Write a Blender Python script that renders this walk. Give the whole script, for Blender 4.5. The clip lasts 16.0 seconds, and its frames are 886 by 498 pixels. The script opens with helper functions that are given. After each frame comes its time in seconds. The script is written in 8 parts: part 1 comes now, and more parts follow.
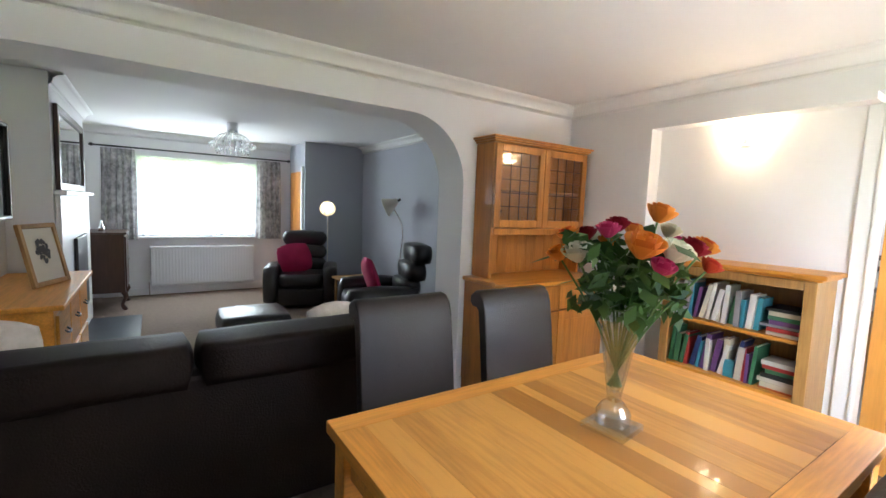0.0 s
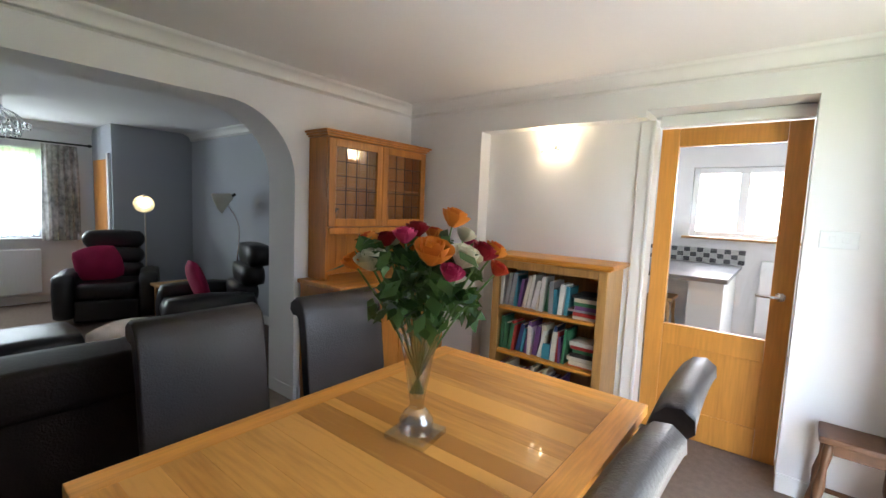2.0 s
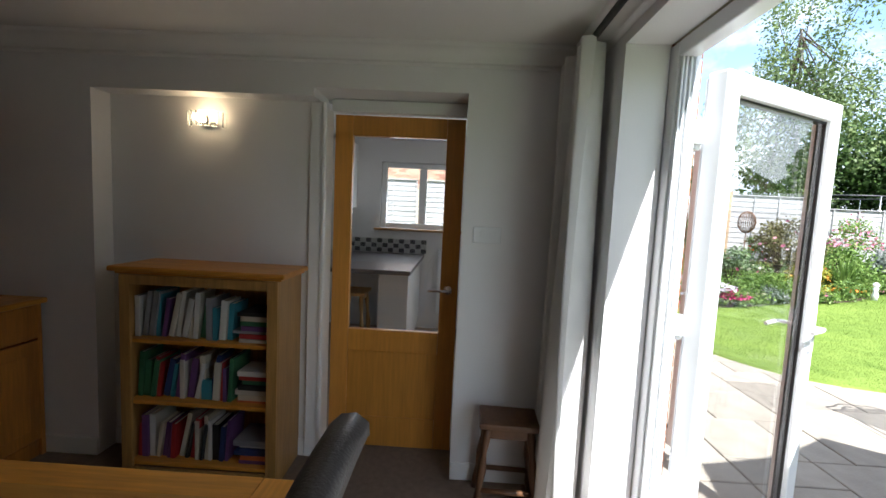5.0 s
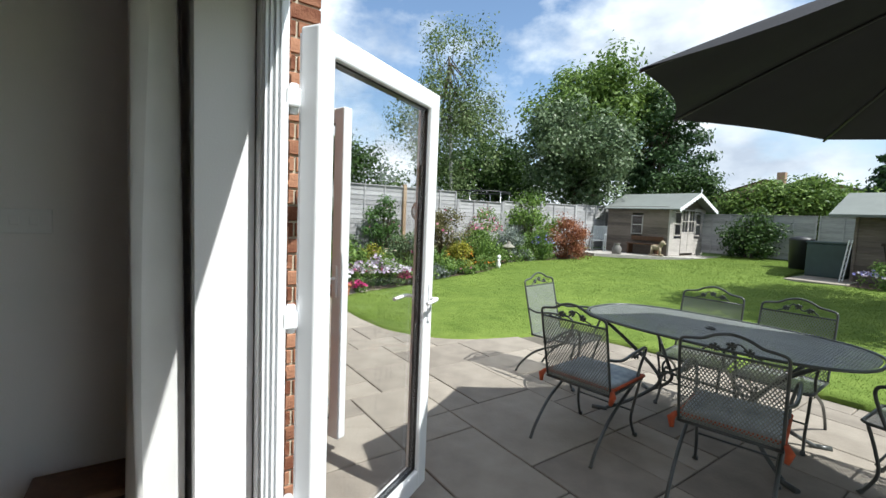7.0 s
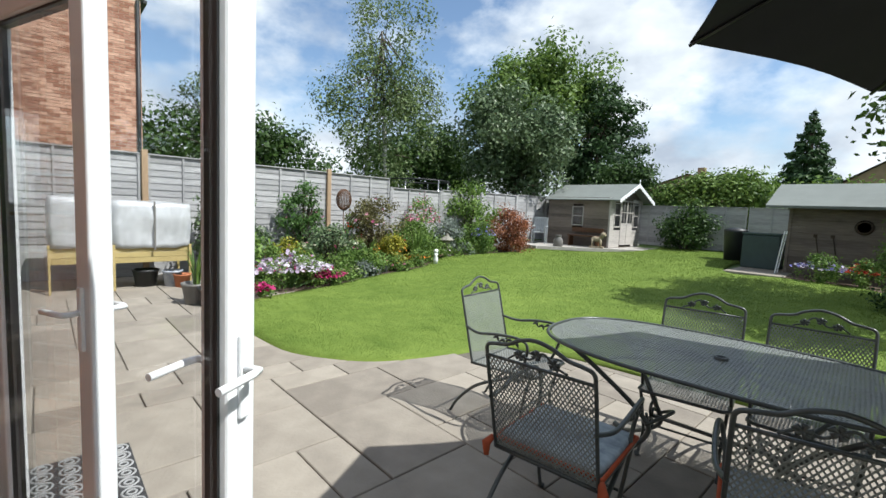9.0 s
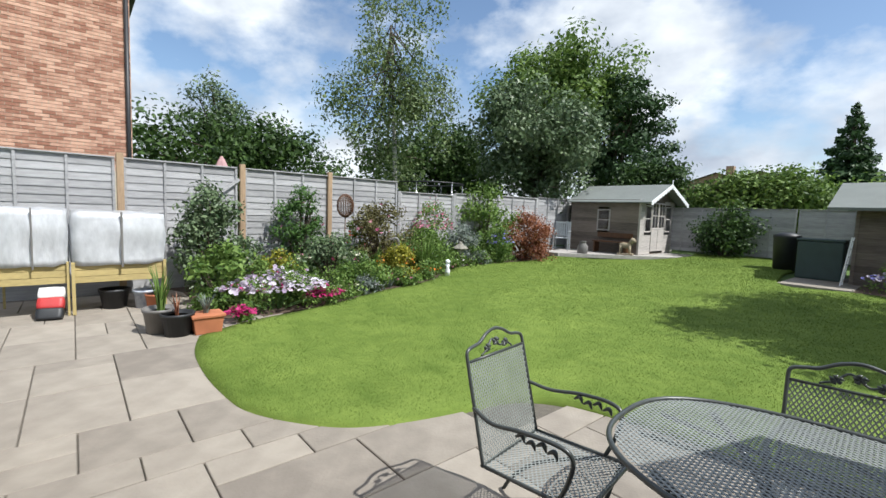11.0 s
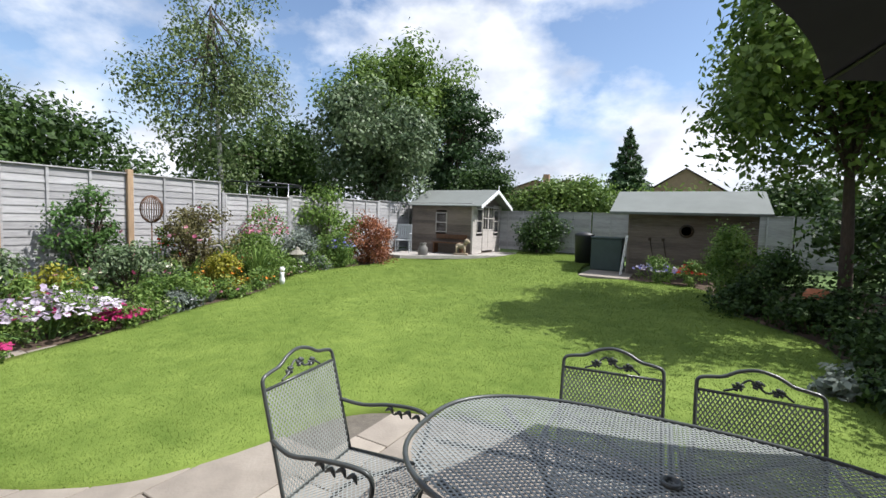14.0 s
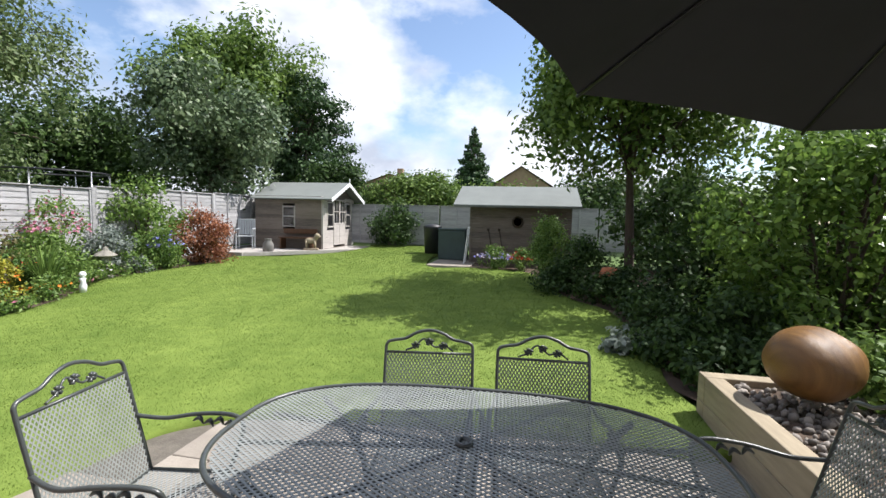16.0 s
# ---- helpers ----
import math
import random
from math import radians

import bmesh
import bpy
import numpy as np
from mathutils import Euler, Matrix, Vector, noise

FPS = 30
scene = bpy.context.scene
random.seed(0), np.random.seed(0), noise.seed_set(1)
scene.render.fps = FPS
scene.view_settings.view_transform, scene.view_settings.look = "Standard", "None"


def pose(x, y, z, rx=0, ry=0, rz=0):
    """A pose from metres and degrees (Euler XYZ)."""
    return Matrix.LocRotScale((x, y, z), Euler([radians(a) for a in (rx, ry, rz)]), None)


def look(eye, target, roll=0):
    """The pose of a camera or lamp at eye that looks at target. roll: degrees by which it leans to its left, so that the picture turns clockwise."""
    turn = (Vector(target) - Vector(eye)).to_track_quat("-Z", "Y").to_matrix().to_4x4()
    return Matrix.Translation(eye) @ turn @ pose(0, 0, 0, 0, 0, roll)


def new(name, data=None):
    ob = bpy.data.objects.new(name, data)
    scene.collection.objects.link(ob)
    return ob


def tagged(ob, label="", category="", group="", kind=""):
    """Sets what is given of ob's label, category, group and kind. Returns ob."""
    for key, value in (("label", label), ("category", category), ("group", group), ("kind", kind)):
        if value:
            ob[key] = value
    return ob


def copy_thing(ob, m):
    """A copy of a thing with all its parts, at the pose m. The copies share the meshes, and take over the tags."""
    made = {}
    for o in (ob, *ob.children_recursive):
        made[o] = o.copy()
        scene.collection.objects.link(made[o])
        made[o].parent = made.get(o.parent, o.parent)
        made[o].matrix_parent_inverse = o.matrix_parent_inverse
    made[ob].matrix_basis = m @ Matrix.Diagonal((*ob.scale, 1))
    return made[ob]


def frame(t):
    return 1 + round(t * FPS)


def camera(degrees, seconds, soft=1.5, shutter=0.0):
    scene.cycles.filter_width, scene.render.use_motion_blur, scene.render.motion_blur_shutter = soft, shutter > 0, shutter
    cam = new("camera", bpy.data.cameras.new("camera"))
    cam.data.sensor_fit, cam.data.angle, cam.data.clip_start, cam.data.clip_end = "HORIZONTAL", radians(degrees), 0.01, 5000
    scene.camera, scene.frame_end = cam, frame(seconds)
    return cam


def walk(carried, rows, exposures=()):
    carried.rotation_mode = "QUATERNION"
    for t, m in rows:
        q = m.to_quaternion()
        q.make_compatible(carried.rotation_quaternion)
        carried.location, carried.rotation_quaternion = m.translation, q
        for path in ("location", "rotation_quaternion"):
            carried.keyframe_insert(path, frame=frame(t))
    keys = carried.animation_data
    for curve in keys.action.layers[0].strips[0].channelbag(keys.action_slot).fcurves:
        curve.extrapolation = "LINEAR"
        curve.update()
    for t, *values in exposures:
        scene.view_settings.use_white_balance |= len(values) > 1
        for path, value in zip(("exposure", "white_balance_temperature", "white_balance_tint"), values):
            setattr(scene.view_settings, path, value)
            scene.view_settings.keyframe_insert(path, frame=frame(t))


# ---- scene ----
cam = camera(91.4, 16.0)
PATH = [
    (0, (1.542, -0.38, 1.393), (2.655, 1.271, 1.205), 2.2),
    (0.5, (1.583, -0.415, 1.406), (2.805, 1.157, 1.217), 2.2),
    (1, (1.627, -0.445, 1.416), (2.981, 1.015, 1.224), 2.3),
    (1.5, (1.678, -0.452, 1.423), (3.137, 0.902, 1.232), 2.4),
    (2, (1.745, -0.445, 1.43), (3.308, 0.787, 1.24), 2.4),
    (2.5, (1.81, -0.446, 1.449), (3.479, 0.638, 1.252), 2.5),
    (3, (1.885, -0.431, 1.455), (3.674, 0.441, 1.263), 2.6),
    (3.2, (1.927, -0.412, 1.445), (3.759, 0.367, 1.26), 2.6),
    (5.5, (2.417, -0.581, 1.484), (4.397, -0.799, 1.306), 2.8),
    (6, (2.473, -0.686, 1.491), (4.382, -1.255, 1.32), 2.8),
    (6.5, (2.494, -0.795, 1.492), (4.278, -1.685, 1.324), 2.9),
    (7, (2.558, -0.977, 1.43), (4.19, -2.124, 1.277), 2.4),
    (7.5, (2.702, -1.207, 1.405), (4.266, -2.443, 1.238), 2.4),
    (8, (2.94, -1.43, 1.377), (4.421, -2.764, 1.205), 2.6),
    (8.2, (3.039, -1.51, 1.38), (4.498, -2.867, 1.201), 2.7),
    (10.3, (3.908, -2.481, 1.384), (5.38, -3.823, 1.214), 2.1),
    (10.5, (3.985, -2.556, 1.41), (5.47, -3.886, 1.236), 2.1),
    (11, (4.122, -2.688, 1.474), (5.634, -3.985, 1.303), 2.1),
    (11.5, (4.193, -2.754, 1.511), (5.719, -4.035, 1.344), 2.2),
    (12, (4.207, -2.785, 1.53), (5.713, -4.09, 1.37), 2.1),
    (12.5, (4.179, -2.817, 1.54), (5.591, -4.226, 1.389), 2.1),
    (13, (4.127, -2.853, 1.538), (5.409, -4.381, 1.394), 2.1),
    (13.5, (4.071, -2.878, 1.532), (5.213, -4.514, 1.39), 2.1),
    (14, (4.01, -2.893, 1.526), (4.996, -4.628, 1.387), 1.9),
    (14.5, (3.956, -2.9, 1.523), (4.785, -4.715, 1.383), 1.9),
    (15, (3.896, -2.903, 1.522), (4.55, -4.788, 1.382), 1.7),
    (15.5, (3.85, -2.908, 1.523), (4.35, -4.84, 1.379), 1.6),
    (16, (3.806, -2.929, 1.517), (4.186, -4.886, 1.368), 1.4),
]
walk(cam, [(t, look(eye, target, roll)) for t, eye, target, roll in PATH], [(0.0, 5.1, 5950, 10), (1.5, 4.6, 5950, 9), (3.2, 4.1, 5950, 9), (5.3, 1.72, 6050, 7), (6.0, 1.15, 6100, 6), (7.0, 0.95, 6150, 5), (8.0, 0.85, 6150, 5), (12.0, 0.68, 6150, 9), (16.0, 1.02, 6300, 12)])


# ---- world and sun ----
SUN_TO = Vector((-0.53, -0.22, 0.82)).normalized()
world = bpy.data.worlds.new("sky")
scene.world = world
world.use_nodes = True
wn, wl = world.node_tree.nodes, world.node_tree.links
wn.clear()
w_out = wn.new("ShaderNodeOutputWorld")
w_bg = wn.new("ShaderNodeBackground")
w_bg.inputs["Strength"].default_value = 0.1
w_sky = wn.new("ShaderNodeTexSky")
w_sky.sky_type = "NISHITA"
w_sky.sun_disc = False
w_sky.sun_elevation = math.asin(SUN_TO.z)
w_sky.sun_rotation = math.atan2(SUN_TO.x, SUN_TO.y)
w_co = wn.new("ShaderNodeTexCoord")
w_map = wn.new("ShaderNodeMapping")
w_map.inputs["Scale"].default_value = (1.0, 1.0, 1.7)
w_map.inputs["Location"].default_value = (0.35, 0.2, 0.1)
w_noise = wn.new("ShaderNodeTexNoise")
w_noise.inputs["Scale"].default_value = 2.3
w_noise.inputs["Detail"].default_value = 8
w_noise.inputs["Roughness"].default_value = 0.55
w_ramp = wn.new("ShaderNodeValToRGB")
w_ramp.color_ramp.elements[0].position = 0.425
w_ramp.color_ramp.elements[1].position = 0.545
w_noise2 = wn.new("ShaderNodeTexNoise")
w_noise2.inputs["Scale"].default_value = 5.0
w_noise2.inputs["Detail"].default_value = 5
w_cloud = wn.new("ShaderNodeValToRGB")
w_cloud.color_ramp.elements[0].position = 0.35
w_cloud.color_ramp.elements[0].color = (3.3, 3.6, 4.2, 1)
w_cloud.color_ramp.elements[1].position = 0.65
w_cloud.color_ramp.elements[1].color = (7.0, 7.1, 7.2, 1)
w_mix = wn.new("ShaderNodeMixRGB")
wl.new(w_co.outputs["Generated"], w_map.inputs["Vector"])
wl.new(w_map.outputs["Vector"], w_noise.inputs["Vector"])
wl.new(w_map.outputs["Vector"], w_noise2.inputs["Vector"])
wl.new(w_noise.outputs["Fac"], w_ramp.inputs["Fac"])
wl.new(w_noise2.outputs["Fac"], w_cloud.inputs["Fac"])
wl.new(w_ramp.outputs["Color"], w_mix.inputs["Fac"])
wl.new(w_sky.outputs["Color"], w_mix.inputs["Color1"])
wl.new(w_cloud.outputs["Color"], w_mix.inputs["Color2"])
wl.new(w_mix.outputs["Color"], w_bg.inputs["Color"])
wl.new(w_bg.outputs["Background"], w_out.inputs["Surface"])

sun = new("sun", bpy.data.lights.new("sun", "SUN"))
sun.data.energy = 4.0
sun.data.angle = radians(0.55)
sun.data.color = (1.0, 0.96, 0.90)
sun.matrix_world = look((0, 0, 20), Vector((0, 0, 20)) - SUN_TO)




def opening_light(name, m, w, h, power, color=(0.93, 0.96, 1.0)):
    """Sky light that comes in through a window's opening."""
    a = new(name, bpy.data.lights.new(name, "AREA"))
    a.data.shape, a.data.size, a.data.size_y = "RECTANGLE", w, h
    a.data.energy, a.data.color = power, color
    a.matrix_world = m
    return a


opening_light("lounge_window_light", look((2.14, 6.98, 1.4), (2.14, 3.0, 0.9)), 1.5, 1.0, 1.1)
opening_light("kitchen_window_light", look((7.57, -0.3, 1.62), (5.5, -0.1, 0.9)), 1.4, 0.75, 2.0)

# ---- materials ----
def mat(name, color, rough=0.6, vary=0.15, scale=6.0, bump=0.0, bscale=60.0, metal=0.0, color2=None, stretch=(1, 1, 1),
        coat=0.0, per_object=0.0, per_island=0.0, spec=0.5, detail=4.0, trans=0.0):
    m = bpy.data.materials.new(name)
    m.use_nodes = True
    n, l = m.node_tree.nodes, m.node_tree.links
    b = n["Principled BSDF"]
    b.inputs["Roughness"].default_value = rough
    b.inputs["Metallic"].default_value = metal
    b.inputs["Coat Weight"].default_value = coat
    b.inputs["Specular IOR Level"].default_value = spec
    co = n.new("ShaderNodeTexCoord")
    mp = n.new("ShaderNodeMapping")
    mp.inputs["Scale"].default_value = stretch
    l.new(co.outputs["Object"], mp.inputs["Vector"])
    n1 = n.new("ShaderNodeTexNoise")
    n1.inputs["Scale"].default_value = scale
    n1.inputs["Detail"].default_value = detail
    l.new(mp.outputs["Vector"], n1.inputs["Vector"])
    n2 = n.new("ShaderNodeTexNoise")
    n2.inputs["Scale"].default_value = scale * 0.17
    n2.inputs["Detail"].default_value = 3
    l.new(mp.outputs["Vector"], n2.inputs["Vector"])
    add = n.new("ShaderNodeMath")
    add.operation = "ADD"
    l.new(n1.outputs["Fac"], add.inputs[0])
    l.new(n2.outputs["Fac"], add.inputs[1])
    last = add
    for amount, src, sock in ((per_object, "ShaderNodeObjectInfo", "Random"), (per_island, "ShaderNodeNewGeometry", "Random Per Island")):
        if amount:
            g = n.new(src)
            mu = n.new("ShaderNodeMath")
            mu.operation = "MULTIPLY_ADD"
            mu.inputs[1].default_value = amount
            l.new(g.outputs[sock], mu.inputs[0])
            l.new(last.outputs[0], mu.inputs[2])
            su = n.new("ShaderNodeMath")
            su.operation = "SUBTRACT"
            su.inputs[1].default_value = amount / 2
            l.new(mu.outputs[0], su.inputs[0])
            last = su
    rp = n.new("ShaderNodeMapRange")
    rp.inputs["From Min"].default_value = 0.6
    rp.inputs["From Max"].default_value = 1.4
    l.new(last.outputs[0], rp.inputs["Value"])
    mx = n.new("ShaderNodeMixRGB")
    c = Vector(color[:3])
    a = c * (1 - vary)
    z = Vector(color2[:3]) if color2 else c * (1 + vary)
    mx.inputs["Color1"].default_value = (*a, 1)
    mx.inputs["Color2"].default_value = (min(z.x, 1), min(z.y, 1), min(z.z, 1), 1)
    l.new(rp.outputs["Result"], mx.inputs["Fac"])
    l.new(mx.outputs["Color"], b.inputs["Base Color"])
    if bump:
        nb = n.new("ShaderNodeTexNoise")
        nb.inputs["Scale"].default_value = bscale
        nb.inputs["Detail"].default_value = 5
        l.new(mp.outputs["Vector"], nb.inputs["Vector"])
        bp = n.new("ShaderNodeBump")
        bp.inputs["Strength"].default_value = bump
        bp.inputs["Distance"].default_value = 0.01
        l.new(nb.outputs["Fac"], bp.inputs["Height"])
        l.new(bp.outputs["Normal"], b.inputs["Normal"])
    if trans:
        tr = n.new("ShaderNodeBsdfTranslucent")
        ms = n.new("ShaderNodeMixShader")
        ms.inputs["Fac"].default_value = trans
        l.new(mx.outputs["Color"], tr.inputs["Color"])
        l.new(b.outputs["BSDF"], ms.inputs[1])
        l.new(tr.outputs["BSDF"], ms.inputs[2])
        l.new(ms.outputs["Shader"], n["Material Output"].inputs["Surface"])
    return m


def glass_mat(name, color=(1, 1, 1), rough=0.0, thin=True, gloss=0.05):
    m = bpy.data.materials.new(name)
    m.use_nodes = True
    n, l = m.node_tree.nodes, m.node_tree.links
    b = n["Principled BSDF"]
    if not thin:
        b.inputs["Base Color"].default_value = (*color, 1)
        b.inputs["Roughness"].default_value = rough
        b.inputs["Transmission Weight"].default_value = 1
        b.inputs["IOR"].default_value = 1.45
        return m
    tr = n.new("ShaderNodeBsdfTransparent")
    tr.inputs["Color"].default_value = (*color, 1)
    gl = n.new("ShaderNodeBsdfGlossy")
    gl.inputs["Roughness"].default_value = 0.01
    lw = n.new("ShaderNodeLayerWeight")
    lw.inputs["Blend"].default_value = 0.5
    pw = n.new("ShaderNodeMath")
    pw.operation = "POWER"
    pw.inputs[1].default_value = 4.0
    l.new(lw.outputs["Facing"], pw.inputs[0])
    fr = n.new("ShaderNodeMath")
    fr.operation = "MULTIPLY_ADD"
    fr.inputs[1].default_value = 0.8
    fr.inputs[2].default_value = gloss
    l.new(pw.outputs[0], fr.inputs[0])
    ms = n.new("ShaderNodeMixShader")
    l.new(fr.outputs[0], ms.inputs["Fac"])
    l.new(tr.outputs["BSDF"], ms.inputs[1])
    l.new(gl.outputs["BSDF"], ms.inputs[2])
    l.new(ms.outputs["Shader"], n["Material Output"].inputs["Surface"])
    return m


def emit_mat(name, color, strength):
    m = bpy.data.materials.new(name)
    m.use_nodes = True
    b = m.node_tree.nodes["Principled BSDF"]
    b.inputs["Base Color"].default_value = (*color, 1)
    b.inputs["Emission Color"].default_value = (*color, 1)
    b.inputs["Emission Strength"].default_value = strength
    return m


PLASTER = mat("white_wall_paint", (0.80, 0.79, 0.80), 0.75, 0.02, 3, 0.08, 180)
GREYWALL = mat("pale_grey_wall_paint", (0.44, 0.46, 0.51), 0.75, 0.02, 3, 0.08, 180)
CEIL = mat("ceiling_paint", (0.82, 0.81, 0.80), 0.8, 0.02, 3, 0.06, 150)
GLOSSW = mat("white_gloss_paint", (0.80, 0.80, 0.80), 0.35, 0.02, 5)
UPVC = mat("white_upvc", (0.82, 0.83, 0.85), 0.25, 0.02, 4)
CARPET = mat("beige_brown_carpet", (0.22, 0.17, 0.135), 0.95, 0.2, 160, 0.6, 500, spec=0.1)
OAK = mat("golden_oak", (0.66, 0.285, 0.045), 0.36, 0.28, 7, 0.1, 40, stretch=(1, 14, 14), coat=0.12, per_object=0.55, spec=0.3)
OAKY = mat("golden_oak_along_y", (0.66, 0.285, 0.045), 0.36, 0.28, 7, 0.1, 40, stretch=(14, 1, 14), coat=0.05, per_object=0.6, spec=0.3)
PINE = mat("honey_pine", (0.50, 0.195, 0.034), 0.38, 0.3, 6, 0.1, 40, stretch=(14, 14, 1), coat=0.15, per_object=0.3)
DOOROAK = mat("oak_door", (0.56, 0.245, 0.042), 0.4, 0.2, 5, 0.08, 40, stretch=(14, 14, 1), coat=0.1, per_object=0.3)
BOOKOAK = mat("bookcase_oak", (0.40, 0.22, 0.07), 0.4, 0.3, 5, 0.1, 40, stretch=(14, 14, 1), coat=0.1, per_object=0.3)
DARKWOOD = mat("dark_mahogany", (0.055, 0.024, 0.014), 0.3, 0.4, 5, 0.1, 40, stretch=(10, 10, 1), coat=0.3)
STOOLW = mat("dark_stool_oak", (0.10, 0.045, 0.02), 0.45, 0.4, 8, 0.1, 40, stretch=(4, 4, 1))
LEATHER = mat("dark_brown_leather", (0.013, 0.0075, 0.0055), 0.6, 0.25, 5, 0.25, 120, spec=0.16)
LEATHERB = mat("black_leather", (0.012, 0.010, 0.010), 0.33, 0.25, 5, 0.25, 120)
CHAIRL = mat("brown_faux_leather", (0.030, 0.023, 0.022), 0.40, 0.2, 5, 0.2, 150)
PINK = mat("magenta_velvet", (0.42, 0.015, 0.09), 0.8, 0.2, 9, 0.2, 200)
CREAMCUSH = mat("cream_patterned_cushion", (0.70, 0.62, 0.56), 0.85, 0.35, 14, color2=(0.85, 0.8, 0.76))
CURTAIN = mat("cream_floral_curtain", (0.74, 0.73, 0.72), 0.9, 0.1, 5, 0.1, 300, color2=(0.82, 0.81, 0.80), trans=0.15)
CURTAING = mat("grey_leaf_curtain", (0.28, 0.27, 0.27), 0.9, 0.6, 16, color2=(0.75, 0.73, 0.71), trans=0.15)
NET = mat("net_curtain", (0.95, 0.95, 0.95), 0.9, 0.01, 10, trans=0.85)
CHROME = mat("chrome", (0.75, 0.75, 0.77), 0.15, 0.05, 5, metal=1.0)
BLACKM = mat("black_metal", (0.012, 0.012, 0.013), 0.4, 0.2, 8)
MIRROR = mat("mirror_silver", (0.9, 0.9, 0.9), 0.02, 0.0, 5, metal=1.0)
SCREEN = mat("dark_screen", (0.012, 0.013, 0.016), 0.08, 0.1, 3)
SLATE = mat("dark_slate", (0.03, 0.035, 0.045), 0.35, 0.3, 6, 0.1, 50)
GLASS = glass_mat("window_glass")
CRYSTAL = glass_mat("cut_crystal", (0.96, 0.98, 0.97), 0.0, False)
CRYSTALV = glass_mat("vase_crystal", (0.90, 0.93, 0.93), 0.0, True, 0.16)
BULB = emit_mat("warm_bulb", (1.0, 0.74, 0.42), 5.0)
LAMPIN = emit_mat("lamp_inside", (1.0, 0.8, 0.5), 0.4)
CREAM = mat("cream_enamel", (0.72, 0.68, 0.58), 0.4, 0.05, 5)
PAPER = mat("paper_pages", (0.75, 0.71, 0.62), 0.8, 0.1, 20)
TILEW = mat("patterned_tile", (0.5, 0.5, 0.5), 0.3, 0.1, 5)
TILED = mat("tile_dark_pattern", (0.06, 0.06, 0.07), 0.3, 0.1, 5)
COUNTER = mat("grey_worktop", (0.14, 0.13, 0.13), 0.35, 0.2, 30)
KITW = mat("cream_kitchen_unit", (0.74, 0.73, 0.70), 0.35, 0.03, 5)
KFLOOR = mat("kitchen_floor", (0.33, 0.27, 0.22), 0.5, 0.2, 5)

SLAB = mat("sandstone_slab", (0.255, 0.222, 0.188), 0.85, 0.22, 5, 0.35, 45, color2=(0.325, 0.288, 0.242), per_object=0.55, spec=0.2)
MORTAR = mat("dark_joint", (0.12, 0.105, 0.085), 0.95, 0.3, 20, 0.5, 90)
BRICK = mat("red_brick", (0.27, 0.105, 0.06), 0.85, 0.4, 14, 0.6, 60, color2=(0.44, 0.23, 0.14), per_object=0.7, per_island=0.0, spec=0.2)
BRICKJ = mat("red_brick_joined", (0.42, 0.20, 0.135), 0.85, 0.3, 9, 0.4, 60, color2=(0.60, 0.37, 0.27), per_island=0.9, spec=0.2)
LIME = mat("sand_mortar", (0.46, 0.40, 0.31), 0.9, 0.2, 20, 0.4, 90)
SOIL = mat("garden_soil", (0.075, 0.05, 0.033), 0.95, 0.4, 9, 0.8, 60)
GROUND = mat("meadow_ground", (0.07, 0.12, 0.025), 0.95, 0.4, 0.8, 0.5, 20)
FENCE = mat("grey_weathered_boards", (0.34, 0.335, 0.34), 0.85, 0.25, 5, 0.4, 50, stretch=(8, 1, 8), per_object=0.5)
FENCEP = mat("treated_post_wood", (0.36, 0.25, 0.155), 0.85, 0.25, 6, 0.3, 50, stretch=(6, 6, 1))
# One timber in two tones: SHEDW has shade put into its colour, SHEDL sun.
SHEDW = mat("weathered_cladding_shaded", (0.165, 0.135, 0.112), 0.85, 0.35, 5, 0.4, 50, stretch=(1, 1, 8), per_object=0.6)
SHEDL = mat("silvered_cladding_sunlit", (0.40, 0.37, 0.345), 0.85, 0.25, 5, 0.4, 50, stretch=(1, 1, 8), per_object=0.5)
FELT = mat("green_grey_roof_felt", (0.17, 0.185, 0.175), 0.9, 0.12, 3, 0.3, 90)
IRON = mat("dark_green_wrought_iron", (0.050, 0.056, 0.054), 0.34, 0.3, 12, 0.1, 90, spec=0.6)
IRONM = mat("grey_green_metal_mesh", (0.23, 0.245, 0.235), 0.42, 0.2, 12, spec=0.6)
CANOPY = mat("charcoal_parasol_cloth", (0.028, 0.027, 0.030), 0.85, 0.12, 6, 0.15, 300, spec=0.2, trans=0.04)
CUSHB = mat("blue_grey_cushion", (0.20, 0.27, 0.32), 0.9, 0.5, 22, color2=(0.42, 0.47, 0.5), per_object=0.2)
CUSHR = mat("rust_cushion_piping", (0.36, 0.07, 0.025), 0.9, 0.3, 20)
SLEEPER = mat("pale_sleeper_timber", (0.31, 0.255, 0.175), 0.8, 0.25, 5, 0.3, 50, stretch=(8, 1, 8))
SANDST = mat("banded_sandstone", (0.19, 0.075, 0.022), 0.4, 0.6, 3.0, 0.35, 60, color2=(0.31, 0.165, 0.05), stretch=(9, 1.4, 0.9), detail=7)
PEBBLE = mat("grey_pebbles", (0.20, 0.175, 0.15), 0.7, 0.4, 5, per_island=1.0)
POLY = mat("milky_polythene", (0.66, 0.67, 0.69), 0.3, 0.2, 7, 0.5, 14, coat=0.4, trans=0.25)
PLANTW = mat("planter_timber", (0.42, 0.33, 0.14), 0.8, 0.2, 5, 0.2, 40, stretch=(8, 1, 8))
TERRA = mat("terracotta", (0.42, 0.15, 0.07), 0.8, 0.2, 6, 0.2, 60)
POTB = mat("black_plastic_pot", (0.02, 0.021, 0.024), 0.5, 0.3, 6)
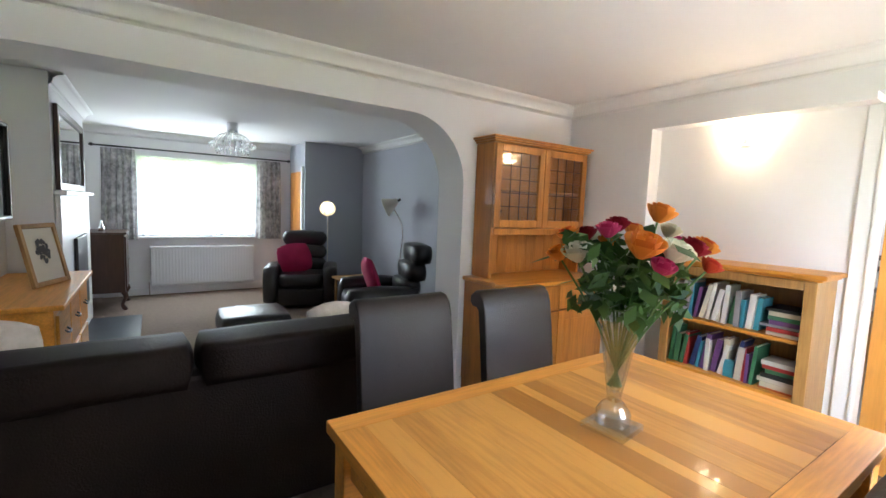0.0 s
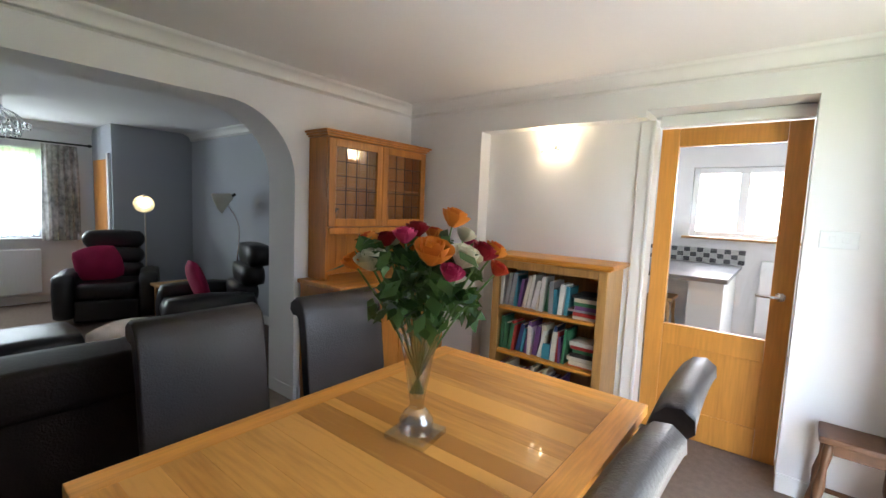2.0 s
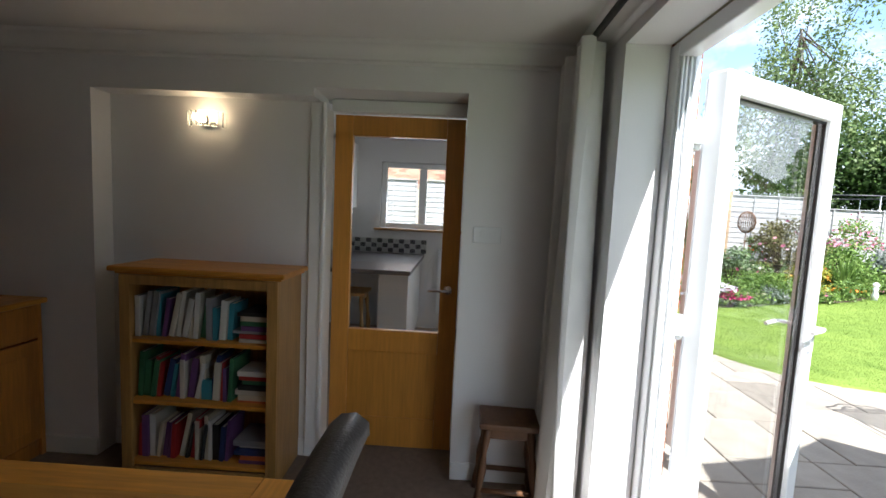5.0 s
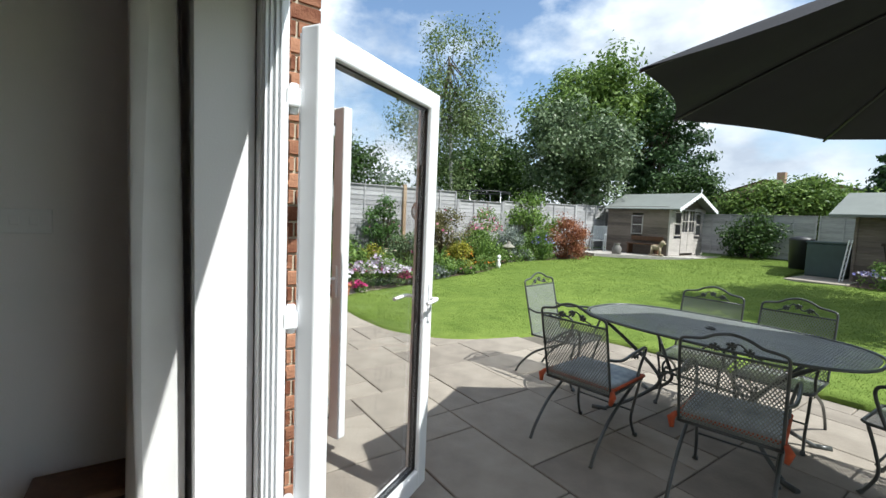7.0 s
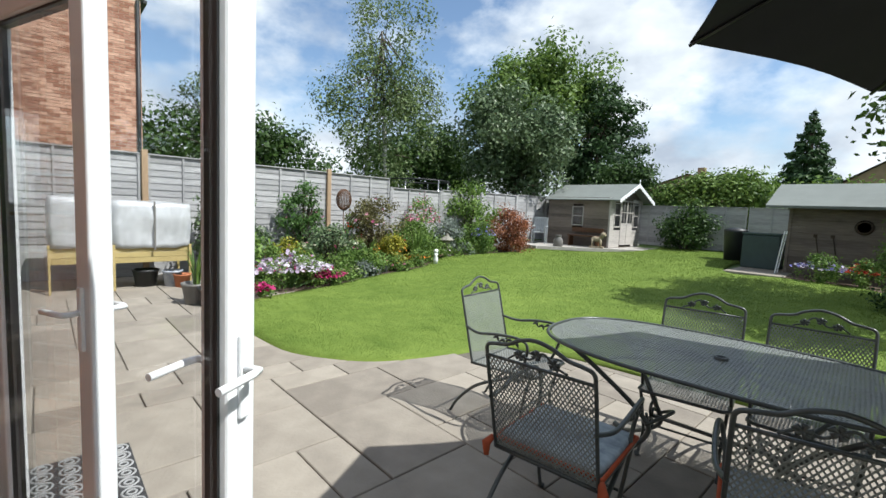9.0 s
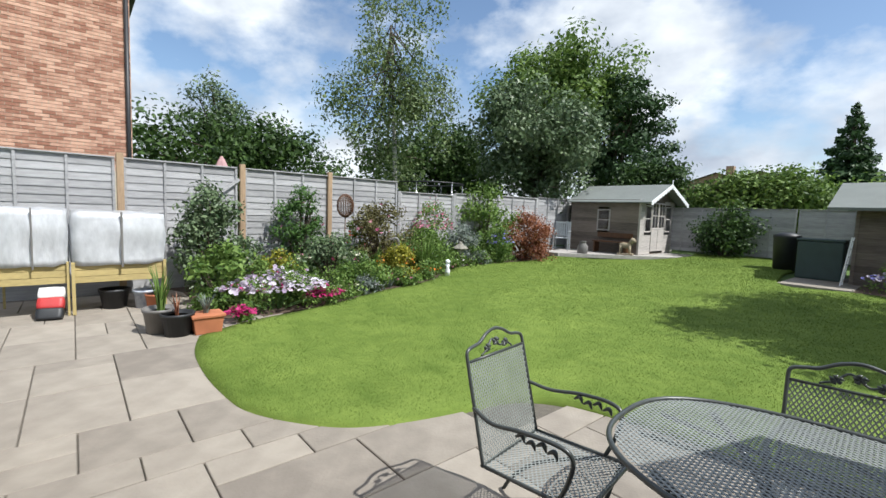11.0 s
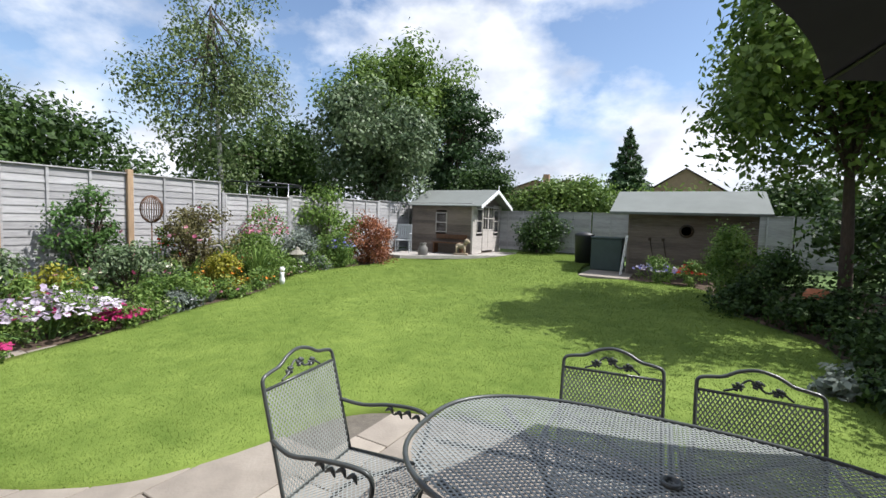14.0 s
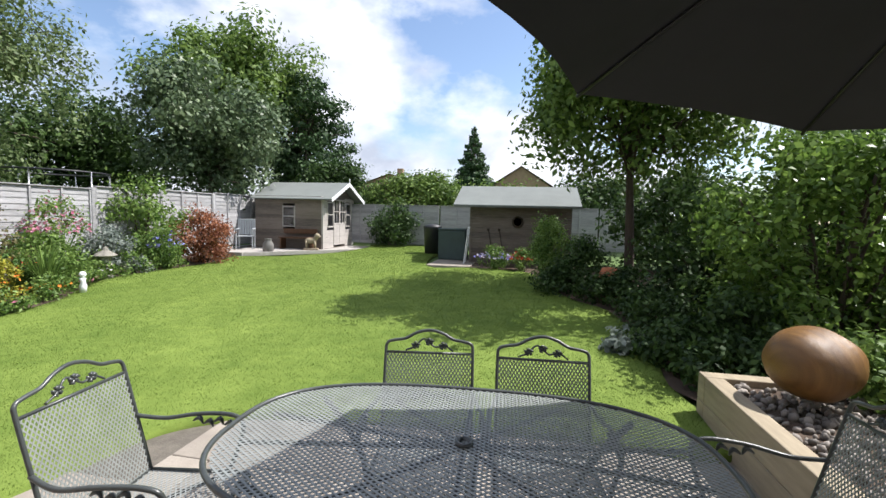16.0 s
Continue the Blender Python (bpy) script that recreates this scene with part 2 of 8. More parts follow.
POTG = mat("grey_glazed_pot", (0.17, 0.16, 0.15), 0.5, 0.3, 6)
POTBL = mat("blue_white_pot", (0.25, 0.32, 0.5), 0.3, 0.5, 12, color2=(0.7, 0.72, 0.75))
STONE = mat("weathered_stone", (0.24, 0.225, 0.19), 0.9, 0.35, 12, 0.5, 50)
BINB = mat("dark_green_plastic", (0.035, 0.06, 0.055), 0.5, 0.2, 6)
BARK = mat("brown_bark", (0.075, 0.055, 0.04), 0.95, 0.4, 10, 0.8, 40, stretch=(4, 4, 1))
BIRCHB = mat("birch_bark", (0.5, 0.48, 0.45), 0.8, 0.45, 6, 0.4, 30, stretch=(1, 1, 6))
MATR = mat("rubber_doormat", (0.035, 0.035, 0.037), 0.8, 0.3, 8)
MATP = mat("doormat_pattern", (0.32, 0.32, 0.32), 0.8, 0.2, 8)
ROOFT = mat("brown_roof_tiles", (0.16, 0.10, 0.07), 0.9, 0.3, 3, 0.4, 8)
RENDER_W = mat("tan_brick_far", (0.30, 0.21, 0.14), 0.9, 0.2, 3, 0.3, 8)


def leafmat(name, color, color2, trans=0.3, rough=0.55):
    return mat(name, color, rough, 0.3, 3, color2=color2, per_island=0.7, trans=trans, spec=0.3)


LAWN = mat("mown_grass", (0.122, 0.20, 0.032), 0.7, 0.32, 3.0, color2=(0.20, 0.27, 0.056), per_island=0.4, trans=0.3, spec=0.2)
L_BIRCH = leafmat("birch_leaves", (0.085, 0.14, 0.04), (0.21, 0.27, 0.11), 0.3)
L_APPLE = leafmat("grey_green_leaves", (0.06, 0.11, 0.045), (0.19, 0.25, 0.13), 0.2, 0.45)
L_OAK = leafmat("oak_leaves", (0.075, 0.15, 0.026), (0.20, 0.29, 0.065), 0.35)
L_CON = leafmat("conifer_needles", (0.02, 0.05, 0.018), (0.065, 0.12, 0.04), 0.2)
L_DARK = leafmat("dark_hedge_leaves", (0.025, 0.058, 0.016), (0.085, 0.15, 0.036), 0.3)
L_MID = leafmat("shrub_leaves", (0.085, 0.175, 0.03), (0.24, 0.35, 0.085), 0.35)
L_LAUREL = leafmat("laurel_leaves", (0.06, 0.135, 0.018), (0.22, 0.33, 0.07), 0.45, 0.3)
L_RED = leafmat("red_acer_leaves", (0.19, 0.055, 0.03), (0.40, 0.17, 0.085))
L_YEL = leafmat("yellow_green_leaves", (0.18, 0.20, 0.02), (0.40, 0.36, 0.04))
L_GREY = leafmat("silver_leaves", (0.16, 0.20, 0.17), (0.32, 0.36, 0.32))
L_ROSE = leafmat("rose_leaves", (0.045, 0.11, 0.022), (0.12, 0.22, 0.06), 0.3, 0.4)
F_PINK = leafmat("pink_petals", (0.55, 0.10, 0.22), (0.75, 0.35, 0.45), 0.3)
F_MAG = leafmat("magenta_petals", (0.52, 0.02, 0.16), (0.68, 0.08, 0.28), 0.3)
F_LIL = leafmat("lilac_white_petals", (0.55, 0.42, 0.60), (0.82, 0.78, 0.84), 0.3)
F_BLUE = leafmat("blue_petals", (0.20, 0.20, 0.62), (0.42, 0.40, 0.8), 0.3)
F_RED = leafmat("scarlet_petals", (0.55, 0.03, 0.02), (0.72, 0.12, 0.05), 0.3)
F_ORNG = leafmat("orange_rose_petals", (0.80, 0.20, 0.02), (0.92, 0.36, 0.05), 0.25)
F_CREAM = leafmat("cream_rose_petals", (0.78, 0.74, 0.52), (0.86, 0.82, 0.66), 0.25)
F_DRED = leafmat("crimson_rose_petals", (0.22, 0.004, 0.012), (0.36, 0.01, 0.03), 0.2)
F_ROSEP = leafmat("deep_pink_rose_petals", (0.62, 0.03, 0.14), (0.76, 0.10, 0.26), 0.25)
STEM = mat("green_stems", (0.10, 0.19, 0.05), 0.5, 0.3, 12)


# ---- mesh helpers ----
def mesh_ob(name, bm, material, parent=None, label=""):
    me = bpy.data.meshes.new(name)
    bm.normal_update()
    bm.to_mesh(me)
    bm.free()
    mats = material if isinstance(material, (list, tuple)) else [material]
    for mm in mats:
        me.materials.append(mm)
    ob = new(name, me)
    if parent:
        ob.parent = parent
    if label:
        ob["label"] = label
    return ob


def part(name, bm, material, parent, label=""):
    return mesh_ob(name, bm, material, parent, label)


def thing(name, label, category, m=None, group="", kind=""):
    e = new(name)
    tagged(e, label, category, group, kind)
    if m is not None:
        e.matrix_basis = m
    return e


def box(bm, lo, hi, bevel=0.0, m=None, seg=2, mi=0):
    r = bmesh.ops.create_cube(bm, size=1)
    vs = r["verts"]
    c = [(lo[i] + hi[i]) / 2 for i in range(3)]
    s = [abs(hi[i] - lo[i]) for i in range(3)]
    for v in vs:
        v.co = Vector((c[0] + v.co.x * s[0], c[1] + v.co.y * s[1], c[2] + v.co.z * s[2]))
    if bevel:
        es = list({e for v in vs for e in v.link_edges})
        g = bmesh.ops.bevel(bm, geom=es, offset=min(bevel, min(s) * 0.45), segments=seg, affect="EDGES", profile=0.5)
        vs = list({v for f in g["faces"] for v in f.verts})
        vs = list(set(vs) | {w for v in vs for e in v.link_edges for w in e.verts})
    if m is not None:
        for v in vs:
            v.co = m @ v.co
    if mi:
        for f in {f for v in vs for f in v.link_faces}:
            f.material_index = mi
    return vs


def bx(lo, hi, bevel=0.0, m=None, seg=2):
    bm = bmesh.new()
    box(bm, lo, hi, bevel, m, seg)
    return bm


def smooth(ob):
    for p in ob.data.polygons:
        p.use_smooth = True
    return ob


def tube(bm, pts, r, n=7, cap=True, mi=0):
    pts = [Vector(p) for p in pts]
    rings = []
    up = Vector((0, 0, 1))
    for i, p in enumerate(pts):
        d = (pts[min(i + 1, len(pts) - 1)] - pts[max(i - 1, 0)]).normalized()
        if abs(d.dot(up)) > 0.95:
            up = Vector((1, 0, 0)) if abs(d.x) < 0.9 else Vector((0, 1, 0))
        a = d.cross(up).normalized()
        b = a.cross(d).normalized()
        up = b
        rr = r[i] if isinstance(r, (list, tuple)) else r
        rings.append([bm.verts.new(p + (a * math.cos(2 * math.pi * k / n) + b * math.sin(2 * math.pi * k / n)) * rr) for k in range(n)])
    for q, w in zip(rings, rings[1:]):
        for k in range(n):
            f = bm.faces.new((q[k], q[(k + 1) % n], w[(k + 1) % n], w[k]))
            f.smooth = True
            f.material_index = mi
    if cap and n > 2:
        bm.faces.new(rings[0][::-1]).material_index = mi
        bm.faces.new(rings[-1]).material_index = mi


def lathe(bm, prof, n=24, c=(0, 0, 0), mi=0, sm=True):
    rings = []
    for r, z in prof:
        rings.append([bm.verts.new((c[0] + r * math.cos(2 * math.pi * k / n), c[1] + r * math.sin(2 * math.pi * k / n), c[2] + z)) for k in range(n)])
    for q, w in zip(rings, rings[1:]):
        for k in range(n):
            f = bm.faces.new((q[k], q[(k + 1) % n], w[(k + 1) % n], w[k]))
            f.smooth = sm
            f.material_index = mi
    if prof[0][0] > 1e-4:
        bm.faces.new(rings[0][::-1]).material_index = mi
    if prof[-1][0] > 1e-4:
        bm.faces.new(rings[-1]).material_index = mi


def spline(pts, k=8):
    """Catmull-Rom through the points."""
    p = [Vector(q) for q in pts]
    out = []
    for i in range(len(p) - 1):
        a, b, c, d = p[max(i - 1, 0)], p[i], p[i + 1], p[min(i + 2, len(p) - 1)]
        for j in range(k):
            t = j / k
            out.append(0.5 * ((2 * b) + (c - a) * t + (2 * a - 5 * b + 4 * c - d) * t * t + (3 * b - a - 3 * c + d) * t ** 3))
    out.append(p[-1])
    return out


def puff(bm, lo, hi, amount=0.25, m=None, cuts=5):
    """A soft upholstered block."""
    r = bmesh.ops.create_cube(bm, size=2)
    vs = r["verts"]
    es = list({e for v in vs for e in v.link_edges})
    before = set(bm.verts) - set(vs)
    bmesh.ops.subdivide_edges(bm, edges=es, cuts=cuts, use_grid_fill=True)
    allv = [v for v in bm.verts if v not in before]
    c = Vector([(lo[i] + hi[i]) / 2 for i in range(3)])
    h = Vector([abs(hi[i] - lo[i]) / 2 for i in range(3)])
    for v in allv:
        p = v.co.copy()
        q = Vector((p.x * math.sqrt(max(0, 1 - p.y ** 2 / 2 - p.z ** 2 / 2 + p.y ** 2 * p.z ** 2 / 3)),
                    p.y * math.sqrt(max(0, 1 - p.x ** 2 / 2 - p.z ** 2 / 2 + p.x ** 2 * p.z ** 2 / 3)),
                    p.z * math.sqrt(max(0, 1 - p.y ** 2 / 2 - p.x ** 2 / 2 + p.y ** 2 * p.x ** 2 / 3))))
        p = p.lerp(q, amount)
        co = Vector((c.x + p.x * h.x, c.y + p.y * h.y, c.z + p.z * h.z))
        co += noise.noise_vector(co * 6) * 0.006
        v.co = m @ co if m is not None else co
    for f in {f for v in allv for f in v.link_faces}:
        f.smooth = True


def raw(name, verts, faces, material, parent=None, label=""):
    me = bpy.data.meshes.new(name)
    me.from_pydata(verts, [], faces)
    me.materials.append(material)
    ob = new(name, me)
    if parent:
        ob.parent = parent
    if label:
        ob["label"] = label
    return ob


def leaf_cloud(name, centres, radii, count, size, material, parent=None, label="", seed=1, shell=0.55, droop=0.0, aspect=0.55):
    """Many small folded leaves scattered in a set of ellipsoid clumps."""
    rg = np.random.RandomState(seed)
    C, R = np.array(centres, float), np.array(radii, float)
    if R.ndim == 1:
        R = np.repeat(R[:, None], 3, 1)
    wts = (R[:, 0] * R[:, 1] * R[:, 2]) ** 0.67
    idx = rg.choice(len(C), count, p=wts / wts.sum())
    d = rg.normal(size=(count, 3))
    d /= np.linalg.norm(d, axis=1)[:, None]
    rad = shell + (1 - shell) * rg.rand(count)
    rad = np.where(rg.rand(count) < 0.2, rg.rand(count), rad) * (1 + 0.16 * rg.normal(size=count))
    P = C[idx] + d * R[idx] * rad[:, None]
    nrm = d * 1.0 + rg.normal(size=(count, 3)) * 0.6 + np.array([0, 0, 0.35])
    nrm /= np.linalg.norm(nrm, axis=1)[:, None]
    a = rg.normal(size=(count, 3)) + np.array([0, 0, -droop])
    a -= nrm * (a * nrm).sum(1)[:, None]
    a /= np.linalg.norm(a, axis=1)[:, None]
    b = np.cross(nrm, a)
    s = size * (0.6 + 0.8 * rg.rand(count))[:, None]
    tip, base = P + a * s, P - a * s
    l, r = P + b * s * aspect + nrm * s * 0.15, P - b * s * aspect + nrm * s * 0.15
    V = np.stack([base, l, tip, r], 1).reshape(-1, 3)
    me = bpy.data.meshes.new(name)
    me.vertices.add(len(V))
    me.vertices.foreach_set("co", V.ravel())
    me.loops.add(count * 4)
    me.loops.foreach_set("vertex_index", np.arange(count * 4))
    me.polygons.add(count)
    me.polygons.foreach_set("loop_start", np.arange(0, count * 4, 4))
    me.update(calc_edges=True)
    me.validate()
    me.materials.append(material)
    ob = new(name, me)
    if parent:
        ob.parent = parent
    if label:
        ob["label"] = label
    return ob


def gz(x, y):
    """Height of the garden: level at the terrace, then rising slowly."""
    return -0.1 + 0.04 * min(max(-y - 5.2, 0), 40)


# ---- house structure ----
FY_IN, FY_OUT, DX, AY0, AY1, CEIL_Z = -1.115, -1.40, 4.60, 2.22, 2.55, 2.29
X_LEFT = 0.65


def wall(name, boxes, material, label):
    bm = bmesh.new()
    for lo, hi in boxes:
        box(bm, lo, hi)
    return tagged(mesh_ob(name, bm, material), label, "wall", kind="structure")


# side wall with the alcove and the kitchen doorway
wall("wall_east", [((DX, FY_IN, 0), (DX + 0.26, -0.52, CEIL_Z)), ((DX, 1.47, 0), (DX + 0.26, AY0, CEIL_Z)),
                   ((DX, -0.52, 2.07), (DX + 0.26, 0.28, CEIL_Z)), ((DX, 0.28, 2.028), (DX + 0.26, 1.47, CEIL_Z)),
                   ((DX + 0.13, 0.28, 0), (DX + 0.36, 1.47, 2.028)), ((DX + 0.26, 0.28, 2.028), (DX + 0.36, 1.47, CEIL_Z)), ((DX + 0.26, -0.52, 2.055), (DX + 0.36, 0.28, CEIL_Z)),
                   ((DX + 0.26, FY_IN, 0), (DX + 0.36, -0.523, CEIL_Z)), ((DX + 0.26, 1.47, 0), (DX + 0.36, AY0, CEIL_Z))],
     PLASTER, "smooth white painted dining room wall with shallow alcove")
# garden wall with the french door opening
wall("wall_south", [((-0.6, FY_OUT + 0.11, 0), (2.32, FY_IN, CEIL_Z)), ((4.10, FY_OUT + 0.112, 0), (DX + 0.36, FY_IN, CEIL_Z)),
                    ((2.32, FY_OUT + 0.11, 2.15), (4.10, FY_IN, CEIL_Z))], PLASTER, "white painted wall around the french door opening")
wall("wall_west", [((-0.8, FY_OUT + 0.11, 0), (-0.6, AY0, CEIL_Z))], PLASTER, "plain white dining room wall")

# arch wall between the two rooms
bm = bmesh.new()
AX0, AX1, ATOP, AR = 0.62, 3.455, 2.03, 0.46
outline = [(AX1, 0.0)]
for k in range(0, 13):
    a = k / 12 * math.pi / 2
    outline.append((AX1 - AR + AR * math.cos(a), ATOP - AR + AR * math.sin(a)))
for k in range(0, 13):
    a = math.pi / 2 + k / 12 * math.pi / 2
    outline.append((AX0 + AR + AR * math.cos(a), ATOP - AR + AR * math.sin(a)))
outline.append((AX0, 0.0))
L_, R_ = -0.6, DX + 0.36
ring = [(R_, 0.0)] + [(R_, CEIL_Z)] + [(L_, CEIL_Z)] + [(L_, 0.0)]
for y, flip in ((AY0, False), (AY1, True)):
    vs = {}
    inner = [bm.verts.new((x, y, z)) for x, z in outline]
    top = [bm.verts.new((x, y, CEIL_Z)) for x, z in outline]
    for i in range(1, len(inner) - 2):
        f = (inner[i], inner[i + 1], top[i + 1], top[i])
        bm.faces.new(f if flip else f[::-1])
    for x_in, x_out in ((0, R_), (-1, L_)):
        s0, s1 = (inner[0], inner[1]) if x_in == 0 else (inner[-1], inner[-2])
        t1 = top[1] if x_in == 0 else top[-2]
        o0, o1 = bm.verts.new((x_out, y, 0)), bm.verts.new((x_out, y, CEIL_Z))
        bm.faces.new((s0, o0, o1, t1, s1))
fr = [bm.verts.new((x, AY0, z)) for x, z in outline]
bk = [bm.verts.new((x, AY1, z)) for x, z in outline]
for i in range(len(fr) - 1):
    f = bm.faces.new((fr[i], fr[i + 1], bk[i + 1], bk[i]))
    f.smooth = 2 <= i <= len(fr) - 3
bmesh.ops.recalc_face_normals(bm, faces=bm.faces)
tagged(mesh_ob("wall_arch", bm, PLASTER), "white painted wall with wide rounded archway", "wall", kind="structure")

# lounge walls
LX1, LY1 = 4.35, 7.0
wall("wall_lounge_east", [((LX1, AY1, 0), (LX1 + 0.2, LY1 + 0.3, CEIL_Z))], GREYWALL, "pale grey lounge wall")
wall("wall_lounge_pier", [((3.43, 6.15, 0), (LX1, LY1, CEIL_Z))], GREYWALL, "pale grey boxed-out corner of the lounge")
wall("wall_lounge_west", [((X_LEFT - 0.2, AY1, 0), (X_LEFT, LY1 + 0.3, CEIL_Z)), ((X_LEFT, 4.0, 0), (0.92, 5.9, CEIL_Z))], PLASTER,
     "white lounge wall with chimney breast")
WX0, WX1, WZ0, WZ1 = 1.36, 2.92, 0.84, 1.96
wall("wall_lounge_north", [((X_LEFT, LY1, 0), (WX0, LY1 + 0.3, CEIL_Z)), ((WX1, LY1, 0), (LX1, LY1 + 0.3, CEIL_Z)),
                           ((WX0, LY1, 0), (WX1, LY1 + 0.3, WZ0)), ((WX0, LY1, WZ1), (WX1, LY1 + 0.3, CEIL_Z))], PLASTER,
     "white lounge wall around the front window")

# floors and ceilings
tagged(mesh_ob("floor", bx((-0.8, FY_OUT + 0.11, -0.12), (DX + 0.36, LY1 + 0.3, 0)), CARPET), "beige brown fitted carpet", "floor", kind="structure")
tagged(mesh_ob("floor_kitchen", bx((DX + 0.362, FY_OUT + 0.11, -0.12), (7.9, 3.0, 0)), KFLOOR), "brown tiled kitchen floor", "floor", kind="structure")
tagged(mesh_ob("ceiling", bx((-0.8, FY_OUT, CEIL_Z), (8.1, LY1 + 0.3, CEIL_Z + 0.15)), CEIL), "smooth white painted ceiling", "ceiling", kind="structure")


def coving(name, a, b, inward):
    """Curved plaster coving along a straight run."""
    a, b, n = Vector(a), Vector(b), Vector(inward)
    bm = bmesh.new()
    prof = [(0.0, -0.095), (0.012, -0.09), (0.02, -0.075)] + [(0.09 - 0.07 * math.cos(k / 6 * math.pi / 2), -0.085 + 0.07 * math.sin(k / 6 * math.pi / 2)) for k in range(7)] + [(0.095, 0.0)]
    rows = [[bm.verts.new(p + n * u + Vector((0, 0, CEIL_Z + w))) for u, w in prof] for p in (a, b)]
    for i in range(len(prof) - 1):
        bm.faces.new((rows[0][i], rows[0][i + 1], rows[1][i + 1], rows[1][i])).smooth = True
    bmesh.ops.recalc_face_normals(bm, faces=bm.faces)
    return tagged(mesh_ob(name, bm, CEIL), "white plaster ceiling coving", "coving", kind="structure")


coving("trim_coving_north", (-0.6, AY0, 0), (DX, AY0, 0), (0, -1, 0))
coving("trim_coving_east", (DX, FY_IN, 0), (DX, AY0, 0), (-1, 0, 0))
coving("trim_coving_south", (-0.6, FY_IN, 0), (DX, FY_IN, 0), (0, 1, 0))
coving("trim_coving_lounge_east", (LX1, AY1, 0), (LX1, 6.15, 0), (-1, 0, 0))
coving("trim_coving_lounge_north", (X_LEFT, LY1, 0), (3.43, LY1, 0), (0, -1, 0))
coving("trim_coving_lounge_chimney", (0.92, 4.0, 0), (0.92, 5.9, 0), (1, 0, 0))

for i, (lo, hi) in enumerate((((DX - 0.015, 1.47, 0), (DX, AY0 - 0.002, 0.10)), ((DX - 0.015, FY_IN + 0.002, 0), (DX, -0.52, 0.10)),
                              ((3.48, AY0 - 0.015, 0), (DX - 0.017, AY0, 0.10)), ((3.452, AY0 + 0.002, 0), (3.464, AY1 - 0.002, 0.10)),
                              ((LX1 - 0.015, AY1 + 0.01, 0), (LX1, 6.148, 0.10)), ((X_LEFT + 0.3, LY1 - 0.015, 0), (3.428, LY1, 0.10)),
                              ((3.43, 6.135, 0), (LX1 - 0.017, 6.15, 0.10)), ((DX + 0.115, 0.337, 0), (DX + 0.129, 1.468, 0.10)))):
    tagged(mesh_ob("baseboard", bx(lo, hi, 0.004), GLOSSW), "white painted skirting board", "skirting board", kind="structure")

# kitchen doorway: architrave and door
for nm, lo, hi in (("trim_architrave", (DX + 0.11, 0.25, 0), (DX + 0.128, 0.335, 2.026)), ("trim_architrave", (DX + 0.20, -0.518, 1.997), (DX + 0.258, 0.243, 2.066)),
                   ("trim_architrave", (DX + 0.13, 0.247, 0), (DX + 0.26, 0.278, 2.0)), ("trim_architrave", (DX + 0.10, 0.242, 0.0), (DX + 0.112, 0.265, 2.024))):
    tagged(mesh_ob(nm, bx(lo, hi, 0.006), GLOSSW), "white gloss door architrave", "trim", kind="structure")

door = thing("door_1", "oak internal door with one tall glass pane, shut", "door", pose(DX + 0.265, 0, 0), kind="structure")
DY0, DY1, DZ = -0.515, 0.24, 1.993
for nm, lo, hi in (("stile", (0, DY0, 0.005), (0.04, DY0 + 0.105, DZ)), ("stile", (0, DY1 - 0.105, 0.005), (0.04, DY1, DZ)),
                   ("top_rail", (0, DY0 + 0.106, DZ - 0.115), (0.04, DY1 - 0.106, DZ)), ("lock_rail", (0, DY0 + 0.106, 0.60), (0.04, DY1 - 0.106, 0.735)),
                   ("bottom_rail", (0, DY0 + 0.106, 0.005), (0.04, DY1 - 0.106, 0.19)), ("panel", (0.012, DY0 + 0.1, 0.185), (0.03, DY1 - 0.1, 0.605))):
    part(nm, bx(lo, hi, 0.004), DOOROAK, door)
pane = part("pane", bx((0.017, DY0 + 0.1, 0.73), (0.023, DY1 - 0.1, DZ - 0.11)), GLASS, door, "clear glass pane")
pane.visible_shadow = False
bm = bmesh.new()
lathe(bm, [(0.0, 0), (0.026, 0), (0.026, 0.008), (0.011, 0.010), (0.011, 0.045), (0.0, 0.045)], 16)
bmesh.ops.rotate(bm, verts=bm.verts, cent=(0, 0, 0), matrix=Matrix.Rotation(radians(-90), 3, "Y"))
bmesh.ops.translate(bm, verts=bm.verts, vec=(0, DY0 + 0.06, 1.0))
tube(bm, [(-0.04, DY0 + 0.06, 1.0), (-0.045, DY0 + 0.10, 1.0), (-0.045, DY0 + 0.175, 1.0)], 0.009, 8)
part("handle", bm, CHROME, door, "brushed steel lever handle")

# french door: frame in the opening and the open leaf
fd = thing("window_1", "white upvc french door frame set in brick opening", "door frame", pose(0, 0, 0), kind="structure")
for nm, lo, hi in (("jamb", (4.04, FY_OUT + 0.02, 0), (4.118, FY_OUT + 0.108, 2.145)), ("jamb", (2.322, FY_OUT + 0.04, 0), (2.38, FY_OUT + 0.108, 2.145)),
                   ("head", (2.382, FY_OUT + 0.04, 2.085), (4.038, FY_OUT + 0.108, 2.145)), ("threshold", (2.382, FY_OUT - 0.03, -0.02), (4.038, FY_OUT + 0.108, 0.025))):
    part(nm, bx(lo, hi, 0.006), UPVC, fd)
for x in (4.028,):
    bm = bmesh.new()
    for k, w in enumerate((0.045, 0.062, 0.078, 0.094)):
        box(bm, (x - 0.004 - 0.003 * (k % 2), FY_OUT + w - 0.002, 0.03), (x + 0.010, FY_OUT + w + 0.006, 2.09), 0.002)
    part("jamb_bead", bm, UPVC, fd, "ribbed white jamb profile with keeps")


